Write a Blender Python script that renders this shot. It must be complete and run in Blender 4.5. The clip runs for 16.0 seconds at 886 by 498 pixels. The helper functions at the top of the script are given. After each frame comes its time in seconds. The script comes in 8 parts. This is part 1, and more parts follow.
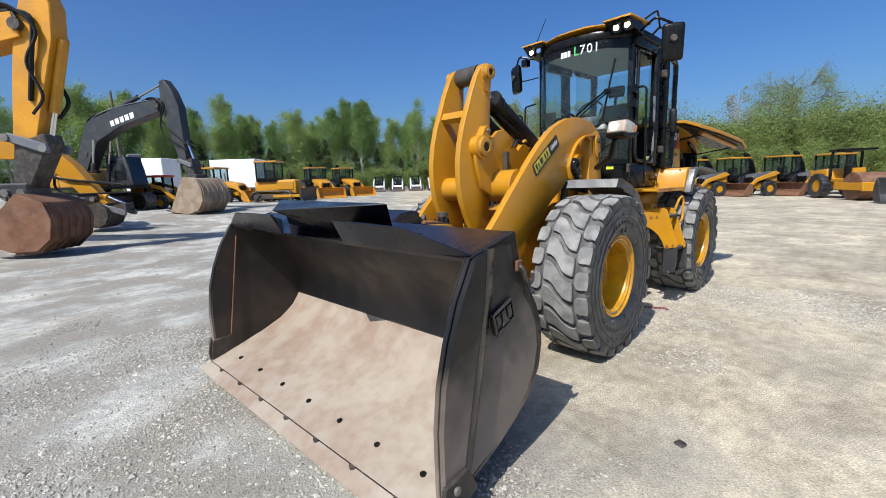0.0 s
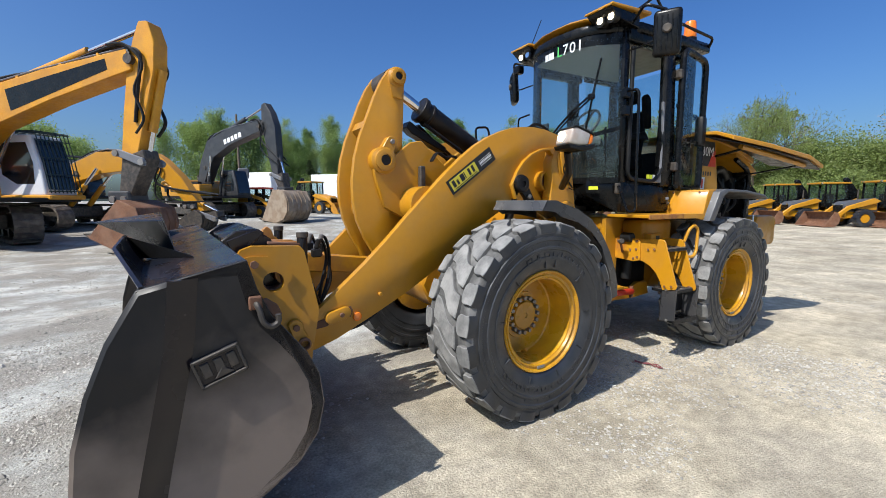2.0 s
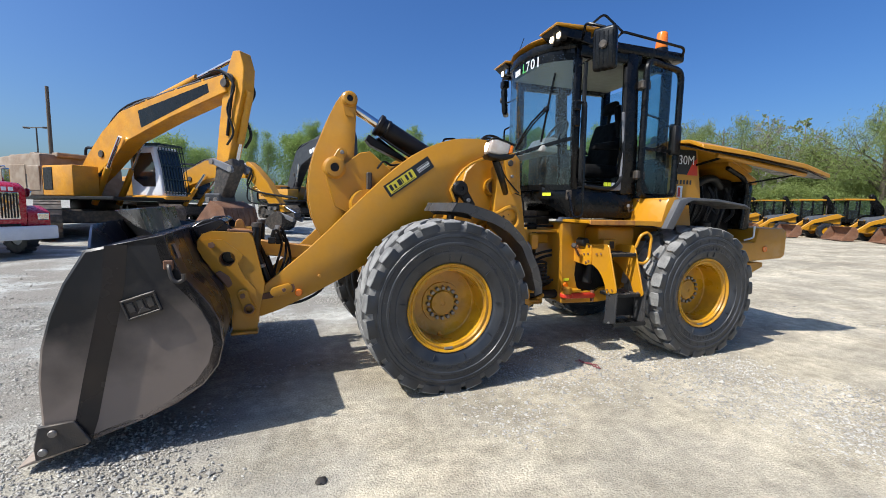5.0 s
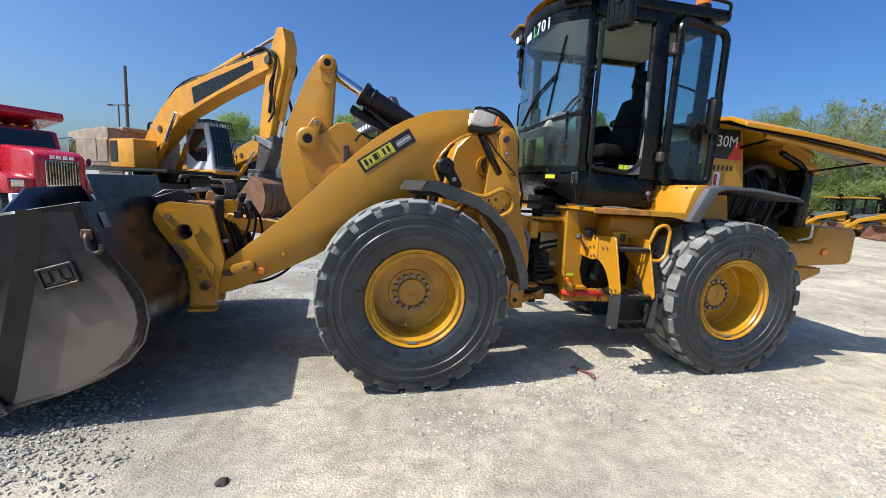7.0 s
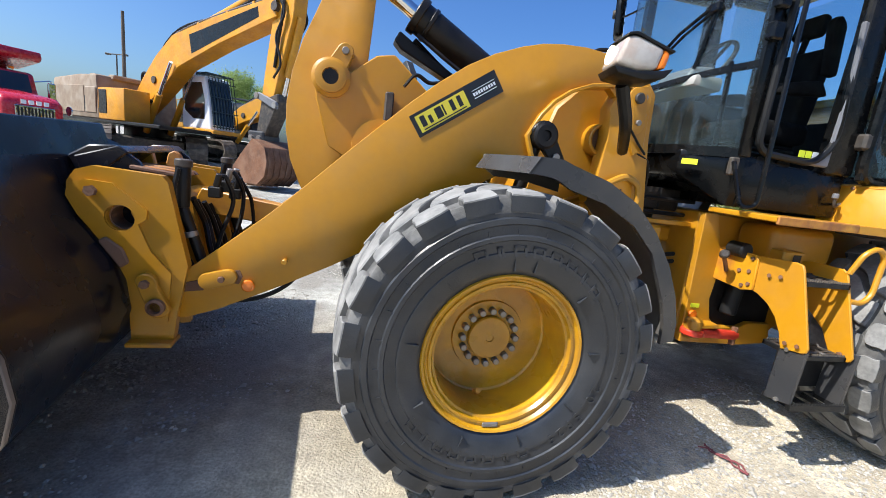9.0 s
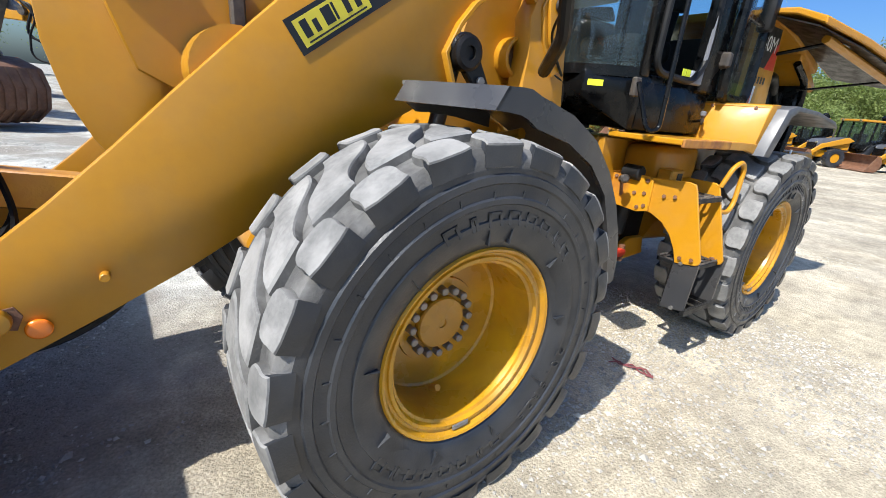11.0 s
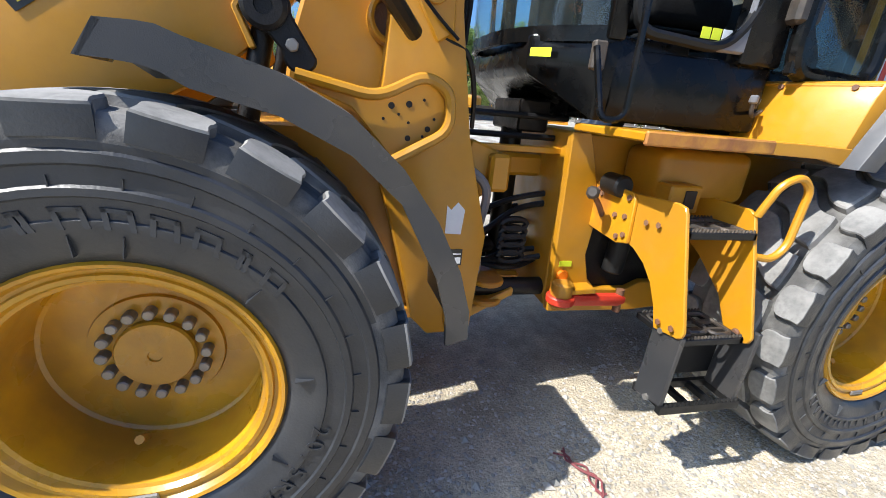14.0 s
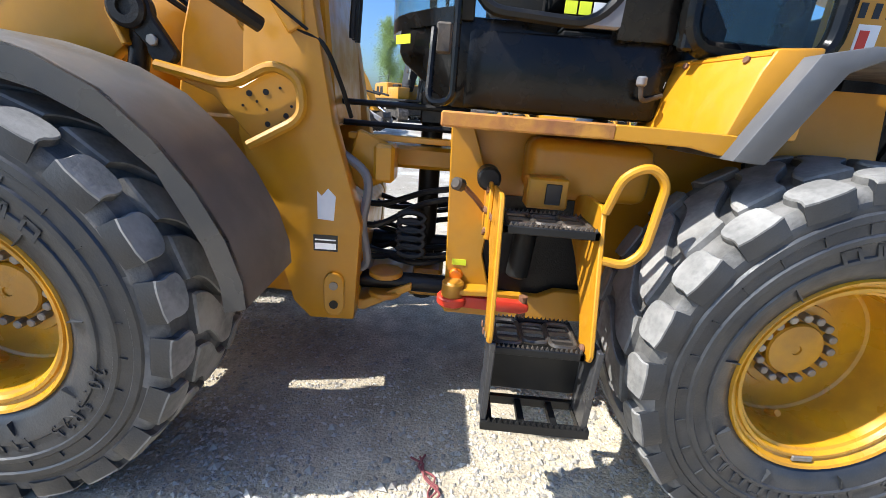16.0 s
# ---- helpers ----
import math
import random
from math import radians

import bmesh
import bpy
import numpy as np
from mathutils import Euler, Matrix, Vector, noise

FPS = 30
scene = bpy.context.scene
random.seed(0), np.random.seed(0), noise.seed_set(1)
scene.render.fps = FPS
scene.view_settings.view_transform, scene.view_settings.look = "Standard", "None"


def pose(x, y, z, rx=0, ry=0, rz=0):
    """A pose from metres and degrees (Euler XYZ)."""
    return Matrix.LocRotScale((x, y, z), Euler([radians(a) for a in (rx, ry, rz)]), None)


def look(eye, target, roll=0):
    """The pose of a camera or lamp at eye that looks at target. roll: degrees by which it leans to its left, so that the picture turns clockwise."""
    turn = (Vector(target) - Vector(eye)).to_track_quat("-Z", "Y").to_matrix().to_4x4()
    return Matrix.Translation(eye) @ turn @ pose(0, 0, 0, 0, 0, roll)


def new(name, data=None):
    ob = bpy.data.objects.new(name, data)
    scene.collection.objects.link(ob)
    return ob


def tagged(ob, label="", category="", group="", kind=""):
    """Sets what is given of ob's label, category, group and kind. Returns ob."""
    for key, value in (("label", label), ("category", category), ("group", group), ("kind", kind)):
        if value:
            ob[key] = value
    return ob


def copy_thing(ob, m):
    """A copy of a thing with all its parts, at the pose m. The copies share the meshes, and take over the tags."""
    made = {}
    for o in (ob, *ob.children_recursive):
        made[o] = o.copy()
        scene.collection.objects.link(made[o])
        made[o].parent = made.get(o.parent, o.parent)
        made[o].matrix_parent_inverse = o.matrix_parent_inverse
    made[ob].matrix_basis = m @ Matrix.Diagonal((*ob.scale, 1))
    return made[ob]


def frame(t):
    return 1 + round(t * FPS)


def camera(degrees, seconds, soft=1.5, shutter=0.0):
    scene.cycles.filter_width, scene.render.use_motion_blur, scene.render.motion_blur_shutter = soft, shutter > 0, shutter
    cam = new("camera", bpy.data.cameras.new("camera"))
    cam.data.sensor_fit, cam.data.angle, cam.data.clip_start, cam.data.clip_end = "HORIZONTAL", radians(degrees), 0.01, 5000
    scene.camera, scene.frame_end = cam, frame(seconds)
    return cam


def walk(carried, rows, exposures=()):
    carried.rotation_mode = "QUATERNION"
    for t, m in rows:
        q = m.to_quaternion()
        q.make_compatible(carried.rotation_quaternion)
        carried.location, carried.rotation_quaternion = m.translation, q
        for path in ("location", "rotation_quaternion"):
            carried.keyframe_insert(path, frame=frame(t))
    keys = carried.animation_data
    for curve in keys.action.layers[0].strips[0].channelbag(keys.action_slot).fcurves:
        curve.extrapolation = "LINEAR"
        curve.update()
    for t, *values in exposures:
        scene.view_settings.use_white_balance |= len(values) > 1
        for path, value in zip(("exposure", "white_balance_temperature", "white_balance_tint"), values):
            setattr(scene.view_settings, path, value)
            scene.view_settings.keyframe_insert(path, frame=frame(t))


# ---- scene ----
cam = camera(93.8, 16.0, soft=0.7)
PATH = [
    (0, (3.725, 2.98, 1.681), (2.4, 1.517, 1.358), -1.7),
    (0.5, (3.349, 3.166, 1.684), (2.095, 1.632, 1.408), -1.8),
    (1, (2.919, 3.38, 1.679), (1.743, 1.782, 1.428), -1.5),
    (1.5, (2.509, 3.47, 1.667), (1.429, 1.804, 1.428), -0.9),
    (2, (2.082, 3.554, 1.661), (1.125, 1.814, 1.426), -0.1),
    (2.5, (1.758, 3.664, 1.643), (0.916, 1.864, 1.418), 0.8),
    (3, (1.528, 3.824, 1.629), (0.785, 1.98, 1.418), 1.7),
    (3.5, (1.393, 4.148, 1.638), (0.715, 2.276, 1.443), 2.2),
    (4, (1.335, 4.49, 1.624), (0.688, 2.607, 1.436), 2.4),
    (4.2, (1.282, 4.583, 1.623), (0.642, 2.698, 1.435), 2.3),
    (6.3, (0.67, 4.538, 1.595), (0.206, 2.608, 1.35), 0.9),
    (6.5, (0.579, 4.496, 1.596), (0.139, 2.562, 1.338), 1.5),
    (7, (0.333, 4.347, 1.595), (-0.024, 2.4, 1.312), 3.3),
    (7.5, (0.244, 4.049, 1.587), (-0.021, 2.093, 1.267), 5.3),
    (8, (0.239, 3.689, 1.557), (0.049, 1.73, 1.206), 7.6),
    (8.5, (0.374, 3.322, 1.557), (0.201, 1.364, 1.185), 8.6),
    (9, (0.614, 2.939, 1.572), (0.251, 1.013, 1.177), 6.9),
    (9.5, (0.796, 2.568, 1.575), (0.114, 0.747, 1.11), 5.2),
    (9.7, (0.854, 2.458, 1.559), (0.052, 0.698, 1.048), 4.9),
    (11.8, (0.74, 2.257, 1.607), (-0.34, 0.72, 0.921), 5.6),
    (12, (0.625, 2.28, 1.602), (-0.425, 0.719, 0.923), 5.6),
    (12.5, (0.327, 2.248, 1.563), (-0.621, 0.615, 0.903), 5.4),
    (13, (-0.05, 2.173, 1.548), (-0.855, 0.465, 0.89), 5.4),
    (13.5, (-0.336, 2.186, 1.557), (-0.971, 0.41, 0.892), 5.4),
    (14, (-0.599, 2.29, 1.552), (-1.051, 0.46, 0.883), 5.1),
    (14.5, (-0.952, 2.285, 1.51), (-1.221, 0.418, 0.845), 4.7),
    (15, (-1.226, 2.329, 1.516), (-1.341, 0.443, 0.858), 4.4),
    (15.5, (-1.452, 2.406, 1.543), (-1.452, 0.514, 0.895), 4.4),
    (16, (-1.679, 2.397, 1.519), (-1.627, 0.502, 0.881), 4.6),
]
walk(cam, [(t, look(eye, target, roll)) for t, eye, target, roll in PATH],
     exposures=[(0.0, 0.42), (3.5, 0.50), (7.5, 0.66), (9.0, 0.90), (9.7, 0.95), (12.0, 0.78), (13.0, 0.88), (14.0, 1.06), (16.0, 1.22)])

# ---- world, sun ----
SUN_DIR = Vector((0.80, 0.20, 1.0)).normalized()
world = bpy.data.worlds.new("world")
scene.world = world
world.use_nodes = True
wn = world.node_tree
sky = wn.nodes.new("ShaderNodeTexSky")
sky.sky_type, sky.sun_disc = "NISHITA", False
sky.sun_elevation, sky.sun_rotation = radians(50), radians(76)
sky.air_density, sky.dust_density, sky.ozone_density = 1.0, 3.0, 3.0
wn.nodes["Background"].inputs[1].default_value = 0.090
rich = wn.nodes.new("ShaderNodeHueSaturation")
rich.inputs["Hue"].default_value, rich.inputs["Saturation"].default_value = 0.507, 1.26
wn.links.new(sky.outputs[0], rich.inputs["Color"])
tone = wn.nodes.new("ShaderNodeMix")
tone.data_type, tone.blend_type = "RGBA", "MULTIPLY"
tone.inputs["Factor"].default_value = 1.0
tone.inputs["B"].default_value = (0.77, 1.0, 1.21, 1)
wn.links.new(rich.outputs[0], tone.inputs["A"])
wn.links.new(tone.outputs["Result"], wn.nodes["Background"].inputs[0])
sun = new("sun", bpy.data.lights.new("sun", "SUN"))
sun.data.energy, sun.data.angle, sun.data.color = 4.15, radians(0.53), (1.0, 0.965, 0.915)
sun.matrix_world = look(SUN_DIR * 50, (0, 0, 0))


# ---- materials ----
def mat(name, base, rough=0.5, metal=0.0, second=None, grain=30.0, big=2.5, amount=0.35, bump=0.15, bscale=120.0,
        dust=None, dust_amount=0.0, dust_scale=3.0, coat=0.0, island=0.0, rnd=0.0, spec=0.5, rub=False):
    m = bpy.data.materials.new(name)
    m.use_nodes = True
    nt = m.node_tree
    n, l = nt.nodes, nt.links
    p = n["Principled BSDF"]
    p.inputs["Roughness"].default_value = rough
    p.inputs["Metallic"].default_value = metal
    p.inputs["Coat Weight"].default_value = coat
    p.inputs["Coat Roughness"].default_value = 0.15
    p.inputs["Specular IOR Level"].default_value = spec
    co = n.new("ShaderNodeTexCoord").outputs["Object"]

    def noise_at(scale, detail=4.0, lo=0.4, hi=0.65):
        t = n.new("ShaderNodeTexNoise")
        t.inputs["Scale"].default_value, t.inputs["Detail"].default_value = scale, detail
        l.new(co, t.inputs["Vector"])
        r = n.new("ShaderNodeMapRange")
        r.inputs["From Min"].default_value, r.inputs["From Max"].default_value = lo, hi
        l.new(t.outputs["Fac"], r.inputs["Value"])
        return r.outputs["Result"]

    def mix(a, b, f, scale=1.0):
        x = n.new("ShaderNodeMix")
        x.data_type = "RGBA"
        if scale != 1.0:
            k = n.new("ShaderNodeMath")
            k.operation = "MULTIPLY"
            l.new(f, k.inputs[0])
            k.inputs[1].default_value = scale
            f = k.outputs[0]
        l.new(f, x.inputs["Factor"])
        for sock, v in ((x.inputs["A"], a), (x.inputs["B"], b)):
            if isinstance(v, tuple):
                sock.default_value = (*v, 1)
            else:
                l.new(v, sock)
        return x.outputs["Result"]

    second = second or tuple(c * 0.7 for c in base)
    col = mix(base, second, noise_at(big), amount)
    col = mix(col, second, noise_at(grain, 6.0), amount * 0.6)
    if dust:
        col = mix(col, dust, noise_at(dust_scale, 8.0, 0.45, 0.62), dust_amount)
    if rub:
        # paint rubbed to brown steel over the lower rear of the bucket's flank
        sx = n.new("ShaderNodeSeparateXYZ")
        l.new(co, sx.inputs[0])
        k1 = n.new("ShaderNodeMath")
        k1.operation = "MULTIPLY_ADD"
        l.new(sx.outputs[0], k1.inputs[0])
        k1.inputs[1].default_value, k1.inputs[2].default_value = -0.25, 1.42
        k2 = n.new("ShaderNodeMath")
        k2.operation = "SUBTRACT"
        l.new(k1.outputs[0], k2.inputs[0]), l.new(sx.outputs[2], k2.inputs[1])
        k3 = n.new("ShaderNodeMath")
        k3.operation = "MULTIPLY_ADD"
        l.new(noise_at(3.5, 9.0, 0.3, 0.7), k3.inputs[0])
        k3.inputs[1].default_value = 0.30
        l.new(k2.outputs[0], k3.inputs[2])
        k4 = n.new("ShaderNodeMapRange")
        k4.inputs["From Min"].default_value, k4.inputs["From Max"].default_value = 0.02, 0.55
        l.new(k3.outputs[0], k4.inputs["Value"])
        col = mix(col, (0.23, 0.183, 0.15), k4.outputs["Result"], 0.92)
    if island or rnd:
        src = n.new("ShaderNodeNewGeometry").outputs["Random Per Island"] if island else n.new("ShaderNodeObjectInfo").outputs["Random"]
        col = mix(col, second, src, island or rnd)
    l.new(col, p.inputs["Base Color"])
    r = n.new("ShaderNodeMapRange")
    r.inputs["To Min"].default_value, r.inputs["To Max"].default_value = max(0.03, rough - 0.1), min(1, rough + 0.12)
    l.new(noise_at(grain * 0.4), r.inputs["Value"])
    l.new(r.outputs["Result"], p.inputs["Roughness"])
    if bump:
        b = n.new("ShaderNodeBump")
        b.inputs["Strength"].default_value, b.inputs["Distance"].default_value = bump, 0.004
        l.new(noise_at(bscale, 5.0, 0.2, 0.8), b.inputs["Height"])
        l.new(b.outputs["Normal"], p.inputs["Normal"])
    return m


def glass_mat(name, tint, gloss=0.9, veil=0.0):
    m = bpy.data.materials.new(name)
    m.use_nodes = True
    n, l = m.node_tree.nodes, m.node_tree.links
    n.remove(n["Principled BSDF"])
    tr, gl, mx, lw, pw, fr = (n.new(k) for k in ("ShaderNodeBsdfTransparent", "ShaderNodeBsdfGlossy", "ShaderNodeMixShader", "ShaderNodeLayerWeight", "ShaderNodeMath", "ShaderNodeMath"))
    tr.inputs[0].default_value = (*tint, 1)
    gl.inputs["Roughness"].default_value = 0.02
    gl.inputs[0].default_value = (gloss, gloss, gloss, 1)
    lw.inputs["Blend"].default_value = 0.5
    pw.operation, fr.operation = "POWER", "MULTIPLY_ADD"
    pw.inputs[1].default_value, fr.inputs[1].default_value, fr.inputs[2].default_value = 4.0, 0.55, 0.03
    l.new(lw.outputs["Facing"], pw.inputs[0]), l.new(pw.outputs[0], fr.inputs[0])
    l.new(fr.outputs[0], mx.inputs[0]), l.new(tr.outputs[0], mx.inputs[1]), l.new(gl.outputs[0], mx.inputs[2])
    out = mx.outputs[0]
    if veil:
        # pale haze mixed into the pane in noise patches, to lift its brightness
        df, t, r, m2 = (n.new(k) for k in ("ShaderNodeBsdfDiffuse", "ShaderNodeTexNoise", "ShaderNodeMapRange", "ShaderNodeMixShader"))
        df.inputs[0].default_value = (0.50, 0.58, 0.56, 1)
        t.inputs["Scale"].default_value, t.inputs["Detail"].default_value, t.inputs["Distortion"].default_value = 4.0, 8.0, 1.2
        l.new(n.new("ShaderNodeTexCoord").outputs["Object"], t.inputs["Vector"])
        r.inputs["From Min"].default_value, r.inputs["From Max"].default_value = 0.35, 0.70
        r.inputs["To Min"].default_value, r.inputs["To Max"].default_value = veil * 0.5, veil * 1.8
        l.new(t.outputs["Fac"], r.inputs["Value"])
        l.new(r.outputs[0], m2.inputs[0]), l.new(out, m2.inputs[1]), l.new(df.outputs[0], m2.inputs[2])
        out = m2.outputs[0]
    l.new(out, n["Material Output"].inputs[0])
    return m


def lit_mat(name, color, power):
    m = mat(name, color, 0.2, bump=0)
    p = m.node_tree.nodes["Principled BSDF"]
    p.inputs["Emission Color"].default_value = (*color, 1)
    p.inputs["Emission Strength"].default_value = power
    return m


YEL = mat("yellow_paint", (0.495, 0.226, 0.009), 0.40, second=(0.42, 0.182, 0.009), big=0.8, grain=24, amount=0.4, bump=0.05, dust=(0.29, 0.19, 0.08), dust_amount=0.14, dust_scale=5.5, coat=0.15)
RUSTEDGE = mat("rust_stained_yellow", (0.40, 0.155, 0.035), 0.6, second=(0.58, 0.29, 0.03), big=7, grain=30, amount=0.6, bump=0.2, dust=(0.17, 0.06, 0.03), dust_amount=0.6, dust_scale=9)
RUSTYEL = mat("rust_run_yellow", (0.60, 0.28, 0.010), 0.42, second=(0.52, 0.22, 0.012), big=4, grain=20, amount=0.4, bump=0.08, dust=(0.33, 0.11, 0.03), dust_amount=0.7, dust_scale=5)
YEL_WORN = mat("worn_yellow_paint", (0.52, 0.25, 0.012), 0.45, second=(0.36, 0.12, 0.02), big=5, grain=22, amount=0.45, bump=0.12, dust=(0.22, 0.09, 0.04), dust_amount=0.35, dust_scale=6)
BRIGHT = mat("bright_yellow_paint", (0.50, 0.226, 0.009), 0.38, second=(0.56, 0.262, 0.012), amount=0.4, bump=0.05, dust=(0.38, 0.18, 0.045), dust_amount=0.2, coat=0.2)
WHEELYEL = mat("grimy_wheel_yellow", (0.60, 0.300, 0.008), 0.34, second=(0.50, 0.225, 0.010), big=4, grain=18, amount=0.5, bump=0.08, dust=(0.12, 0.050, 0.020), dust_amount=0.36, dust_scale=4.2, coat=0.25)
BLACK = mat("black_paint", (0.0035, 0.004, 0.0045), 0.25, second=(0.007, 0.007, 0.007), bump=0.05, dust=(0.045, 0.038, 0.031), dust_amount=0.10, dust_scale=3, spec=0.25)
PLASTIC = mat("black_plastic", (0.007, 0.0075, 0.008), 0.45, second=(0.012, 0.012, 0.013), bump=0.1, bscale=400, dust=(0.08, 0.072, 0.06), dust_amount=0.10, spec=0.3)
FENDER = mat("fender_plastic", (0.036, 0.037, 0.040), 0.36, second=(0.048, 0.047, 0.047), big=2.2, grain=14, bump=0.10, bscale=300, dust=(0.105, 0.092, 0.077), dust_amount=0.35, dust_scale=2.4, spec=0.5)
# mudguard sheets: paler than FENDER, dust plus the sun's sheen painted in
SHEENGUARD = mat("dusty_sunlit_guard_plastic", (0.135, 0.130, 0.122), 0.42, second=(0.080, 0.075, 0.070), big=1.8, grain=12, amount=0.5, bump=0.08, bscale=300, dust=(0.18, 0.165, 0.145), dust_amount=0.35, dust_scale=2.0)
GREYP = mat("grey_plastic", (0.16, 0.165, 0.18), 0.38, second=(0.12, 0.12, 0.13), bump=0.06)
# darker than TREAD: dusty rubber with the grooves' shade put into its colour
GROOVE = mat("shaded_groove_rubber", (0.105, 0.103, 0.099), 0.8, second=(0.05, 0.05, 0.049), big=6, grain=40, amount=0.5, bump=0.3, dust=(0.24, 0.235, 0.225), dust_amount=0.6, dust_scale=7, spec=0.2)
RUBBER = mat("tyre_rubber", (0.017, 0.020, 0.025), 0.40, second=(0.027, 0.030, 0.036), big=2, grain=30, amount=0.6, bump=0.16, dust=(0.088, 0.091, 0.096), dust_amount=0.24, dust_scale=3.5, spec=0.55)
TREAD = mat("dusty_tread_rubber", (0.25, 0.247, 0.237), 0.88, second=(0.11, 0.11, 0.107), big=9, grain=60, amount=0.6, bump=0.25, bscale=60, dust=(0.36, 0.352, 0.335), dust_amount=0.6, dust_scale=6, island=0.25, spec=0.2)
STEEL = mat("bucket_steel", (0.0045, 0.0062, 0.0125), 0.26, metal=0.0, second=(0.009, 0.010, 0.014), big=1.4, grain=9, amount=0.5, bump=0.08, bscale=60, dust=(0.070, 0.042, 0.026), dust_amount=0.20, dust_scale=1.6, spec=0.40)
SIDESTEEL = mat("rubbed_bucket_side", (0.010, 0.011, 0.013), 0.45, spec=0.3, second=(0.018, 0.016, 0.015), big=1.4, grain=9, amount=0.5, bump=0.08, bscale=60, dust=(0.10, 0.085, 0.07), dust_amount=0.22, dust_scale=2.0, rub=True)
BROWNSTEEL = mat("worn_brown_steel", (0.030, 0.024, 0.020), 0.55, metal=0.0, second=(0.012, 0.011, 0.011), big=1.6, grain=8, amount=0.6, bump=0.2, bscale=60, dust=(0.075, 0.050, 0.036), dust_amount=0.45, dust_scale=1.8)
FLOORSTEEL = mat("dusty_bucket_floor", (0.34, 0.285, 0.225), 0.6, second=(0.21, 0.125, 0.085), big=1.1, grain=14, amount=0.55, bump=0.4, bscale=55, dust=(0.39, 0.345, 0.28), dust_amount=0.5, dust_scale=4.5)
RUST = mat("rusty_iron", (0.19, 0.085, 0.043), 0.75, second=(0.10, 0.048, 0.028), big=4, grain=25, amount=0.7, bump=0.4, dust=(0.26, 0.15, 0.095), dust_amount=0.4)
IRON = mat("dark_iron", (0.05, 0.048, 0.046), 0.55, metal=0.4, second=(0.10, 0.075, 0.055), bump=0.25, dust=(0.2, 0.16, 0.12), dust_amount=0.35, dust_scale=8)
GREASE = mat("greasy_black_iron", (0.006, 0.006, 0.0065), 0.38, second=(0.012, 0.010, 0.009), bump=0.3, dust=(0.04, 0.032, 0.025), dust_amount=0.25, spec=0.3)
HOSE = mat("black_hose", (0.008, 0.008, 0.009), 0.5, bump=0.1, spec=0.3)
CHROME = mat("chrome_rod", (0.75, 0.76, 0.78), 0.12, metal=1.0, second=(0.6, 0.6, 0.62), amount=0.2, bump=0)
BOLT = mat("bare_bolt", (0.30, 0.29, 0.27), 0.42, metal=0.55, second=(0.17, 0.13, 0.10), bump=0.1, rnd=0.4)
RED = mat("red_paint", (0.62, 0.045, 0.02), 0.4, second=(0.45, 0.03, 0.02), bump=0.1)
WHITE = mat("white_paint", (0.78, 0.79, 0.80), 0.45, second=(0.62, 0.63, 0.64), bump=0.04)
LETTER = mat("white_letters", (0.82, 0.83, 0.84), 0.5, second=(0.75, 0.75, 0.76), bump=0)
GREENL = mat("green_letter", (0.12, 0.62, 0.16), 0.5, second=(0.1, 0.5, 0.13), bump=0)
LABELBK = mat("black_label", (0.015, 0.016, 0.018), 0.4, bump=0)
LABELY = mat("yellow_label", (0.72, 0.60, 0.05), 0.45, second=(0.66, 0.55, 0.05), bump=0)
STICKY = mat("lime_sticker", (0.72, 0.80, 0.03), 0.45, second=(0.65, 0.74, 0.03), bump=0)
ORANGE = mat("orange_lens", (0.85, 0.20, 0.01), 0.15, second=(0.8, 0.17, 0.01), bump=0, coat=0.5)
SEAT = mat("seat_cloth", (0.006, 0.006, 0.0065), 0.85, bump=0.3, spec=0.2)
CREAM = mat("cab_trim", (0.32, 0.31, 0.28), 0.7, second=(0.25, 0.24, 0.22), bump=0.2)
TRIM = mat("dark_cab_trim", (0.014, 0.0145, 0.015), 0.6, bump=0.1, spec=0.3)
REFL = mat("reflector", (0.9, 0.9, 0.9), 0.15, metal=1.0, second=(0.8, 0.8, 0.8), bump=0.3, bscale=40)
LAMPON = lit_mat("lit_lamp", (1.0, 0.80, 0.52), 4.0)
GLASS = glass_mat("tinted_cab_glass", (0.85, 0.925, 0.915), 0.8, 0.012)
MIRROR = mat("mirror_silver", (0.85, 0.87, 0.9), 0.03, metal=1.0, second=(0.8, 0.8, 0.82), bump=0)
CHAR = mat("charcoal_paint", (0.028, 0.030, 0.034), 0.45, second=(0.04, 0.04, 0.042), bump=0.08, dust=(0.11, 0.105, 0.095), dust_amount=0.2)
TRACK = mat("track_steel", (0.10, 0.088, 0.078), 0.6, metal=0.3, second=(0.16, 0.13, 0.10), bump=0.3, dust=(0.3, 0.26, 0.21), dust_amount=0.5, dust_scale=6)
HEADLENS = mat("pale_headlight_lens", (0.50, 0.465, 0.42), 0.12, second=(0.36, 0.33, 0.30), grain=26, big=9, amount=0.6, bump=0.25, bscale=70, dust=(0.50, 0.27, 0.12), dust_amount=0.25, dust_scale=9, coat=0.6)
LIEB = mat("orange_yellow_paint", (0.66, 0.30, 0.012), 0.45, second=(0.50, 0.20, 0.012), amount=0.6, bump=0.06, dust=(0.30, 0.16, 0.06), dust_amount=0.25, dust_scale=2.0)
TRUCKRED = mat("truck_red_paint", (0.48, 0.012, 0.03), 0.28, second=(0.36, 0.01, 0.02), amount=0.3, bump=0.03, coat=0.4)
DUSTYBROWN = mat("dusty_brown_paint", (0.26, 0.19, 0.13), 0.7, second=(0.17, 0.12, 0.08), bump=0.3, dust=(0.36, 0.3, 0.23), dust_amount=0.6)
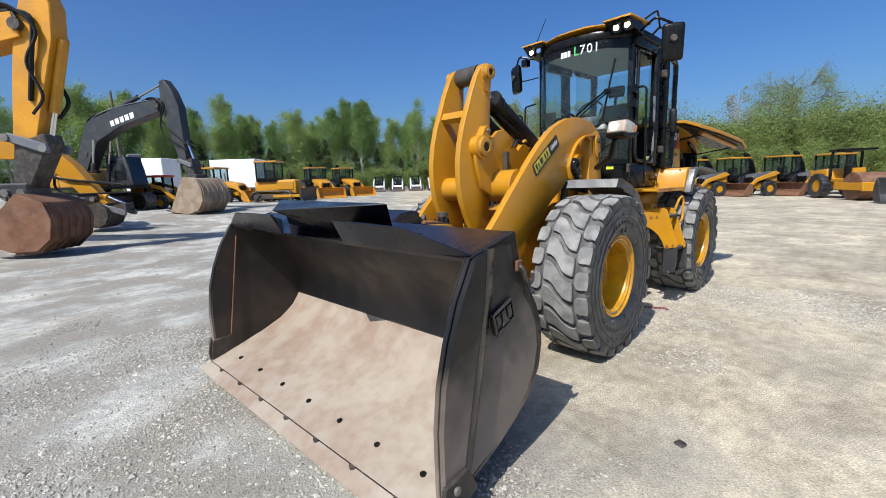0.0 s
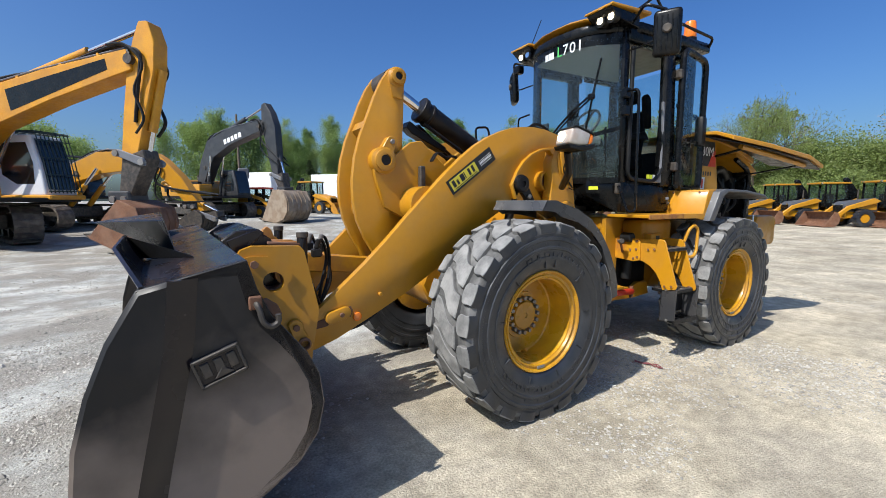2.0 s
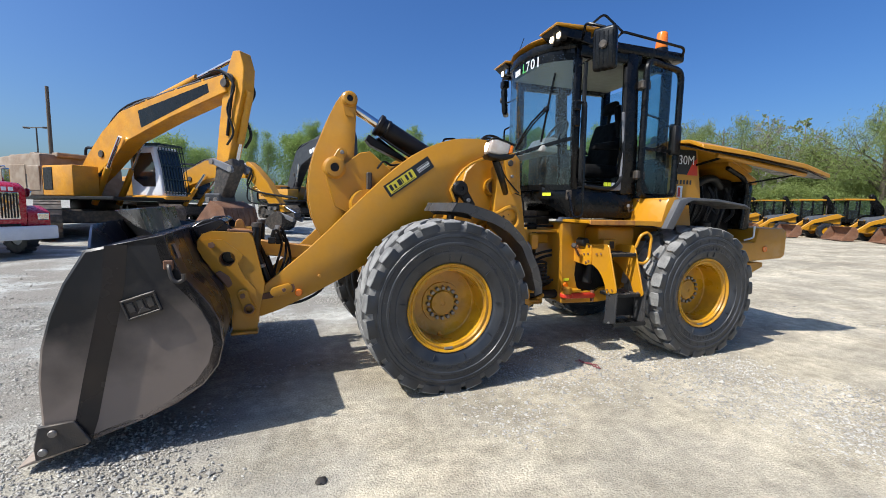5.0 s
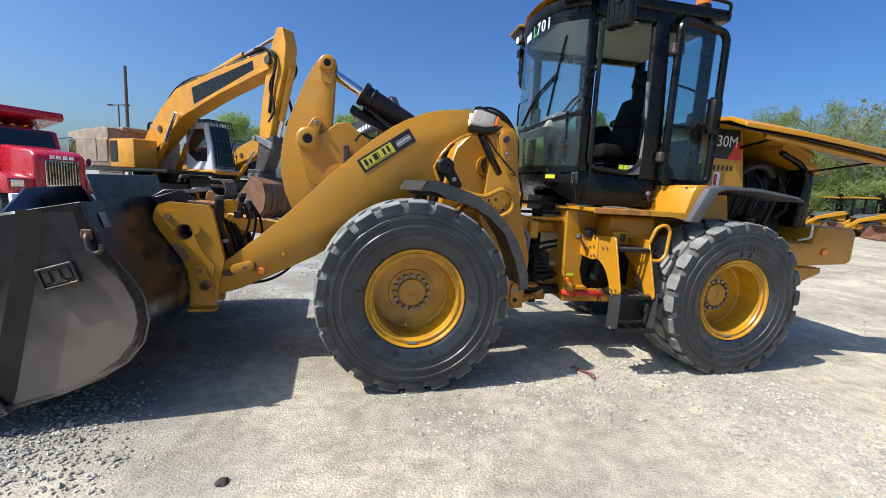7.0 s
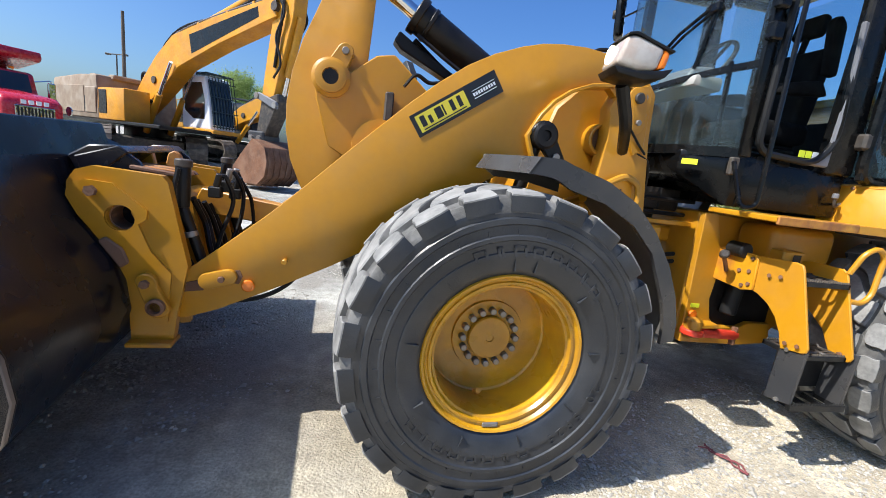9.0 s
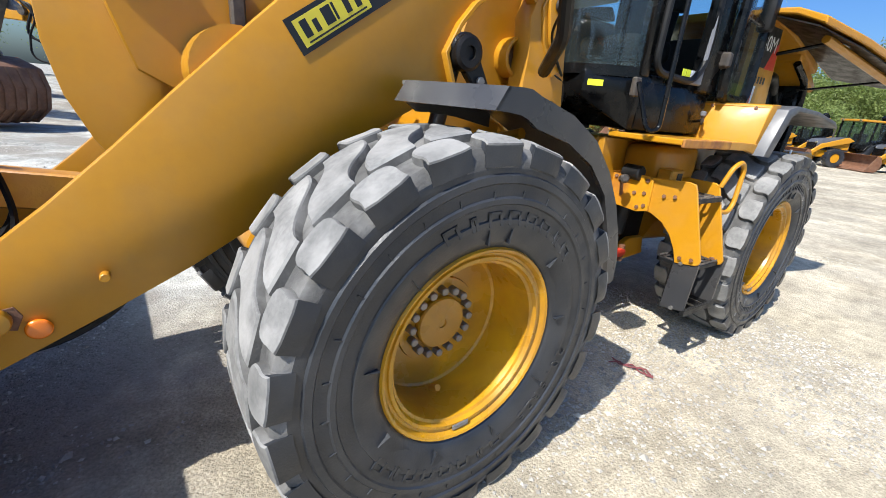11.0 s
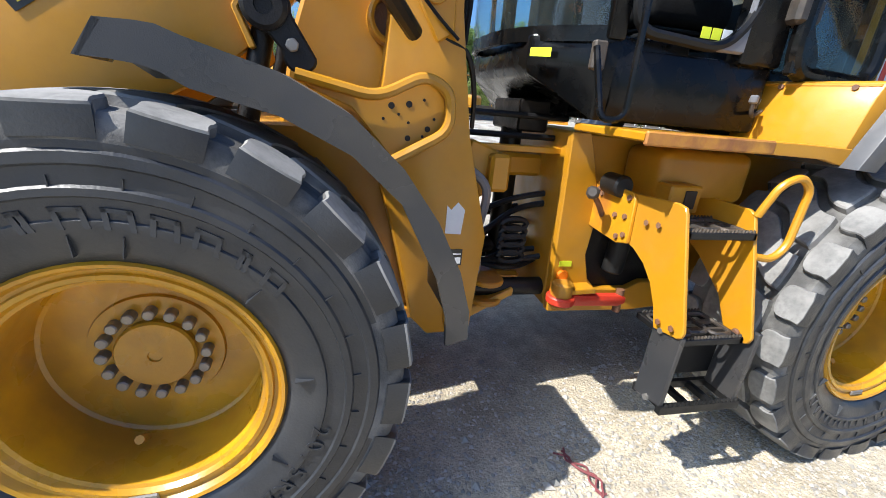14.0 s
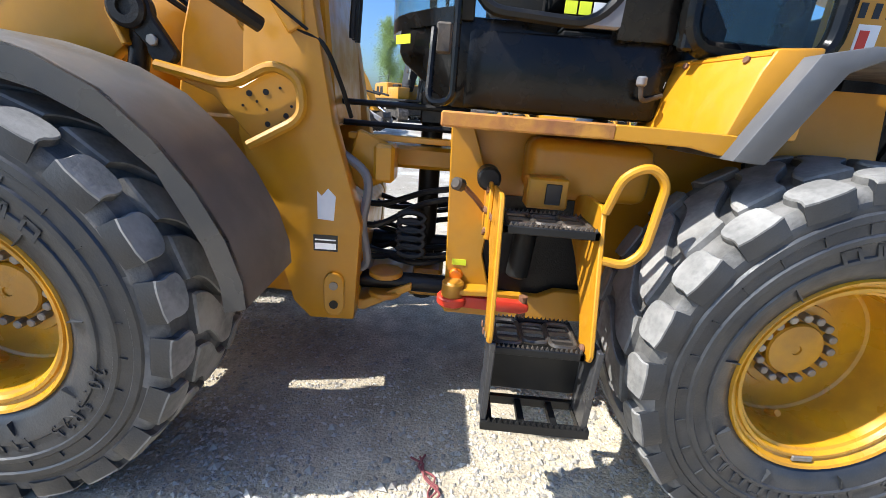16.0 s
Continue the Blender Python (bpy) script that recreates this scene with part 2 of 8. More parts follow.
PINK = mat("faded_red_cloth", (0.17, 0.055, 0.055), 0.9, second=(0.28, 0.06, 0.07), bump=0.5)
BARK = mat("bark", (0.13, 0.10, 0.075), 0.9, second=(0.07, 0.055, 0.04), big=6, bump=0.8, bscale=30)
TWIG = mat("grey_twigs", (0.34, 0.31, 0.28), 0.85, second=(0.22, 0.19, 0.17), big=3, amount=0.6, bump=0)
RIM = mat("grey_guard_plastic", (0.095, 0.098, 0.105), 0.42, second=(0.07, 0.072, 0.078), bump=0.06)
PALEBARK = mat("pale_bark", (0.36, 0.34, 0.30), 0.85, second=(0.15, 0.13, 0.11), big=7, amount=0.6, bump=0.5, bscale=30)


def leaf_mat(name, a, b):
    m = mat(name, a, 0.55, second=b, big=0.5, grain=3, amount=0.3, bump=0, island=0.8)
    n, l = m.node_tree.nodes, m.node_tree.links
    p = n["Principled BSDF"]
    t, mx = n.new("ShaderNodeBsdfTranslucent"), n.new("ShaderNodeMixShader")
    l.new(p.inputs["Base Color"].links[0].from_socket, t.inputs[0])
    mx.inputs[0].default_value = 0.45
    l.new(p.outputs[0], mx.inputs[1]), l.new(t.outputs[0], mx.inputs[2])
    l.new(mx.outputs[0], n["Material Output"].inputs[0])
    return m


LEAF_LIGHT = leaf_mat("spring_leaf", (0.31, 0.41, 0.12), (0.21, 0.30, 0.085))
LEAF_MID = leaf_mat("mid_leaf", (0.20, 0.31, 0.085), (0.12, 0.20, 0.055))
LEAF_DARK = leaf_mat("cedar_leaf", (0.085, 0.12, 0.04), (0.05, 0.075, 0.025))
LEAF_BUD = leaf_mat("budding_leaf", (0.27, 0.34, 0.095), (0.19, 0.24, 0.075))


def ground_mat():
    m = bpy.data.materials.new("gravel_yard")
    m.use_nodes = True
    n, l = m.node_tree.nodes, m.node_tree.links
    p = n["Principled BSDF"]
    p.inputs["Roughness"].default_value = 0.95
    p.inputs["Specular IOR Level"].default_value = 0.2
    co = n.new("ShaderNodeTexCoord").outputs["Object"]

    def tex(kind, scale, detail=6.0, vec=co, **kw):
        t = n.new(kind)
        t.inputs["Scale"].default_value = scale
        if "Detail" in t.inputs:
            t.inputs["Detail"].default_value = detail
        for k, v in kw.items():
            t.inputs[k].default_value = v
        l.new(vec, t.inputs["Vector"])
        return t

    def ramp(src, lo, hi, a=0.0, b=1.0):
        r = n.new("ShaderNodeMapRange")
        for k, v in (("From Min", lo), ("From Max", hi), ("To Min", a), ("To Max", b)):
            r.inputs[k].default_value = v
        l.new(src, r.inputs["Value"])
        return r.outputs["Result"]

    def mix(a, b, f, blend="MIX"):
        x = n.new("ShaderNodeMix")
        x.data_type, x.blend_type = "RGBA", blend
        if isinstance(f, float):
            x.inputs["Factor"].default_value = f
        else:
            l.new(f, x.inputs["Factor"])
        for sock, v in ((x.inputs["A"], a), (x.inputs["B"], b)):
            if isinstance(v, tuple):
                sock.default_value = (*v, 1)
            else:
                l.new(v, sock)
        return x.outputs["Result"]

    def mul(a, b):
        x = n.new("ShaderNodeMath")
        x.operation = "MULTIPLY"
        for i, v in enumerate((a, b)):
            if isinstance(v, float):
                x.inputs[i].default_value = v
            else:
                l.new(v, x.inputs[i])
        return x.outputs[0]

    # grey stone was spread ahead of the loader, bare cream fines lie beside and behind it
    xyz = n.new("ShaderNodeSeparateXYZ")
    l.new(co, xyz.inputs[0])

    def add(a, k, b):
        x = n.new("ShaderNodeMath")
        x.operation = "MULTIPLY_ADD"
        l.new(a, x.inputs[0])
        x.inputs[1].default_value = k
        l.new(b, x.inputs[2])
        return x.outputs[0]

    lay = add(tex("ShaderNodeTexNoise", 0.5, 7).outputs["Fac"], 9.0, add(xyz.outputs[1], -0.7, xyz.outputs[0]))
    spread = ramp(lay, 4.0, 7.0)
    mp = n.new("ShaderNodeMapping")
    mp.inputs["Rotation"].default_value = (0, 0, radians(-32))
    mp.inputs["Scale"].default_value = (0.10, 1.0, 1.0)
    l.new(co, mp.inputs["Vector"])
    run = tex("ShaderNodeTexNoise", 1.1, 5, vec=mp.outputs[0]).outputs["Fac"]
    col = mix((0.535, 0.470, 0.350), (0.450, 0.445, 0.405), spread)
    col = mix(col, (0.37, 0.30, 0.21), mul(ramp(tex("ShaderNodeTexNoise", 0.6, 4).outputs["Fac"], 0.52, 0.68), 0.45))
    shade = mul(ramp(tex("ShaderNodeTexNoise", 0.38, 4).outputs["Fac"], 0.36, 0.64, 0.78, 1.14), ramp(tex("ShaderNodeTexNoise", 1.9, 7).outputs["Fac"], 0.36, 0.64, 0.78, 1.14))
    shade = mul(shade, ramp(tex("ShaderNodeTexNoise", 9.0, 9).outputs["Fac"], 0.34, 0.66, 0.80, 1.14))
    shade = mul(shade, ramp(run, 0.40, 0.62, 0.86, 1.08))
    shade = mul(shade, ramp(tex("ShaderNodeTexNoise", 60, 8).outputs["Fac"], 0.3, 0.7, 0.70, 1.22))
    col = mix(col, shade, 1.0, "MULTIPLY")
    # loose stone lies in drifts over the packed fines
    drift = mul(ramp(tex("ShaderNodeTexNoise", 1.0, 10).outputs["Fac"], 0.43, 0.56), ramp(add(run, 1.0, spread), 0.45, 1.4, 0.22, 1.0))
    warp = n.new("ShaderNodeVectorMath")
    warp.operation = "ADD"
    wob = tex("ShaderNodeTexNoise", 30, 3)
    wsc = n.new("ShaderNodeVectorMath")
    wsc.operation = "SCALE"
    wsc.inputs["Scale"].default_value = 0.03
    l.new(wob.outputs["Color"], wsc.inputs[0])
    l.new(co, warp.inputs[0]), l.new(wsc.outputs[0], warp.inputs[1])
    v1 = tex("ShaderNodeTexVoronoi", 58, vec=warp.outputs[0])
    v2 = tex("ShaderNodeTexVoronoi", 40, vec=warp.outputs[0])
    sep1 = n.new("ShaderNodeSeparateColor")
    l.new(v1.outputs["Color"], sep1.inputs[0])
    stone = mix((0.14, 0.132, 0.115), (0.66, 0.62, 0.54), sep1.outputs[0])
    # darker towards each cell's rim: shade painted into the gaps between stones
    stone = mix(stone, (0.13, 0.115, 0.095), mul(ramp(v1.outputs["Distance"], 0.35, 0.75), 0.7))
    col = mix(col, stone, mul(drift, 0.95))
    # single chips and crumbs
    sep2 = n.new("ShaderNodeSeparateColor")
    l.new(v2.outputs["Color"], sep2.inputs[0])
    dot = ramp(v2.outputs["Distance"], 0.20, 0.42, 1.0, 0.0)
    col = mix(col, (0.15, 0.13, 0.105), mul(mul(ramp(sep2.outputs[1], 0.70, 0.76), dot), 0.9))
    col = mix(col, (0.58, 0.55, 0.49), mul(mul(ramp(sep2.outputs[2], 0.72, 0.78), dot), 0.8))
    l.new(col, p.inputs["Base Color"])
    b1, b2 = n.new("ShaderNodeBump"), n.new("ShaderNodeBump")
    b1.inputs["Strength"].default_value, b1.inputs["Distance"].default_value = 1.0, 0.020
    b2.inputs["Strength"].default_value, b2.inputs["Distance"].default_value = 0.6, 0.014
    h = mul(ramp(v1.outputs["Distance"], 0.0, 0.8, 1.0, 0.0), ramp(drift, 0, 1, 0.0, 1.0))
    l.new(h, b1.inputs["Height"])
    l.new(ramp(tex("ShaderNodeTexNoise", 70, 12).outputs["Fac"], 0.2, 0.8), b2.inputs["Height"])
    l.new(b2.outputs[0], b1.inputs["Normal"])
    l.new(b1.outputs[0], p.inputs["Normal"])
    return m


GROUND = ground_mat()
STONE = mat("loose_stone", (0.57, 0.54, 0.475), 0.95, second=(0.21, 0.195, 0.17), big=3, grain=60, amount=0.3, bump=0.4, island=0.85, spec=0.2)


# ---- mesh helpers ----
def box(bm, x0, x1, y0, y1, z0, z1, m=None):
    vs = [bm.verts.new((x, y, z)) for x in (x0, x1) for y in (y0, y1) for z in (z0, z1)]
    for f in ((0, 1, 3, 2), (4, 6, 7, 5), (0, 4, 5, 1), (2, 3, 7, 6), (0, 2, 6, 4), (1, 5, 7, 3)):
        bm.faces.new([vs[i] for i in f])
    if m is not None:
        bmesh.ops.transform(bm, matrix=m, verts=vs)
    return bm


def prism(bm, pts, y0, y1, m=None):
    """A plate: an outline in x, z between two values of y."""
    a = [bm.verts.new((x, y0, z)) for x, z in pts]
    b = [bm.verts.new((x, y1, z)) for x, z in pts]
    bm.faces.new(a), bm.faces.new(b[::-1])
    for i in range(len(pts)):
        j = (i + 1) % len(pts)
        bm.faces.new((a[i], b[i], b[j], a[j]))
    if m is not None:
        bmesh.ops.transform(bm, matrix=m, verts=a + b)
    return bm


def slab(bm, pts, z0, z1, m=None):
    """An outline in x, y between two heights."""
    a = [bm.verts.new((x, y, z0)) for x, y in pts]
    b = [bm.verts.new((x, y, z1)) for x, y in pts]
    bm.faces.new(a[::-1]), bm.faces.new(b)
    for i in range(len(pts)):
        j = (i + 1) % len(pts)
        bm.faces.new((a[i], a[j], b[j], b[i]))
    if m is not None:
        bmesh.ops.transform(bm, matrix=m, verts=a + b)
    return bm


def ring_loft(bm, rings, caps=True, loop=False):
    vs = [[bm.verts.new(p) for p in r] for r in rings]
    k = len(vs[0])
    for i in range(len(vs) - (0 if loop else 1)):
        a, b = vs[i], vs[(i + 1) % len(vs)]
        for j in range(k):
            bm.faces.new((a[j], a[(j + 1) % k], b[(j + 1) % k], b[j]))
    if caps and not loop:
        bm.faces.new(vs[0][::-1]), bm.faces.new(vs[-1])
    return bm


def tube(bm, pts, r, seg=8, r2=None):
    pts = [Vector(p) for p in pts]
    rings, up = [], None
    for i, p in enumerate(pts):
        d = (pts[min(i + 1, len(pts) - 1)] - pts[max(i - 1, 0)]).normalized()
        if up is None:
            up = d.orthogonal().normalized()
        up = (up - d * up.dot(d)).normalized()
        side = d.cross(up)
        rr = r if r2 is None else r + (r2 - r) * i / (len(pts) - 1)
        rings.append([p + (up * math.cos(a) + side * math.sin(a)) * rr for a in (2 * math.pi * k / seg for k in range(seg))])
    return ring_loft(bm, rings)


def cyl(bm, a, b, r, seg=20, r2=None):
    return tube(bm, (a, b), r, seg, r2)


def curve(pts, n=6):
    """A smooth line through points."""
    p = [Vector(q) for q in pts]
    p = [2 * p[0] - p[1]] + p + [2 * p[-1] - p[-2]]
    out = []
    for i in range(1, len(p) - 2):
        for k in range(n):
            t = k / n
            out.append(0.5 * ((2 * p[i]) + (p[i + 1] - p[i - 1]) * t + (2 * p[i - 1] - 5 * p[i] + 4 * p[i + 1] - p[i + 2]) * t * t + (3 * p[i] - p[i - 1] - 3 * p[i + 1] + p[i + 2]) * t ** 3))
    return out + [p[-2]]


def bent(pts, r=0.05, n=4):
    """Straight runs with rounded corners."""
    p = [Vector(q) for q in pts]
    out = [p[0]]
    for a, b, c in zip(p, p[1:], p[2:]):
        u, w = (a - b), (c - b)
        k = min(r, u.length * 0.45, w.length * 0.45)
        s, e = b + u.normalized() * k, b + w.normalized() * k
        out += [s.lerp(b, t).lerp(b.lerp(e, t), t) for t in (i / n for i in range(n + 1))]
    return out + [p[-1]]


def lathe(bm, prof, c, seg=48, close=False):
    """A profile of (radius, y) turned about the y axis through c."""
    c = Vector(c)
    rings = [[c + Vector((r * math.sin(a), y, r * math.cos(a))) for a in (2 * math.pi * k / seg for k in range(seg))] for r, y in prof]
    return ring_loft(bm, rings, caps=not close, loop=close)


def arc(cx, cz, r, a0, a1, n=8):
    return [(cx + r * math.cos(radians(a0 + (a1 - a0) * i / n)), cz + r * math.sin(radians(a0 + (a1 - a0) * i / n))) for i in range(n + 1)]


def bev(bm, w=0.006, seg=1, angle=30):
    bmesh.ops.recalc_face_normals(bm, faces=bm.faces)
    es = [e for e in bm.edges if len(e.link_faces) == 2 and e.calc_face_angle(0) > radians(angle)]
    if es:
        bmesh.ops.bevel(bm, geom=es, offset=w, segments=seg, profile=0.5, affect="EDGES", clamp_overlap=True)
    return bm


def part(name, bm, material, parent=None, label="", m=None, smooth=32):
    if m is not None:
        bm.transform(m)
    bmesh.ops.recalc_face_normals(bm, faces=bm.faces)
    me = bpy.data.meshes.new(name)
    bm.to_mesh(me)
    bm.free()
    me.materials.append(material)
    me.polygons.foreach_set("use_smooth", [True] * len(me.polygons))
    me.set_sharp_from_angle(angle=radians(smooth))
    ob = new(name, me)
    ob.parent = parent
    return tagged(ob, label) if label else ob


def thing(name, label, category, m=None, group=""):
    ob = new(name)
    ob.empty_display_size = 0.2
    if m is not None:
        ob.matrix_basis = m
    return tagged(ob, label, category, group)


def B():
    return bmesh.new()


def letters(text, size, depth=0.002):
    """Raised letters in the x, y plane, from the left bottom corner."""
    cu = bpy.data.curves.new("letters", "FONT")
    cu.body, cu.size, cu.extrude, cu.resolution_u = text, size, depth, 3
    tmp = new("letters", cu)
    bpy.context.view_layer.update()
    me = tmp.evaluated_get(bpy.context.evaluated_depsgraph_get()).to_mesh()
    bm = B()
    bm.from_mesh(me)
    tmp.to_mesh_clear()
    bpy.data.objects.remove(tmp)
    bpy.data.curves.remove(cu)
    return bm


def smooth01(t):
    t = min(1.0, max(0.0, t))
    return t * t * (3 - 2 * t)


def ground_z(x, y):
    """The yard climbs a little towards the far row of machines."""
    return 0.5 * smooth01((-y - 13) / 11) * (1 - smooth01((-x - 22) / 10) * smooth01((y + 36) / 10))


# ---- ground ----
def build_ground():
    bm = B()
    seg, radii = 200, [0.0] + [0.35 * 1.055 ** i for i in range(150)]
    rows = []
    for r in radii[1:]:
        row = []
        for k in range(seg):
            a = 2 * math.pi * k / seg
            x, y = r * math.cos(a) - 0.5, r * math.sin(a) + 0.8
            z = ground_z(x, y) + 0.012 * noise.noise((x * 0.7, y * 0.7, 0)) * min(1, r / 3)
            if r > 25:
                z += 0.10 * noise.noise((x * 0.05, y * 0.05, 3))
            row.append(bm.verts.new((x, y, z)))
        rows.append(row)
    bm.faces.new(rows[0])
    for a, b in zip(rows, rows[1:]):
        for k in range(seg):
            bm.faces.new((a[k], b[k], b[(k + 1) % seg], a[(k + 1) % seg]))
    ob = part("ground", bm, GROUND, smooth=180)
    tagged(ob, "pale packed gravel yard with loose grey stone", "ground", kind="structure")


build_ground()


def build_stones():
    rng = np.random.default_rng(5)
    base = np.array([(1, 0, 0), (-1, 0, 0), (0, 1, 0), (0, -1, 0), (0, 0, 1), (0, 0, -1)], float)
    tri = np.array([(0, 2, 4), (2, 1, 4), (1, 3, 4), (3, 0, 4), (2, 0, 5), (1, 2, 5), (3, 1, 5), (0, 3, 5)])
    vs, fs, k = [], [], 0
    tries = 0
    while k < 105000 and tries < 1200000:
        tries += 1
        x, y = (rng.uniform(-4, 7), rng.uniform(-3, 4)) if tries % 5 < 3 else (rng.uniform(-7, 9), rng.uniform(-10, 5.2))
        keep = 0.35 * smooth01((x - 0.7 * y + 1) / 4) - 0.20 + noise.noise((x * 0.55, y * 0.55, 7)) + 0.5 * noise.noise((x * 1.7, y * 1.7, 2))
        if keep < rng.uniform(-0.25, 0.75) or (y < -4 and rng.random() < 0.6):
            continue
        s = 0.0045 + 0.011 * rng.random() ** 2 + (0.014 if rng.random() < 0.015 else 0)
        p = base * (s * rng.uniform(0.6, 1.3, (6, 1))) * np.array([1.2, 1.0, 0.65])
        a = rng.uniform(0, 6.28)
        c_, s_ = math.cos(a), math.sin(a)
        p = p @ np.array([[c_, s_, 0], [-s_, c_, 0], [0, 0, 1]])
        vs.append(p + (x, y, ground_z(x, y) + s * 0.25))
        fs.append(tri + 6 * k)
        k += 1
    me = bpy.data.meshes.new("loose_stones")
    me.from_pydata(np.concatenate(vs).tolist(), [], np.concatenate(fs).tolist())
    me.materials.append(STONE)
    tagged(new("loose_stones", me), "scattered small grey limestone chips on the yard", "gravel", kind="stuff")


build_stones()

# ---- wheel loader ----
# x runs forward from the front axle, y to the driver's left; the front half is turned 3.5 degrees about the hinge at x = -1.5.
F = Matrix.Translation((-1.5, 0, 0)) @ Matrix.Rotation(radians(3.5), 4, "Z") @ Matrix.Translation((1.5, 0, 0))
loader = thing("wheel_loader", "yellow wheel loader with worn black bucket and open cab door", "wheel loader")


# -- wheels --
TYRE_PROF = [(0.372, 0.185), (0.392, 0.222), (0.43, 0.246), (0.47, 0.255), (0.474, 0.262), (0.486, 0.262), (0.49, 0.256), (0.535, 0.262),
             (0.54, 0.269), (0.556, 0.269), (0.562, 0.262), (0.60, 0.262), (0.606, 0.269), (0.628, 0.268), (0.634, 0.260), (0.650, 0.2605),
             (0.668, 0.258), (0.692, 0.251), (0.708, 0.234), (0.713, 0.18)]
RIM_PROF = [(0.300, -0.23), (0.33, -0.22), (0.335, -0.10), (0.352, 0.150), (0.372, 0.172), (0.386, 0.205), (0.392, 0.222), (0.386, 0.231), (0.376, 0.226),
            (0.366, 0.208), (0.356, 0.205), (0.352, 0.212), (0.340, 0.212), (0.332, 0.196), (0.322, 0.190), (0.316, 0.165), (0.313, 0.03), (0.308, -0.01),
            (0.298, -0.018), (0.19, -0.022), (0.186, -0.010), (0.12, -0.010)]
LUGS = 22
PITCH = 2 * math.pi * 0.74 / LUGS


def lug_outlines():
    """The three blocks of one pitch as (distance round the tyre, y): an S-shaped centre block and a stub on each shoulder."""
    ys = [-0.138 + 0.276 * i / 10 for i in range(11)]
    mid = [0.086 * math.tanh(2.1 * y / 0.138) / math.tanh(2.1) for y in ys]
    centre = [(c + 0.079, y) for c, y in zip(mid, ys)] + [(c - 0.079, y) for c, y in zip(mid[::-1], ys[::-1])]
    c = 0.086 + PITCH / 2
    stub = [(c - 0.078, 0.268), (c + 0.078, 0.268), (c + 0.070, 0.238), (c + 0.076, 0.205), (c + 0.070, 0.172), (c + 0.036, 0.156), (c - 0.036, 0.156), (c - 0.070, 0.172), (c - 0.076, 0.205), (c - 0.070, 0.238)]
    return [(centre, 1), (stub, 1), ([(-a, -b) for a, b in stub], -1)]


def rounded(poly, n=2):
    """Cuts the corners of an outline n times."""
    for _ in range(n):
        poly = [q for (a, b), (c, d) in zip(poly, poly[1:] + poly[:1]) for q in ((a * 0.76 + c * 0.24, b * 0.76 + d * 0.24), (a * 0.24 + c * 0.76, b * 0.24 + d * 0.76))]
    return poly


def build_tread(c, out, turn, grow=1.0):
    """Dusty blocks with chamfered tops, parted by wavy grooves that scoop out over the shoulders."""
    bm = B()
    c = Vector(c)

    def at(s, y, r):
        a = s / 0.74 + turn
        r *= grow
        return c + Vector((r * math.sin(a), y * out, r * math.cos(a)))

    for k in range(LUGS):
        for poly, side in lug_outlines():
            pts = rounded([(s + 0.005 * noise.noise((k * 3.1, i * 1.7, side)), y) for i, (s, y) in enumerate(poly)], 1)
            ms, my = sum(p[0] for p in pts) / len(pts), sum(p[1] for p in pts) / len(pts)
            rings = []
            for inset, drop in ((0.06, 0.0), (0.0, 0.006), (-0.06, None)):
                ring = []
                for s, y in pts:
                    s2, y2 = s + (ms - s) * inset, y + (my - y) * inset
                    if abs(y) > 0.245:
                        y2 = y
                    top = 0.744 - 0.16 * y * y - 0.010 * smooth01((abs(y) - 0.235) / 0.04)
                    r = top - drop if drop is not None else 0.704 - 0.048 * smooth01((abs(y) - 0.215) / 0.04)
                    ring.append(bm.verts.new(at(k * PITCH + s2, y2, r)))
                rings.append(ring)
            bm.faces.new(rings[0])
            n_ = len(pts)
            for a, b, idx in ((rings[0], rings[1], 0), (rings[1], rings[2], 1)):
                for i in range(n_):
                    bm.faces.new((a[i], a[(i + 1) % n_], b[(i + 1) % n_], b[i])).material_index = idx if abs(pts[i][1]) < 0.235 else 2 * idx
    return bm


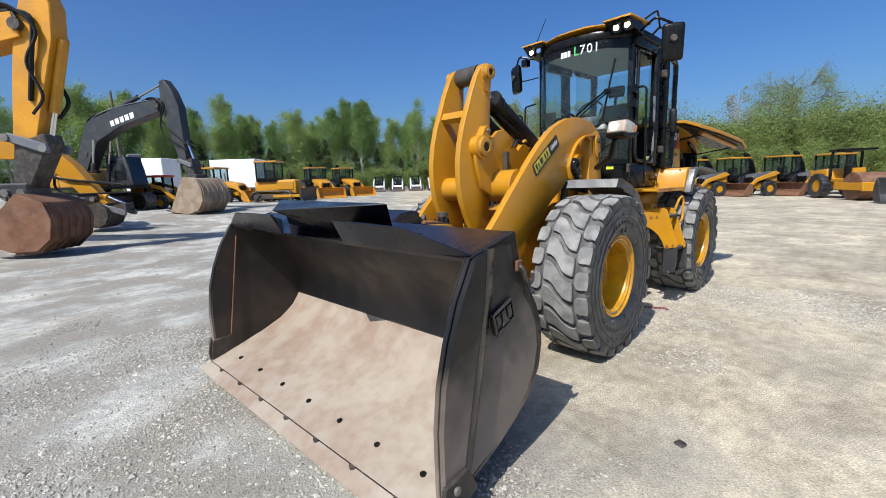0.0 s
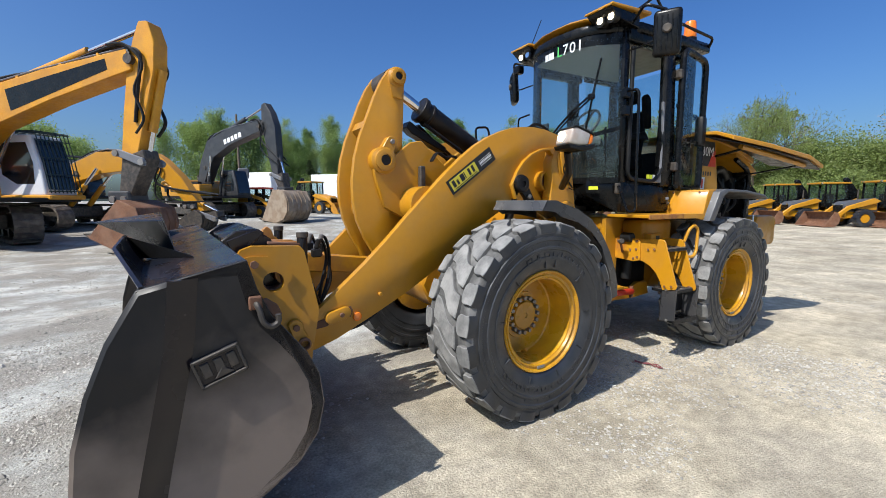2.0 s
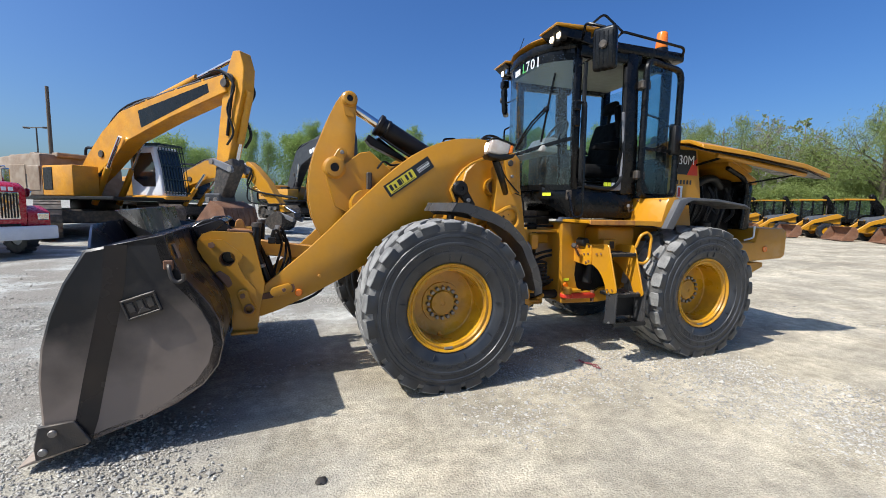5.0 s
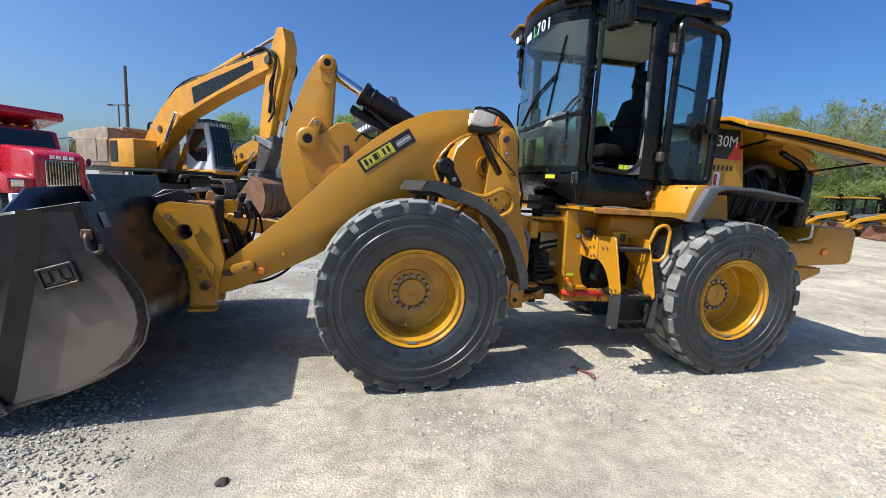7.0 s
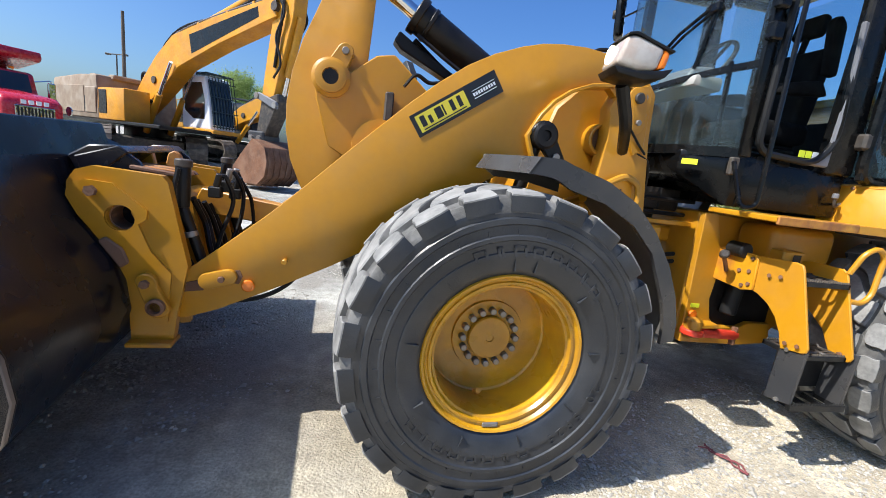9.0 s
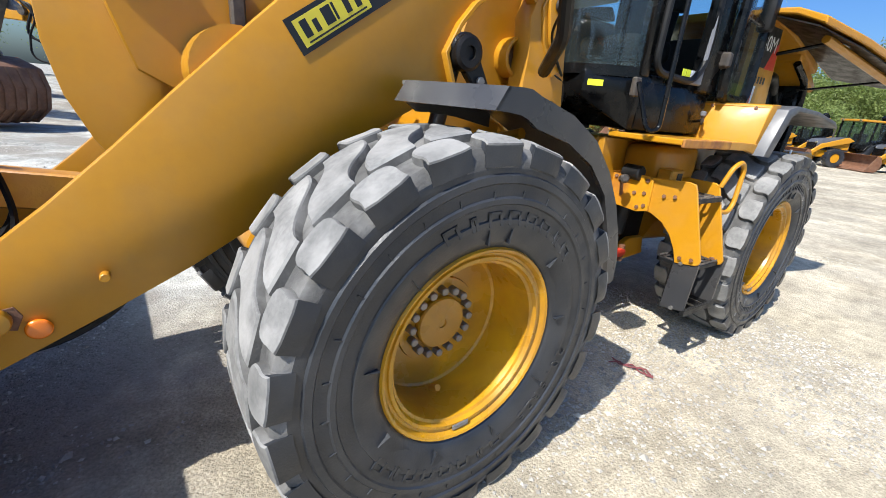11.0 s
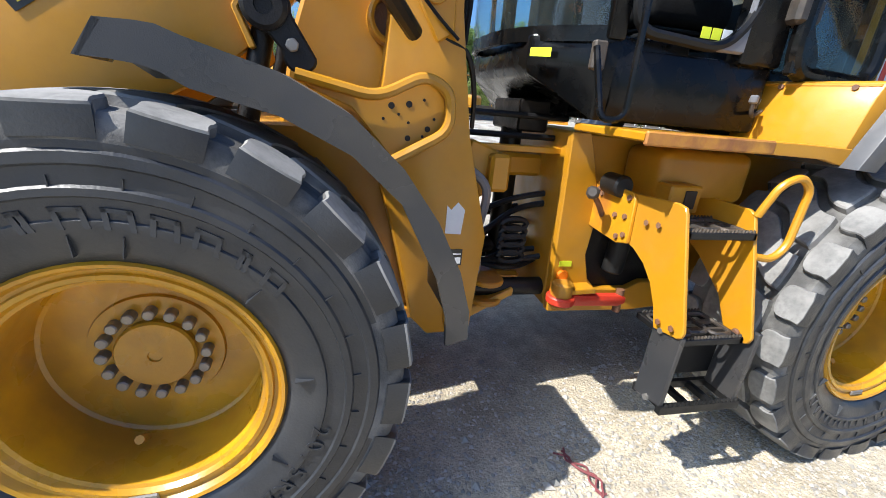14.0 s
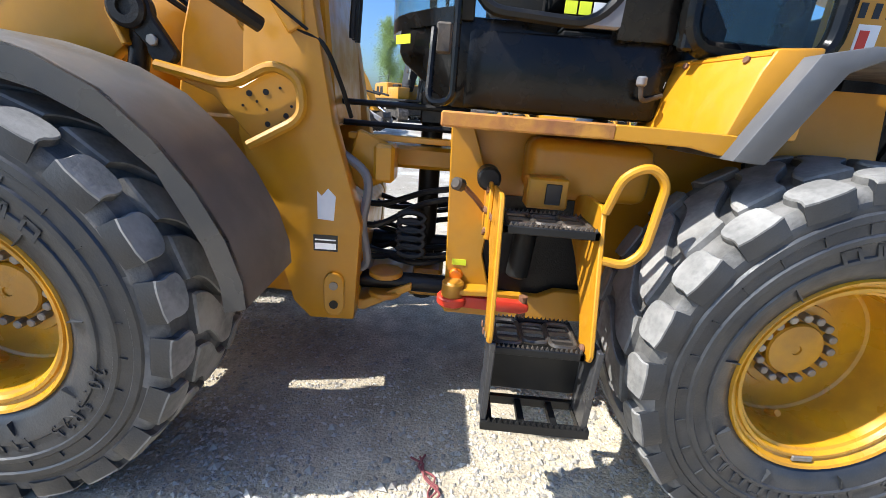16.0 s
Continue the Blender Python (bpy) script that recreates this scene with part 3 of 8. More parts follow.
def build_wheel(c, out, turn, m=None, near=True, grow=1.0):
    """out: +1 where the dished face looks to the driver's left."""
    c = Vector(c)
    rim = part("wheel", lathe(B(), [(r, y * out) for r, y in RIM_PROF], c, 56), WHEELYEL, loader, "deep dished yellow steel wheel", m)
    prof = [(r * grow if r > 0.47 else r, y * out) for r, y in TYRE_PROF]
    prof = prof + [(r, -y) for r, y in reversed(prof)]
    ty = part("tyre", lathe(B(), prof, c, 80, close=True), RUBBER, rim, "black tyre sidewall with raised rings", m)
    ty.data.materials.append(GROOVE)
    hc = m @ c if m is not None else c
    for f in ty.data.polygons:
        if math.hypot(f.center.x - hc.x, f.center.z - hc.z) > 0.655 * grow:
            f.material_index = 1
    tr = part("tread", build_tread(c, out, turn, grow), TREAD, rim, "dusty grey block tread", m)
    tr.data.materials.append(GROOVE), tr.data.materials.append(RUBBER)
    hub = B()
    lathe(hub, [(0.112, -0.02 * out), (0.112, 0.012 * out), (0.106, 0.020 * out), (0.02, 0.024 * out), (0.018, 0.018 * out), (0.0001, 0.018 * out)], c, 40)
    part("hub", hub, WHEELYEL, rim, "", m)
    if near:
        for k in range(16):
            a = 2 * math.pi * k / 16
            p = c + Vector((0.140 * math.sin(a), 0, 0.140 * math.cos(a)))
            bm = cyl(B(), p + Vector((0, -0.015 * out, 0)), p + Vector((0, 0.026 * out, 0)), 0.019, 6)
            bev(bm, 0.004)
            part("wheel_bolt", bm, BOLT, rim, "", m)
        q = c + Vector((0.05, 0.05 * out, -0.275))
        part("valve", cyl(B(), q, q + Vector((0.0, 0.045 * out, 0.03)), 0.014, 8), YEL_WORN, rim, "", m)
        w = c + Vector((0.015, 0.214 * out, -0.352))
        part("balance_weight", bev(box(B(), w.x - 0.04, w.x + 0.04, w.y - 0.004, w.y + 0.006, w.z - 0.012, w.z + 0.012), 0.004), BOLT, rim, "", m)
        # raised lettering on the sidewall: the maker's name stays plain bars
        marks = B()
        for a0, n_, step, h in ((22, 8, 10.0, 0.050), (-162, 8, 10.0, 0.050)):
            for i in range(n_):
                t = Matrix.Translation(c) @ Matrix.Rotation(radians(a0 - i * step), 4, "Y")
                w = 0.014 if i in (1, 6) else 0.030
                for x0, x1, z0, z1 in ((-w, -w + 0.012, -h / 2, h / 2), (w - 0.012, w, -h / 2, h / 2), (-w, w, h / 2 - 0.010, h / 2)):
                    prism(marks, [(x0 + 0.2 * z0, 0.505 + z0), (x1 + 0.2 * z0, 0.505 + z0), (x1 + 0.2 * z1, 0.505 + z1), (x0 + 0.2 * z1, 0.505 + z1)], 0.250, 0.2630, t)
        for i in range(28):
            t = Matrix.Translation(c) @ Matrix.Rotation(radians(i * 360 / 28 + 4), 4, "Y")
            box(marks, -0.0015, 0.0015, 0.260, 0.2665, 0.566, 0.598, t)
            if i % 3 == 0:
                box(marks, -0.0015, 0.0015, 0.240, 0.2590, 0.415, 0.466, t)
        tagged(part("raised_mark", marks, RUBBER, rim, "", m), kind="stuff")
        txt = B()
        for i, ch in enumerate("20.5R25"):
            g = letters(ch, 0.075, 0.002)
            a = radians(-103 - i * 6.2)
            g.transform(Matrix.Translation(c) @ Matrix.Rotation(a, 4, "Y") @ Matrix.Translation((-0.02, 0.2625, 0.480)) @ Matrix.Rotation(radians(90), 4, "X") @ Matrix.Diagonal((-1, 1, 1, 1)))
            tmp = bpy.data.meshes.new("tmp")
            g.to_mesh(tmp)
            g.free()
            txt.from_mesh(tmp)
            bpy.data.meshes.remove(tmp)
        tagged(part("size_lettering", txt, RUBBER, rim, "", m), kind="stuff")
    return rim


HUB_Z = 0.75
build_wheel((0.03, 0.95, HUB_Z), 1, 0.05, F, grow=1.028)
build_wheel((0.03, -0.95, HUB_Z), -1, 0.4, F, near=False, grow=1.028)
R = Matrix.Translation((-1.5, 0, 0)) @ Matrix.Rotation(radians(3), 4, "Z") @ Matrix.Translation((1.5, 0, 0))
build_wheel((-3.02, 0.95, 0.72), 1, 0.21, R)
build_wheel((-3.02, -0.95, 0.72), -1, 0.6, R, near=False)

# -- axles and front frame --
ax = B()
lathe(ax, [(0.10, -0.92), (0.16, -0.80), (0.15, -0.45), (0.20, -0.28), (0.26, 0.0), (0.20, 0.28), (0.15, 0.45), (0.16, 0.80), (0.10, 0.92)], (0, 0, HUB_Z), 20)
part("front_axle", ax, YEL, loader, "", F)
ax = B()
lathe(ax, [(0.10, -0.92), (0.16, -0.80), (0.14, -0.40), (0.22, -0.2), (0.22, 0.2), (0.14, 0.40), (0.16, 0.80), (0.10, 0.92)], (-3.02, 0, 0.72), 20)
part("rear_axle", ax, YEL, loader, "", R)
bm = B()
prism(bm, [(0.55, 0.80), (0.62, 0.95), (0.45, 1.30), (-0.2, 1.42), (-0.65, 1.42), (-1.2, 1.0), (-1.17, 0.5), (-0.5, 0.55), (0.2, 0.60)], -0.36, 0.36)
part("front_frame", bev(bm, 0.015), YEL, loader, "", F)

bm = prism(B(), [(-0.30, 1.40), (-0.36, 1.75), (-0.44, 2.0), (-0.58, 2.14), (-0.80, 2.19), (-1.0, 2.12), (-1.05, 1.40)], -0.34, 0.34)
part("frame_head", bev(bm, 0.015), YEL, loader, "", F)
TOWER = [(-0.70, 2.02), (-0.74, 2.12), (-0.82, 2.19), (-0.92, 2.20), (-0.985, 2.13), (-1.0, 1.88), (-1.075, 1.42), (-1.20, 0.97), (-1.17, 0.47), (-0.95, 0.47), (-0.87, 0.56), (-0.78, 0.94), (-0.66, 1.36), (-0.70, 1.62), (-0.72, 1.85)]
for s in (1, -1):
    bm = prism(B(), TOWER, s * 0.40, s * 0.515)
    part("lift_tower", bev(bm, 0.008, 2), YEL, loader, "upright yellow tower plate of the front frame", F)
    # thicker doubler along the head
    bm = prism(B(), [(-0.76, 2.07), (-0.82, 2.165), (-0.92, 2.17), (-0.955, 2.11), (-0.965, 1.80), (-0.90, 1.76), (-0.80, 1.92)], s * 0.515, s * 0.530)
    part("tower_doubler", bev(bm, 0.006), YEL, loader, "", F)
for x, z in ((-0.895, 2.10), (-0.905, 2.0)):
    part("tower_bolt", bev(cyl(B(), (x, 0.53, z), (x, 0.548, z), 0.022, 8), 0.004), BOLT, loader, "", F)
for s in (1, -1):
    bush = lathe(B(), [(0.10, s * 0.30), (0.10, s * 0.43), (0.09, s * 0.437), (0.078, s * 0.43), (0.072, s * 0.38), (0.0001, s * 0.38)], (-0.745, 0, 1.84), 28)
    bush = part("pivot_bush", bush, YEL, loader, "", F)
    part("bush_core", cyl(B(), (-0.745, s * 0.37, 1.84), (-0.745, s * 0.385, 1.84), 0.073, 24), RUST, bush, "", F)
    pad = prism(B(), arc(-0.845, 2.09, 0.062, 0, 180, 8) + arc(-0.875, 1.94, 0.055, 180, 360, 8), s * 0.530, s * 0.552)
    pad = part("keyhole_pad", bev(pad, 0.008, 2), YEL, loader, "", F)
    part("pad_pin", bev(cyl(B(), (-0.847, s * 0.552, 2.085), (-0.847, s * 0.575, 2.085), 0.032, 14), 0.006), IRON, pad, "", F)
    part("pad_bolt", bev(cyl(B(), (-0.872, s * 0.552, 1.95), (-0.872, s * 0.568, 1.95), 0.020, 6), 0.004), BOLT, pad, "", F)
# dished bracket with bolt holes that carries the mudguard
GUS = [(-0.40, 1.60), (-0.65, 1.548), (-0.70, 1.545), (-0.84, 1.632), (-0.895, 1.63), (-0.94, 1.59), (-0.958, 1.46), (-0.93, 1.425), (-0.74, 1.318), (-0.66, 1.41), (-0.58, 1.50), (-0.42, 1.56)]
gus = part("guard_bracket", bev(prism(B(), GUS, 0.50, 0.535), 0.005), YEL, loader, "yellow bracket plate with bolt holes", F)
rail = tube(B(), bent([(-0.38, 0.575, 1.60), (-0.67, 0.575, 1.545), (-0.85, 0.575, 1.64), (-0.955, 0.575, 1.59), (-0.965, 0.575, 1.44), (-0.73, 0.575, 1.31)], 0.07), 0.022, 8)
part("bracket_rim", rail, YEL, gus, "", F)
for x, z, r in ((-0.73, 1.52, 0.013), (-0.80, 1.53, 0.013), (-0.80, 1.40, 0.012), (-0.88, 1.44, 0.012), (-0.70, 1.47, 0.006), (-0.76, 1.49, 0.006), (-0.80, 1.46, 0.006), (-0.86, 1.55, 0.006), (-0.86, 1.41, 0.006), (-0.905, 1.48, 0.006)):
    part("bolt_hole", cyl(B(), (x, 0.530, z), (x, 0.5375, z), r, 10), GREASE, gus, "", F)
# foot lug with pin and keeper
bm = prism(B(), arc(-1.075, 0.675, 0.05, 0, 180, 6) + arc(-1.075, 0.545, 0.05, 180, 360, 6), 0.515, 0.535)
lug = part("tie_down_lug", bev(bm, 0.005), YEL, loader, "", F)
for z, r, mm in ((0.66, 0.022, BOLT), (0.56, 0.022, GREASE)):
    part("pin", cyl(B(), (-1.075, 0.53, z), (-1.075, 0.541, z), r, 12), mm, lug, "", F)
# rating plate and worn white label
pl = part("rating_plate", box(B(), -1.092, -0.978, 0.515, 0.519, 0.832, 0.912), LABELBK, loader, "black rating plate with a pale field", F)
part("plate_field", box(B(), -1.085, -0.985, 0.519, 0.521, 0.842, 0.872), WHITE, pl, "", F)
part("plate_line", box(B(), -1.085, -0.985, 0.519, 0.521, 0.886, 0.892), WHITE, pl, "", F)
part("paper_label", prism(B(), [(-1.00, 0.99), (-1.075, 0.985), (-1.085, 1.10), (-1.05, 1.135), (-1.02, 1.10), (-1.0, 1.12)], 0.515, 0.5175), WHITE, loader, "torn white paper label", F)

# -- lift arms --
ARM = ([(1.60, 0.848), (1.38, 1.03), (1.18, 1.20), (1.0, 1.37), (0.83, 1.54), (0.65, 1.715), (0.47, 1.885), (0.33, 2.005), (0.19, 2.11), (0.05, 2.19), (-0.10, 2.252), (-0.22, 2.288), (-0.34, 2.306), (-0.48, 2.314), (-0.62, 2.305), (-0.76, 2.275), (-0.88, 2.225), (-0.95, 2.14), (-0.95, 2.05), (-0.88, 1.99), (-0.78, 2.03)]
       + [(-0.67, 2.125), (-0.55, 2.11), (-0.43, 2.058), (-0.34, 1.99), (-0.265, 1.90), (-0.205, 1.78), (-0.235, 1.68), (-0.12, 1.58), (0.1, 1.46), (0.35, 1.27), (0.6, 1.09), (0.83, 0.955), (1.08, 0.83), (1.40, 0.68), (1.56, 0.628), (1.66, 0.635), (1.735, 0.69), (1.745, 0.75), (1.70, 0.81)])
arms = []
for s in (1, -1):
    bm = prism(B(), ARM, s * 0.445, s * 0.51)
    arms.append(part("lift_arm", bev(bm, 0.006, 2, 20), YEL, loader, "broad curved yellow lift arm plate", F))
a = arms[0]
# raised flange along the inside cut
fl = [(-0.235, 1.665), (-0.185, 1.79), (-0.25, 1.915), (-0.325, 2.005), (-0.42, 2.075), (-0.54, 2.125), (-0.68, 2.145), (-0.80, 2.16)]
bm = B()
rows_ = []
for k, p in enumerate(fl):
    u, v = fl[max(0, k - 1)], fl[min(len(fl) - 1, k + 1)]
    d = Vector((v[0] - u[0], v[1] - u[1])).normalized()
    rows_.append([(p[0], 0.42, p[1]), (p[0], 0.545, p[1]), (p[0] - d.y * 0.022, 0.545, p[1] + d.x * 0.022), (p[0] - d.y * 0.022, 0.42, p[1] + d.x * 0.022)])
ring_loft(bm, rows_)
bev(bm, 0.004)
part("cut_flange", bm, YEL, a, "", F)
ring = lathe(B(), [(0.075, 0.50), (0.075, 0.575), (0.06, 0.585), (0.03, 0.585), (0.028, 0.57), (0.0001, 0.57)], (-0.29, 0, 1.80), 24)
part("rod_end_boss", ring, GREASE, a, "greasy black cylinder rod end", F)
bm = prism(B(), arc(-0.29, 1.80, 0.085, 10, 190, 8) + arc(-0.40, 1.66, 0.06, 190, 370, 8), 0.515, 0.56)
part("rod_link", bev(bm, 0.008), GREASE, a, "", F)
part("link_bolt", bev(cyl(B(), (-0.375, 0.56, 1.69), (-0.375, 0.578, 1.69), 0.024, 6), 0.004), BOLT, a, "", F)
part("pivot_pin", lathe(B(), [(0.11, 0.36), (0.11, 0.44), (0.0001, 0.445)], (-0.88, 0, 2.09), 24), YEL_WORN, a, "", F)
# lift cylinder behind the mudguard
for s in (1, -1):
    c = part("lift_cylinder", cyl(B(), (-0.18, s * 0.47, 1.30), (-0.02, s * 0.47, 0.72), 0.075, 20), GREASE, loader, "", F)
    part("rod", cyl(B(), (-0.29, s * 0.47, 1.80), (-0.17, s * 0.47, 1.28), 0.04, 16), GREASE, c, "", F)
# bucket pin eye and keeper plates at the arm's foot
bm = prism(B(), arc(1.345, 0.868, 0.043, 75, 255, 8) + arc(1.445, 0.842, 0.043, 255, 435, 8), 0.51, 0.545)
part("pin_keeper", bev(bm, 0.008, 2), YEL, a, "slotted yellow keeper plate", F)
part("keeper_bolt", bev(cyl(B(), (1.375, 0.545, 0.86), (1.375, 0.563, 0.86), 0.018, 6), 0.003), RUST, a, "", F)
part("bare_patch", bev(prism(B(), [(1.62, 0.765), (1.60, 0.815), (1.47, 0.845), (1.44, 0.815), (1.47, 0.785), (1.55, 0.775)], 0.51, 0.516), 0.002), RUST, a, "rusty patch where the paint has gone", F)
part("rust_tongue", bev(prism(B(), [(1.325, 0.90), (1.295, 0.905), (1.28, 0.87), (1.30, 0.825), (1.32, 0.83), (1.305, 0.87)], 0.51, 0.514), 0.0015), RUST, a, "", F)
part("grease_nub", bev(cyl(B(), (1.072, 0.51, 0.968), (1.072, 0.545, 0.968), 0.016, 8), 0.003), YEL_WORN, a, "", F)
part("side_reflector", bev(cyl(B(), (1.252, 0.51, 0.822), (1.252, 0.53, 0.822), 0.034, 20), 0.010, 3), ORANGE, a, "round orange reflector", F)
part("arm_hose", tube(B(), curve([(1.36, 0.43, 0.70), (1.2, 0.44, 0.735), (1.05, 0.45, 0.83), (0.93, 0.42, 1.0)]), 0.012, 6), HOSE, a, "", F)
# dealer's decal: a yellow field with bars, and a dark field with pale bars
T = F @ Matrix(((-0.817, 0, 0.576, 0.413), (0, 1, 0, 0.5125), (0.576, 0, 0.817, 1.698), (0, 0, 0, 1)))
dec = part("decal", box(B(), 0, 0.535, 0, 0.0015, 0, 0.125), LABELBK, a, "black and yellow dealer decal", T)
part("decal_field", box(B(), 0.025, 0.33, 0.0015, 0.003, 0.016, 0.109), LABELY, dec, "", T)
for i, (w, h) in enumerate(((0.036, 0.058), (0.026, 0.042), (0.05, 0.058), (0.012, 0.058), (0.03, 0.058), (0.03, 0.058))):
    x = 0.045 + i * 0.046
    part("decal_bar", box(B(), x, x + w * 0.8, 0.003, 0.0042, 0.04, 0.04 + h), LABELBK, dec, "", T)
part("decal_line", box(B(), 0.045, 0.31, 0.003, 0.0042, 0.023, 0.029), LABELBK, dec, "", T)
bm = B()
for i in range(9):
    box(bm, 0.37 + i * 0.016, 0.381 + i * 0.016, 0.0015, 0.0027, 0.052, 0.07)
box(bm, 0.37, 0.51, 0.0015, 0.0027, 0.038, 0.042)
box(bm, 0.37, 0.51, 0.0015, 0.0027, 0.08, 0.083)
part("decal_small_bars", bm, LETTER, dec, "", T)

# -- cross tube, tilt lever, tilt cylinder, link --
bm = cyl(B(), (0.62, -0.46, 1.62), (0.62, 0.46, 1.62), 0.15, 28)
part("cross_tube", bm, YEL, loader, "", F)
for s in (1, -1):
    bm = prism(B(), [(0.98, 1.85), (1.0, 2.0), (0.92, 2.06), (0.80, 2.02), (0.66, 2.13), (0.56, 2.15), (0.33, 1.96), (0.18, 2.08), (0.10, 2.0), (0.3, 1.6), (0.62, 1.45), (0.9, 1.6)], s * 0.215, s * 0.255)
    part("lever_bracket", bev(bm, 0.006), YEL, loader, "", F)
for y in (0.30, 0.33):
    part("bracket_hose", tube(B(), curve([(0.50, y, 1.98), (0.44, y, 2.05), (0.36, y, 2.02), (0.28, y, 2.03), (0.2, y, 2.0)]), 0.009, 6), HOSE, loader, "", F)
part("hose_fitting", bev(box(B(), 0.55, 0.60, 0.26, 0.31, 1.70, 1.94), 0.008), IRON, loader, "", F)
LEVER = [(0.70, 2.70), (0.755, 2.725), (0.81, 2.70), (0.88, 2.60), (0.945, 2.47), (1.0, 2.33), (1.07, 2.16), (1.118, 1.99), (1.142, 1.82), (1.14, 1.66), (1.11, 1.50), (1.05, 1.355), (0.97, 1.22), (0.93, 1.08), (0.85, 1.02), (0.76, 1.05), (0.73, 1.2), (0.725, 1.7), (0.712, 2.02), (0.695, 2.30), (0.682, 2.58)]
lever = B()
for s in (1, -1):
    prism(lever, LEVER, s * 0.135, s * 0.195)
part_lever = part("tilt_lever", bev(lever, 0.006, 2, 20), YEL, loader, "tall yellow twin-plate tilt lever", F)
part("spacer_tube", cyl(B(), (0.93, -0.14, 1.60), (0.93, 0.14, 1.60), 0.11, 24), YEL, part_lever, "", F)
bm = prism(B(), [(0.985, 2.30), (1.015, 2.24), (0.98, 2.20), (0.94, 2.28)], -0.14, 0.14)
part("lever_web", bm, YEL, part_lever, "", F)
for (x, z), r, o in (((0.752, 2.64), 0.062, 0.0), ((0.905, 1.972), 0.085, 0.062)):
    part("pin_boss", lathe(B(), [(r * 1.25, 0.19), (r * 1.25, 0.212 + o), (r, 0.225 + o), (r, 0.25 + o), (r * 0.8, 0.256 + o), (r * 0.52, 0.256 + o), (r * 0.5, 0.24 + o), (0.0001, 0.24 + o)], (x, 0, z), 28), YEL, part_lever, "", F)
    part("pin_end", cyl(B(), (x, 0.235 + o, z), (x, 0.2425 + o, z), r * 0.48, 16), GREASE, part_lever, "", F)
    part("far_boss", lathe(B(), [(r * 1.2, -0.19), (r * 1.2, -0.24), (0.0001, -0.24)], (x, 0, z), 20), YEL, part_lever, "", F)
bm = prism(B(), arc(0.905, 1.972, 0.062, 210, 390, 8) + arc(0.835, 2.12, 0.045, 30, 210, 8), 0.195, 0.272)
part("pin_keeper", bev(bm, 0.005), YEL, part_lever, "", F)
part("keeper_bolt", bev(cyl(B(), (0.835, 0.272, 2.12), (0.835, 0.292, 2.12), 0.022, 6), 0.004), BOLT, part_lever, "", F)
bm = prism(B(), [(0.79, 2.48), (0.83, 2.62), (0.79, 2.70), (0.71, 2.70), (0.685, 2.60), (0.71, 2.47)], 0.195, 0.208)
part("head_doubler", bev(bm, 0.005), YEL, part_lever, "", F)
cl = part("tilt_cylinder", cyl(B(), (0.44, 0, 2.465), (-0.62, 0, 1.90), 0.10, 28), GREASE, loader, "greasy black hydraulic tilt cylinder", F)
for t, r, w in ((0.0, 0.115, 0.05), (0.08, 0.108, 0.03)):
    p = Vector((0.44, 0, 2.465)).lerp(Vector((-0.62, 0, 1.90)), t)
    q = p + Vector((-0.883, 0, -0.47)) * w
    part("gland_ring", bev(cyl(B(), p, q, r, 28), 0.006), GREASE, cl, "", F)
part("cylinder_rod", cyl(B(), (0.752, 0, 2.64), (0.43, 0, 2.46), 0.045, 20), CHROME, cl, "bright chrome rod", F)
part("rod_eye", cyl(B(), (0.752, -0.12, 2.64), (0.752, 0.12, 2.64), 0.085, 24), IRON, cl, "", F)
bm = prism(B(), [(0.52, 2.36), (0.55, 2.30), (0.50, 2.25), (0.15, 2.10), (0.13, 2.15), (0.42, 2.30)], -0.14, -0.02)
part("switch_bracket", bev(bm, 0.008), GREASE, cl, "", F)
for y in (-0.11, -0.08, -0.05, 0.06):
    part("cylinder_hose", tube(B(), curve([(0.42, y, 2.33), (0.25, y * 1.6, 2.22), (0.05, y * 2, 2.10), (-0.15, y * 2, 1.95), (-0.4, y, 1.8)]), 0.014, 6), HOSE, cl, "", F)
bm = prism(B(), [(0.88, 1.0), (0.95, 1.09), (0.90, 1.17), (1.62, 1.27), (1.66, 1.18), (1.60, 1.12), (1.1, 1.06)], -0.05, 0.05)
part("tilt_link", bev(bm, 0.008), YEL_WORN, loader, "", F)
# looped guard behind the arm
for s in (-0.30,):
    part("guard_loop", tube(B(), bent([(-0.43, s, 2.25), (-0.41, s, 2.42), (-0.58, s, 2.44), (-0.62, s, 2.25)], 0.05), 0.012, 8), BLACK, loader, "", F)
for i in range(3):
    y = 0.10 + 0.07 * i
    part("arm_hose", tube(B(), curve([(-0.55, y, 2.20), (-0.72, y, 2.36 + 0.02 * i), (-0.95, y, 2.34), (-1.1, y, 2.1), (-1.1, y, 1.8)]), 0.014, 6), HOSE, loader, "", F)

# -- coupler --
def coupler_plate(y0, y1, label=""):
    bm = B()
    hole = arc(1.816, 1.145, 0.062, 0, 360, 20)[:-1]
    # two halves round the pin hole
    up = [hole[i] for i in range(0, 11)]
    dn = [hole[i] for i in range(10, 20)] + [hole[0]]
    prism(bm, [(1.985, 1.145)] + [(2.035, 1.235), (2.03, 1.30), (1.995, 1.355), (1.93, 1.378), (1.64, 1.362), (1.615, 1.33), (1.577, 1.145)] + up[::-1], y0, y1)
    prism(bm, [(1.577, 1.145), (1.53, 0.92), (1.58, 0.66), (1.60, 0.515), (1.79, 0.50), (1.80, 0.82), (1.90, 1.0), (1.985, 1.145)] + dn[::-1], y0, y1)
    return part("coupler_plate", bm, YEL, loader, label, F)


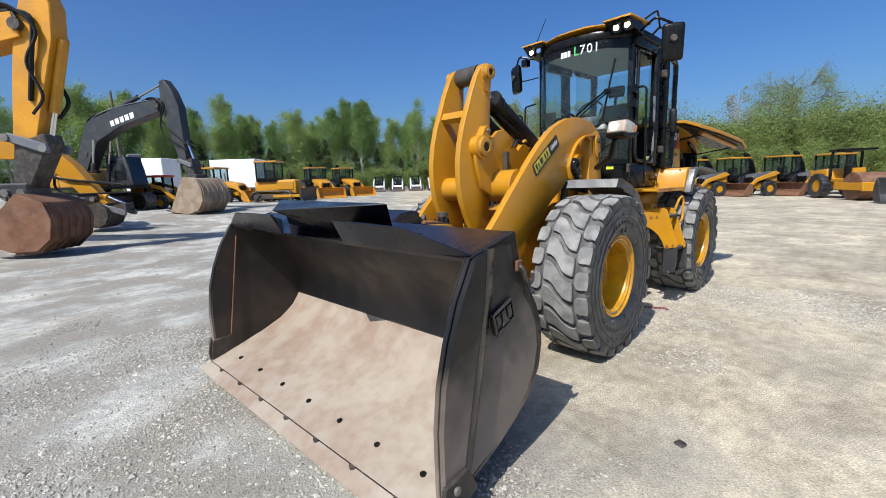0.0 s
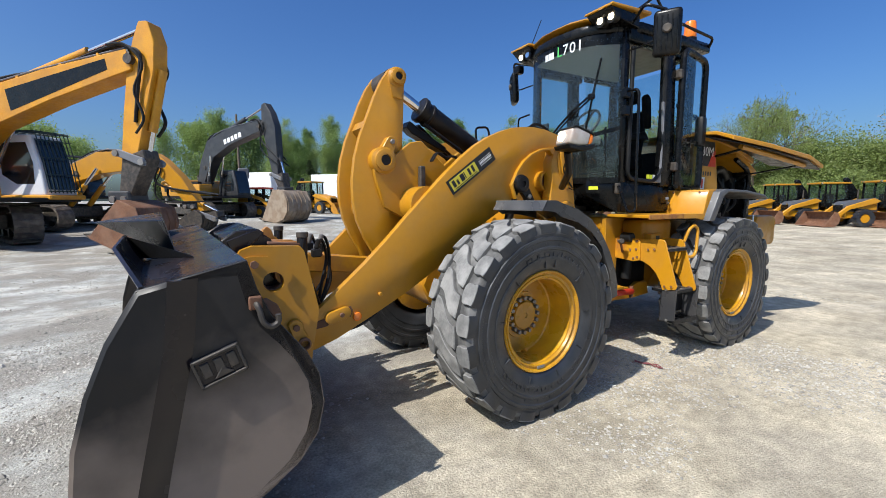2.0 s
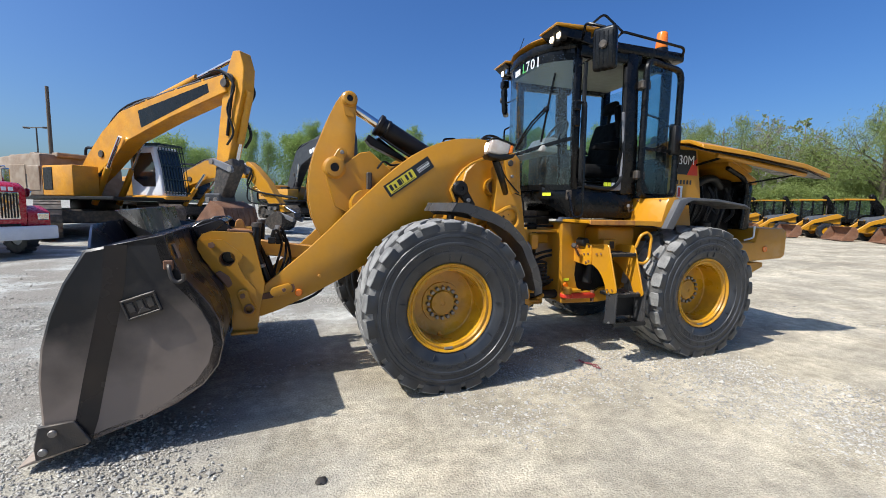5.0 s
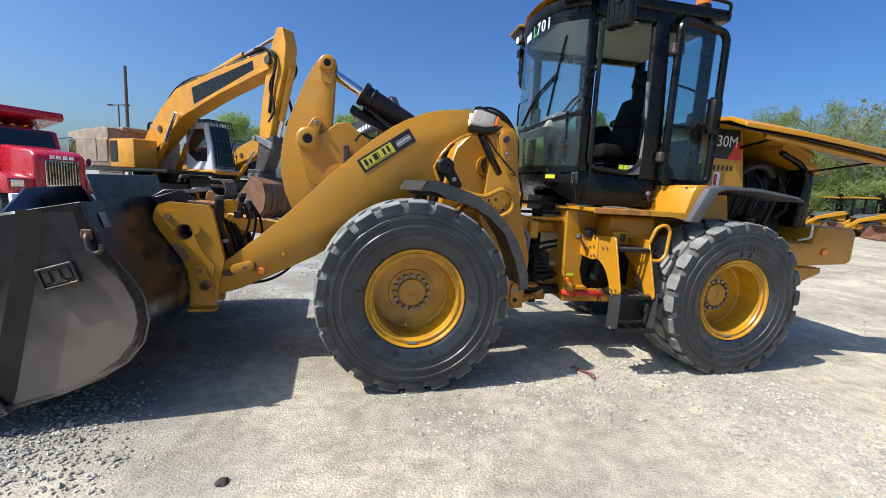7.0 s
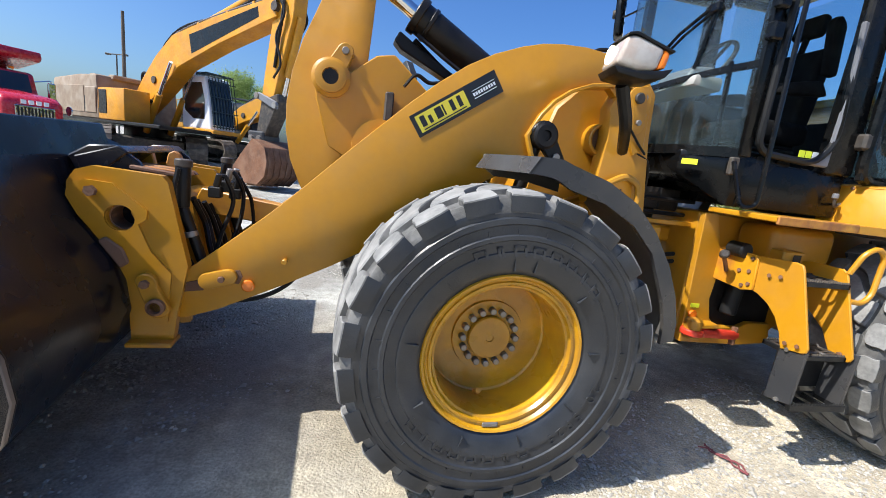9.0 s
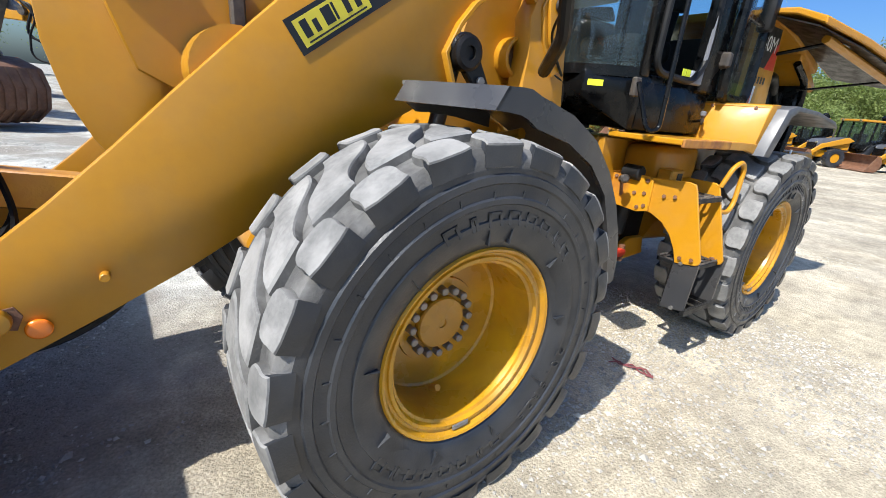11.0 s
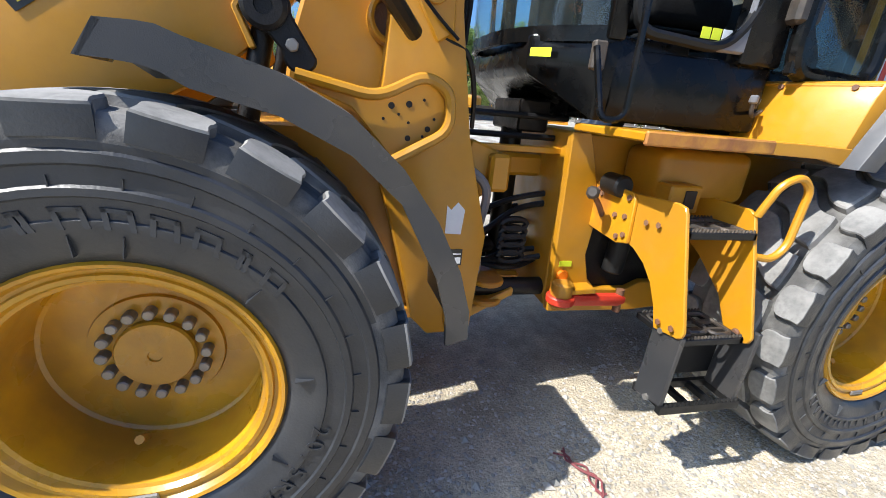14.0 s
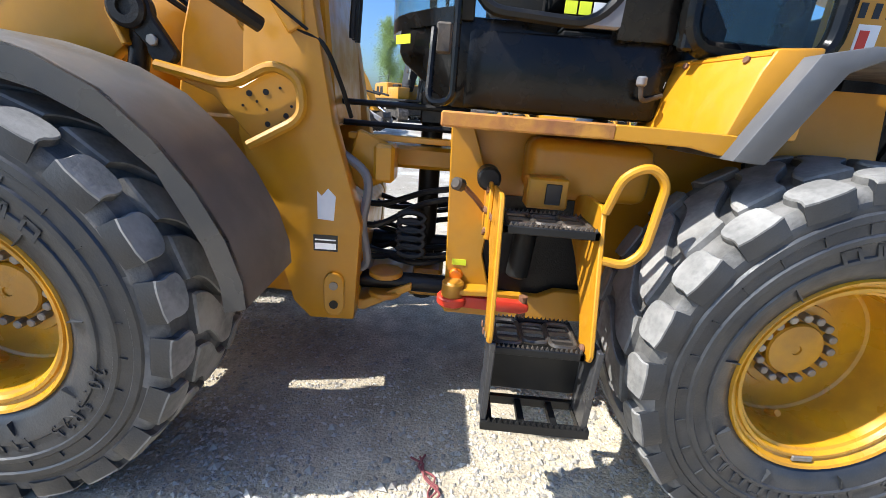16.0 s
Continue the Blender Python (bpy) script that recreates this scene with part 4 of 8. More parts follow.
cp = coupler_plate(0.49, 0.545, "yellow coupler side plate with a pin hole")
coupler_plate(-0.545, -0.49)
coupler_plate(0.26, 0.30)
coupler_plate(-0.30, -0.26)
part("pin_hole", lathe(B(), [(0.0615, 0.38), (0.0615, 0.52), (0.055, 0.52), (0.055, 0.38)], (1.816, 0, 1.145), 20, close=True), RUST, cp, "", F)
hole = arc(1.816, 1.145, 0.064, 0, 360, 20)[:-1]
bm = prism(B(), [(1.985, 1.145), (2.03, 1.235), (2.022, 1.275), (1.99, 1.305), (1.95, 1.315), (1.844, 1.308), (1.70, 1.19), (1.703, 1.145)] + hole[0:11][::-1], 0.545, 0.562)
prism(bm, [(1.703, 1.145), (1.74, 1.12), (1.69, 0.99), (1.60, 0.88), (1.62, 0.62), (1.77, 0.56), (1.775, 0.84), (1.88, 1.01), (1.985, 1.145)] + ([*hole[10:20], hole[0]])[::-1], 0.545, 0.562)
part("plate_step", bm, YEL, cp, "", F)
part("rusty_stop", bev(prism(B(), [(1.872, 1.055), (1.905, 1.03), (1.815, 0.90), (1.775, 0.93), (1.80, 1.0)], 0.562, 0.580), 0.008), RUST, cp, "", F)
part("plate_bolt", cyl(B(), (1.925, 0.562, 1.265), (1.925, 0.585, 1.265), 0.026, 6), RUST, cp, "", F)
part("foot_flange", bev(box(B(), 1.59, 1.80, 0.47, 0.60, 0.495, 0.52), 0.006), YEL_WORN, cp, "", F)
bm = prism(B(), arc(1.65, 0.715, 0.058, 195, 375, 8) + arc(1.70, 0.835, 0.050, 15, 195, 8), 0.562, 0.60)
part("pin_retainer", bev(bm, 0.006), YEL, cp, "", F)
part("bucket_pin", lathe(B(), [(0.042, 0.60), (0.042, 0.625), (0.030, 0.632), (0.028, 0.60), (0.0001, 0.60)], (1.653, 0, 0.72), 20), RUST, cp, "", F)
part("retainer_bolt", cyl(B(), (1.70, 0.60, 0.835), (1.70, 0.622, 0.835), 0.022, 6), RUST, cp, "", F)
for z in (0.70, 1.18):
    part("coupler_tube", cyl(B(), (1.72, -0.5, z), (1.72, 0.5, z), 0.075, 18), YEL_WORN, loader, "", F)
for y in (0.41, -0.40):
    wc = part("wedge_cylinder", bev(cyl(B(), (1.60, y, 1.20), (1.592, y, 1.43), 0.036, 16), 0.006, 2), GREASE, loader, "black upright cylinder behind the coupler plate", F)
    part("cylinder_cap", bev(cyl(B(), (1.592, y, 1.405), (1.591, y, 1.445), 0.041, 16), 0.005), IRON, wc, "", F)
    part("cylinder_rod", cyl(B(), (1.60, y, 1.21), (1.48, y, 0.84), 0.027, 14), GREASE, wc, "", F)
    part("rod_clamp", bev(cyl(B(), (1.562, y, 1.075), (1.553, y, 1.045), 0.034, 14), 0.004), BOLT, wc, "", F)
    part("cylinder_hose", tube(B(), curve([(1.60, y + 0.05, 1.40), (1.62, y + 0.06, 1.25), (1.60, y + 0.05, 1.05), (1.54, y + 0.04, 0.90)]), 0.013, 6), HOSE, wc, "", F)
rnd = random.Random(31)
for k, (x, y, z) in enumerate(((1.47, 0.30, 1.31), (1.43, 0.24, 1.34), (1.41, 0.12, 1.29), (1.45, 0.02, 1.33))):
    part("hose_fitting", bev(cyl(B(), (x, y, z), (x - 0.02, y + 0.01, z + 0.07), 0.019, 8), 0.004), BOLT if k % 2 else GREASE, loader, "", F)
    part("valve_block", bev(box(B(), x - 0.03, x + 0.035, y - 0.025, y + 0.03, z - 0.06, z), 0.006), GREASE, loader, "", F)
    part("coupler_hose", tube(B(), curve([(x - 0.02, y + 0.01, z + 0.06), (x - 0.05, y, z + 0.05 - 0.02 * k), (x - 0.08, y - 0.03, z - 0.08), (x - 0.03 - 0.03 * k, y, z - 0.26), (x + 0.02, y + 0.03, z - 0.46)]), 0.012, 6), HOSE, loader, "", F)
    part("brake_line", tube(B(), curve([(1.575, y + 0.03, 1.24 - 0.02 * k), (1.54, y + rnd.uniform(-0.05, 0.05), 1.10), (1.50, y, 0.98), (1.46, y + 0.03, 0.84)]), 0.016, 6), GREASE, loader, "", F)
for k in range(5):
    y = 0.14 + 0.065 * k
    part("rusty_strip", bev(prism(B(), [(1.60, 1.352), (1.90 - 0.02 * k, 1.372), (1.88 - 0.015 * k, 1.392), (1.62, 1.372 + 0.006 * (k % 2))], y, y + 0.045), 0.004), RUSTEDGE if k % 2 else RUST, loader, "", F)
part("rusty_ear", bev(prism(B(), [(1.70, 1.36), (1.81, 1.36), (1.79, 1.45), (1.76, 1.47), (1.73, 1.45)], 0.02, 0.06), 0.006), RUSTEDGE, loader, "rust-stained lifting ear", F)
part("yellow_ear", bev(prism(B(), [(1.84, 1.38), (1.93, 1.38), (1.91, 1.46), (1.88, 1.475), (1.86, 1.46)], 0.06, 0.10), 0.006), YEL, loader, "", F)

# -- bucket --
W = 1.395
WR = 1.40
OUTER = [(2.74, 0.085), (2.50, 0.150), (2.22, 0.235), (2.03, 0.315), (1.88, 0.42), (1.79, 0.54), (1.757, 0.68), (1.775, 0.83), (1.83, 0.95), (1.91, 1.06), (1.98, 1.15), (2.03, 1.28), (2.065, 1.405), (2.20, 1.375), (2.455, 1.318)]
INNER = [(2.74, 0.105), (2.50, 0.178), (2.24, 0.262), (2.06, 0.34), (1.925, 0.44), (1.845, 0.555), (1.813, 0.68), (1.828, 0.805), (1.878, 0.915), (1.955, 1.02), (2.03, 1.11), (2.08, 1.23), (2.105, 1.345), (2.21, 1.345), (2.44, 1.295)]
bucket = part("bucket", prism(B(), OUTER + INNER[::-1], -WR, W), STEEL, loader, "wide black steel bucket with worn brown sides", F)


def strip(line, y0, y1):
    """An open liner sheet along a line in x, z."""
    bm = B()
    prism(bm, line + [(x + 0.004, z + 0.004) for x, z in line[::-1]], y0, y1)
    return bm


FL = [(x, z + 0.003) for x, z in INNER[:6]]
part("bucket_floor", strip(FL, -WR + 0.03, W - 0.03), FLOORSTEEL, bucket, "dusty tan worn bucket floor", F)
part("bucket_back", strip([(x + 0.004, z) for x, z in INNER[5:13]], -WR + 0.03, W - 0.03), BROWNSTEEL, bucket, "brown worn bucket back", F)
SIDE = [(2.70, 0.10), (2.705, 0.30), (2.708, 0.55), (2.685, 0.76), (2.635, 0.95), (2.565, 1.13), (2.455, 1.322), (2.20, 1.378), (2.065, 1.408), (2.03, 1.28), (1.975, 1.15), (1.905, 1.06), (1.825, 0.95), (1.77, 0.83), (1.752, 0.68), (1.785, 0.535), (1.875, 0.415), (2.03, 0.31), (2.22, 0.23), (2.50, 0.145)]
for s, W_ in ((1, W), (-1, WR)):
    sd = part("bucket_side", bev(prism(B(), SIDE, s * (W_ - 0.025), s * W_), 0.004), SIDESTEEL, bucket, "", F)
    part("inner_liner", prism(B(), [(x, z) if x < 2.6 else (x - 0.02, z) for x, z in SIDE], s * (W_ - 0.029), s * (W_ - 0.0255)), BROWNSTEEL, sd, "", F)
    fr = [(2.70, 0.10), (2.705, 0.30), (2.708, 0.55), (2.685, 0.76), (2.635, 0.95), (2.565, 1.13), (2.455, 1.322), (2.335, 1.35), (2.36, 1.10), (2.405, 0.88), (2.47, 0.58), (2.53, 0.28), (2.575, 0.13)]
    part("side_wear_plate", bev(prism(B(), fr, s * W_, s * (W_ + 0.03)), 0.018), SIDESTEEL, sd, "", F)
    edge = [(2.335, 1.35), (2.36, 1.10), (2.405, 0.88), (2.47, 0.58), (2.53, 0.28), (2.575, 0.13)]
    wedge = ring_loft(B(), [[(x + 0.02, s * W_, z), (x + 0.02, s * (W_ + 0.032), z), (x - 0.005, s * (W_ + 0.030), z), (x - 0.085, s * (W_ + 0.001), z)] for x, z in edge])
    part("wear_plate_bevel", wedge, STEEL, sd, "", F)
    cut = [(2.735, 0.095), (2.74, 0.17), (2.715, 0.30), (2.545, 0.31), (2.47, 0.165)]
    ct = part("side_cutter", bev(prism(B(), cut, s * (W_ + 0.03), s * (W_ + 0.055)), 0.006), IRON, sd, "bolted side cutter", F)
    for x, z in ((2.645, 0.255), (2.695, 0.15)):
        part("cutter_bolt", bev(cyl(B(), (x, s * (W_ + 0.055), z), (x, s * (W_ + 0.072), z), 0.024, 10), 0.006), BOLT, ct, "", F)
# worn lip plate and its two rows of bolts
part("cutting_edge", bev(prism(B(), [(2.50, 0.128), (2.83, 0.045), (2.835, 0.055), (2.57, 0.165), (2.50, 0.184)], -WR - 0.01, W + 0.01), 0.004), FLOORSTEEL, bucket, "worn bare steel cutting edge", F)
for i in range(7):
    y = -1.14 + i * 0.38
    bm = cyl(B(), (2.735, y, 0.088), (2.737, y, 0.106), 0.026, 10)
    part("edge_bolt", bm, IRON, bucket, "", F)
    part("edge_hole", cyl(B(), (2.585, y + 0.03, 0.155), (2.587, y + 0.03, 0.1685), 0.018, 10), GREASE, bucket, "", F)
# badge on the side: a raised frame with plain bars
T = F @ Matrix.Translation((2.262, W, 0.882)) @ Matrix.Rotation(radians(17.6), 4, "Y") @ Matrix.Diagonal((0.8, 1, 0.87, 1))
bdg = part("badge", bev(box(B(), -0.235, 0.0, 0.0, 0.014, 0.0, 0.15), 0.004), STEEL, bucket, "raised steel badge", T)
fr_ = B()
for b_ in ((-0.235, 0, 0.0, 0.016), (-0.235, 0, 0.134, 0.15), (-0.235, -0.219, 0.0, 0.15), (-0.016, 0, 0.0, 0.15)):
    box(fr_, b_[0], b_[1], 0.014, 0.026, b_[2], b_[3])
part("badge_frame", bev(fr_, 0.004), IRON, bdg, "", T)
bars = B()
for x in (-0.205, -0.14, -0.075):
    box(bars, x, x + 0.045, 0.014, 0.023, 0.045, 0.12)
prism(bars, [(-0.17, 0.025), (-0.07, 0.025), (-0.12, 0.07)], 0.014, 0.025)
part("badge_bars", bev(bars, 0.004), IRON, bdg, "", T)
# spill guard and top plate
# a hood of three plates that comes to a point over the middle of the rim
hood = B()
top_ = [hood.verts.new(p) for p in ((2.35, 0.70, 1.556), (2.35, -0.60, 1.556), (2.70, -0.03, 1.517))]
low_ = [hood.verts.new(p) for p in ((2.295, 0.70, 1.352), (2.295, -0.60, 1.352), (2.345, -0.02, 1.345))]
for f_ in ((top_[0], top_[2], top_[1]), (top_[0], top_[1], low_[1], low_[0]), (top_[1], top_[2], low_[2], low_[1]), (top_[2], top_[0], low_[0], low_[2]), (low_[0], low_[1], low_[2])):
    hood.faces.new(f_)
bmesh.ops.recalc_face_normals(hood, faces=hood.faces)
part("spill_guard", bev(hood, 0.006), STEEL, bucket, "black spill guard coming to a point over the rim", F)
for s, y0 in ((1, W), (-1, -WR)):
    # forward lip that rises from the corner, and the gusset that ties it back
    low = [(2.44, y0 - s * 0.01, 1.312), (2.462, s * 1.02, 1.318), (2.465, s * 0.40, 1.318)]
    top = [(2.446, y0 - s * 0.01, 1.332), (2.542, s * 1.02, 1.450), (2.537, s * 0.40, 1.458)]
    lip = ring_loft(B(), [[p, q, (q[0] - 0.014, q[1], q[2] + 0.004), (p[0] - 0.016, p[1], p[2] + 0.002)] for p, q in zip(low, top)])
    bmesh.ops.recalc_face_normals(lip, faces=lip.faces)
    part("rim_lip", lip, STEEL, bucket, "", F)
    ends = [[(2.462, s * 0.40, 1.325), (2.533, s * 0.40, 1.456), (2.533, s * 0.385, 1.456), (2.462, s * 0.385, 1.325)],
            [(2.225, s * 0.86, 1.366), (2.235, s * 0.86, 1.376), (2.235, s * 0.845, 1.376), (2.225, s * 0.845, 1.366)]]
    gus = ring_loft(B(), ends)
    bmesh.ops.recalc_face_normals(gus, faces=gus.faces)
    part("rim_gusset", gus, SIDESTEEL, bucket, "", F)
for y in (-0.39, 0.39):
    bm = prism(B(), [(1.98, 1.20), (2.06, 1.40), (1.97, 1.46), (1.86, 1.47), (1.76, 1.40), (1.70, 1.2), (1.72, 0.9), (1.80, 0.95)], y - 0.02, y + 0.02)
    part("hinge_rib", bev(bm, 0.008), STEEL, bucket, "", F)
part("back_plate", bev(prism(B(), [(2.03, 1.40), (1.84, 1.47), (1.80, 1.44), (1.98, 1.28)], -0.42, 0.42), 0.006), STEEL, bucket, "", F)
part("wear_shell", bev(prism(B(), [(1.80, 0.47), (1.72, 0.62), (1.70, 0.80), (1.76, 0.95), (1.80, 0.93), (1.77, 0.68)], -0.45, 0.45), 0.006), BROWNSTEEL, bucket, "", F)
part("paper_label", prism(B(), [(2.0125, 1.242), (2.009, 1.243), (2.040, 1.337), (2.0435, 1.336)], 1.19, 1.265), GREYP, bucket, "faded paper label", F)
# chain hook
hk = part("chain_hook", tube(B(), curve([(2.045, W, 1.225), (2.035, W + 0.035, 1.20), (2.02, W + 0.045, 1.14), (1.99, W + 0.045, 1.115), (1.96, W + 0.045, 1.13), (1.958, W + 0.045, 1.165)]), 0.013, 8), IRON, bucket, "small welded steel hook", F)
part("hook_pad", bev(box(B(), 2.015, 2.07, W, W + 0.02, 1.19, 1.25), 0.006), RUST, hk, "", F)
part("right_rod", tube(B(), [(2.42, -WR + 0.035, 1.22), (2.56, -WR + 0.05, 0.32)], 0.006, 6), RUST, bucket, "", F)
for x, z in ((2.58, 0.28), (2.66, 0.18)):
    part("inner_bolt", cyl(B(), (x, -WR + 0.025, z), (x, -WR + 0.045, z), 0.026, 8), IRON, bucket, "", F)
part("inner_cutter", bev(prism(B(), cut, -WR + 0.025, -WR + 0.035), 0.004), IRON, bucket, "", F)

# the bucket hangs a little askew on its coupler
skew = F @ Matrix.Translation((2.2, 1.36, 0)) @ Matrix.Rotation(radians(2.0), 4, "Z") @ Matrix.Rotation(radians(-0.5), 4, "X") @ Matrix.Translation((-2.2, -1.36, 0)) @ F.inverted()
for ob in (bucket, *bucket.children_recursive):
    ob.data.transform(skew)

# -- mudguards on the front half --
GP = [(0.20, 1.655), (0.12, 1.656), (0.03, 1.657), (-0.06, 1.655), (-0.18, 1.637), (-0.37, 1.585), (-0.54, 1.50), (-0.68, 1.37), (-0.79, 1.22), (-0.872, 1.06), (-0.915, 0.92), (-0.92, 0.82)]
IN_ = [(0.20, 1.640), (0.115, 1.641), (0.03, 1.642), (-0.06, 1.640), (-0.175, 1.608), (-0.36, 1.561), (-0.525, 1.479), (-0.662, 1.352), (-0.77, 1.207), (-0.848, 1.053), (-0.89, 0.915), (-0.895, 0.82)]

def tip_x(y):
    """How far forward the guard's pointed front end reaches at y off the middle."""
    y = abs(y)
    return -0.02 + 0.24 * (1.12 - y)


def pointed(bm):
    for v in bm.verts:
        if v.co.x > -0.18:
            v.co.x = -0.18 + (v.co.x + 0.18) * (tip_x(v.co.y) + 0.18) / 0.38
    return bm


for s in (1, -1):
    gm = B()
    ring_loft(gm, [[(x, s * y, z) for x, z in GP + IN_[::-1]] for y in (0.66, 0.75, 0.84, 0.93, 1.02, 1.12)])
    g = part("mudguard", pointed(gm), SHEENGUARD, loader, "curved black plastic mudguard", F)
    lipp = [(x + 0.10 * (i == 0) + 0.05 * (i == 1), z - (0.075, 0.078, 0.085, 0.095, 0.105, 0.10)[min(i, 5)]) if i < 8 else (x + 0.075, z - 0.02) for i, (x, z) in enumerate(GP)]
    part("guard_edge", pointed(prism(B(), GP + lipp[::-1], s * 1.10, s * 1.122)), FENDER, g, "", F)
    front = B()
    ring_loft(front, [[(tip_x(y), s * y, 1.656), (tip_x(y) + 0.048, s * y, 1.580), (tip_x(y) + 0.036, s * y, 1.578), (tip_x(y) - 0.014, s * y, 1.650)] for y in (0.68, 0.9, 1.122)])
    part("guard_front_lip", front, FENDER, g, "", F)
    part("guard_inner_lip", pointed(prism(B(), [(0.19, 1.585), (0.04, 1.620), (-0.05, 1.625), (-0.18, 1.618), (-0.37, 1.570), (-0.37, 1.50), (-0.18, 1.535), (0.02, 1.545), (0.10, 1.545)], s * 0.655, s * 0.668)), FENDER, g, "", F)
    part("guard_stay", cyl(B(), (-0.45, s * 0.45, 1.40), (-0.45, s * 0.80, 1.49), 0.025, 8), YEL, g, "", F)

# -- headlights on black arms --
for s in (1, -1):
    bm = B()
    T = Matrix.Translation((-0.505, s * 0.95, 2.14)) @ Matrix.Rotation(radians(-s * 12), 4, "Z") @ Matrix.Rotation(radians(-10), 4, "Y")
    pr = [(-0.135, 0.0), (-0.11, -0.05), (-0.02, -0.085), (0.105, -0.088), (0.130, -0.062), (0.02, -0.055), (-0.09, -0.022)]
    prism(bm, pr, -0.104, 0.104)
    hl = part("headlight", bev(bm, 0.006, 2), PLASTIC, loader, "headlight with clear and amber lens", F @ T)
    bm = B()
    prism(bm, [(-0.065, -0.028), (-0.072, 0.070), (0.075, 0.090), (0.115, 0.072), (0.126, -0.052), (0.02, -0.052)], -0.102, 0.102)
    part("lens", bev(bm, 0.022, 3), HEADLENS, hl, "clear headlight lens", F @ T)
    part("amber_lens", bev(prism(B(), [(-0.100, -0.010), (-0.100, 0.056), (-0.066, 0.069), (-0.060, -0.026), (-0.080, -0.018)], -0.100, 0.100), 0.014, 2), ORANGE, hl, "", F @ T)
    part("lens_bezel", bev(prism(B(), [(-0.11, 0.060), (0.08, 0.088), (0.118, 0.074), (0.118, 0.084), (0.078, 0.100), (-0.115, 0.070)], -0.106, 0.106), 0.003), PLASTIC, hl, "", F @ T)
    part("inner_reflector", bev(cyl(B(), (0.085, 0.03, 0.012), (0.118, 0.03, 0.014), 0.040, 20), 0.006), REFL, hl, "", F @ T)
    part("lit_bulb", cyl(B(), (0.110, -0.02, 0.012), (0.133, -0.02, 0.010), 0.042, 18), LAMPON, hl, "lit headlight", F @ T)
    arm_ = tube(B(), bent([(-0.50, s * 0.88, 2.06), (-0.62, s * 0.80, 1.90), (-0.80, s * 0.56, 1.78)], 0.05), 0.032, 10)
    part("lamp_arm", arm_, PLASTIC, hl, "", F)
    part("lamp_cable", tube(B(), curve([(-0.55, s * 0.87, 2.05), (-0.75, s * 0.62, 1.95), (-0.88, s * 0.56, 1.85), (-0.98, s * 0.53, 1.78)]), 0.007, 6), HOSE, hl, "", F)

# -- rear frame, platform, steps --
YC = -0.03
bm = B()
prism(bm, [(-1.64, 1.47), (-1.66, 0.53), (-2.0, 0.52), (-2.42, 0.55), (-2.6, 0.75), (-3.0, 0.95), (-4.1, 1.0), (-4.1, 1.40), (-2.4, 1.45)], -0.46, 0.40)
part("rear_frame", bev(bm, 0.012), YEL, loader)
# front cheek; behind its notch a flat dark sheet paints the pump recess's shade
bm = B()
prism(bm, [(-1.62, 1.47), (-1.655, 0.53), (-2.16, 0.525), (-2.42, 0.55), (-2.38, 0.70), (-2.20, 0.70), (-2.12, 0.66), (-1.92, 0.66), (-1.86, 0.72), (-1.82, 0.86), (-1.84, 1.10), (-1.78, 1.30), (-1.72, 1.47)], 0.42, 0.47)
chk = part("frame_cheek", bev(bm, 0.006), YEL, loader, "yellow frame side plate with a notch", None)
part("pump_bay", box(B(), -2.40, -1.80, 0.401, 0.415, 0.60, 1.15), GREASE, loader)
part("filter", bev(cyl(B(), (-2.0, 0.46, 0.76), (-2.02, 0.46, 1.02), 0.055, 18), 0.01), PLASTIC, loader, "black filter canister")
part("filter_head", bev(box(B(), -2.09, -1.94, 0.41, 0.52, 1.02, 1.08), 0.01), GREASE, loader)
part("reservoir", bev(box(B(), -2.45, -1.96, 0.40, 0.70, 1.20, 1.44), 0.05, 3), YEL, loader, "rounded yellow tank under the platform")
part("port_box", bev(box(B(), -2.10, -1.94, 0.70, 0.80, 1.18, 1.30), 0.008), YEL_WORN, loader)
part("port_socket", bev(box(B(), -2.07, -2.01, 0.80, 0.806, 1.20, 1.28), 0.004), LABELBK, loader)
part("cap", bev(cyl(B(), (-1.80, 0.55, 1.26), (-1.80, 0.68, 1.26), 0.05, 16), 0.01), PLASTIC, loader)
part("small_sticker", box(B(), -1.745, -1.675, 0.47, 0.473, 0.795, 0.825), STICKY, chk, "lime warning sticker")
part("side_marker", bev(cyl(B(), (-1.70, 0.47, 0.745), (-1.70, 0.49, 0.745), 0.035, 16), 0.008), ORANGE, chk, "round amber marker")
# towing lock bar
lk = part("lock_bar", bev(prism(B(), [(-1.65, 0.60), (-1.65, 0.66), (-2.03, 0.655), (-2.07, 0.64), (-2.07, 0.605), (-2.03, 0.59)], 0.50, 0.545), 0.01, 2), RED, loader, "red articulation lock bar")
part("lock_collar", bev(cyl(B(), (-1.69, 0.52, 0.585), (-1.69, 0.52, 0.73), 0.055, 20), 0.01), YEL_WORN, lk)
part("lock_ring", bev(cyl(B(), (-1.69, 0.52, 0.61), (-1.69, 0.52, 0.655), 0.075, 20), 0.008), RED, lk)
part("lock_tab", bev(prism(B(), [(-1.68, 0.665), (-1.68, 0.70), (-1.86, 0.705), (-1.87, 0.675)], 0.47, 0.56), 0.006), YEL, lk)
part("lock_pin", cyl(B(), (-2.04, 0.52, 0.55), (-2.04, 0.52, 0.68), 0.022, 10), RUST, lk)
part("grab_knob", bev(cyl(B(), (-1.69, 0.62, 1.215), (-1.66, 0.66, 1.23), 0.030, 12), 0.01), IRON, loader)
part("knob_stem", tube(B(), curve([(-1.70, 0.61, 1.21), (-1.76, 0.58, 1.15), (-1.80, 0.56, 1.10)]), 0.013, 6), RUST, loader)

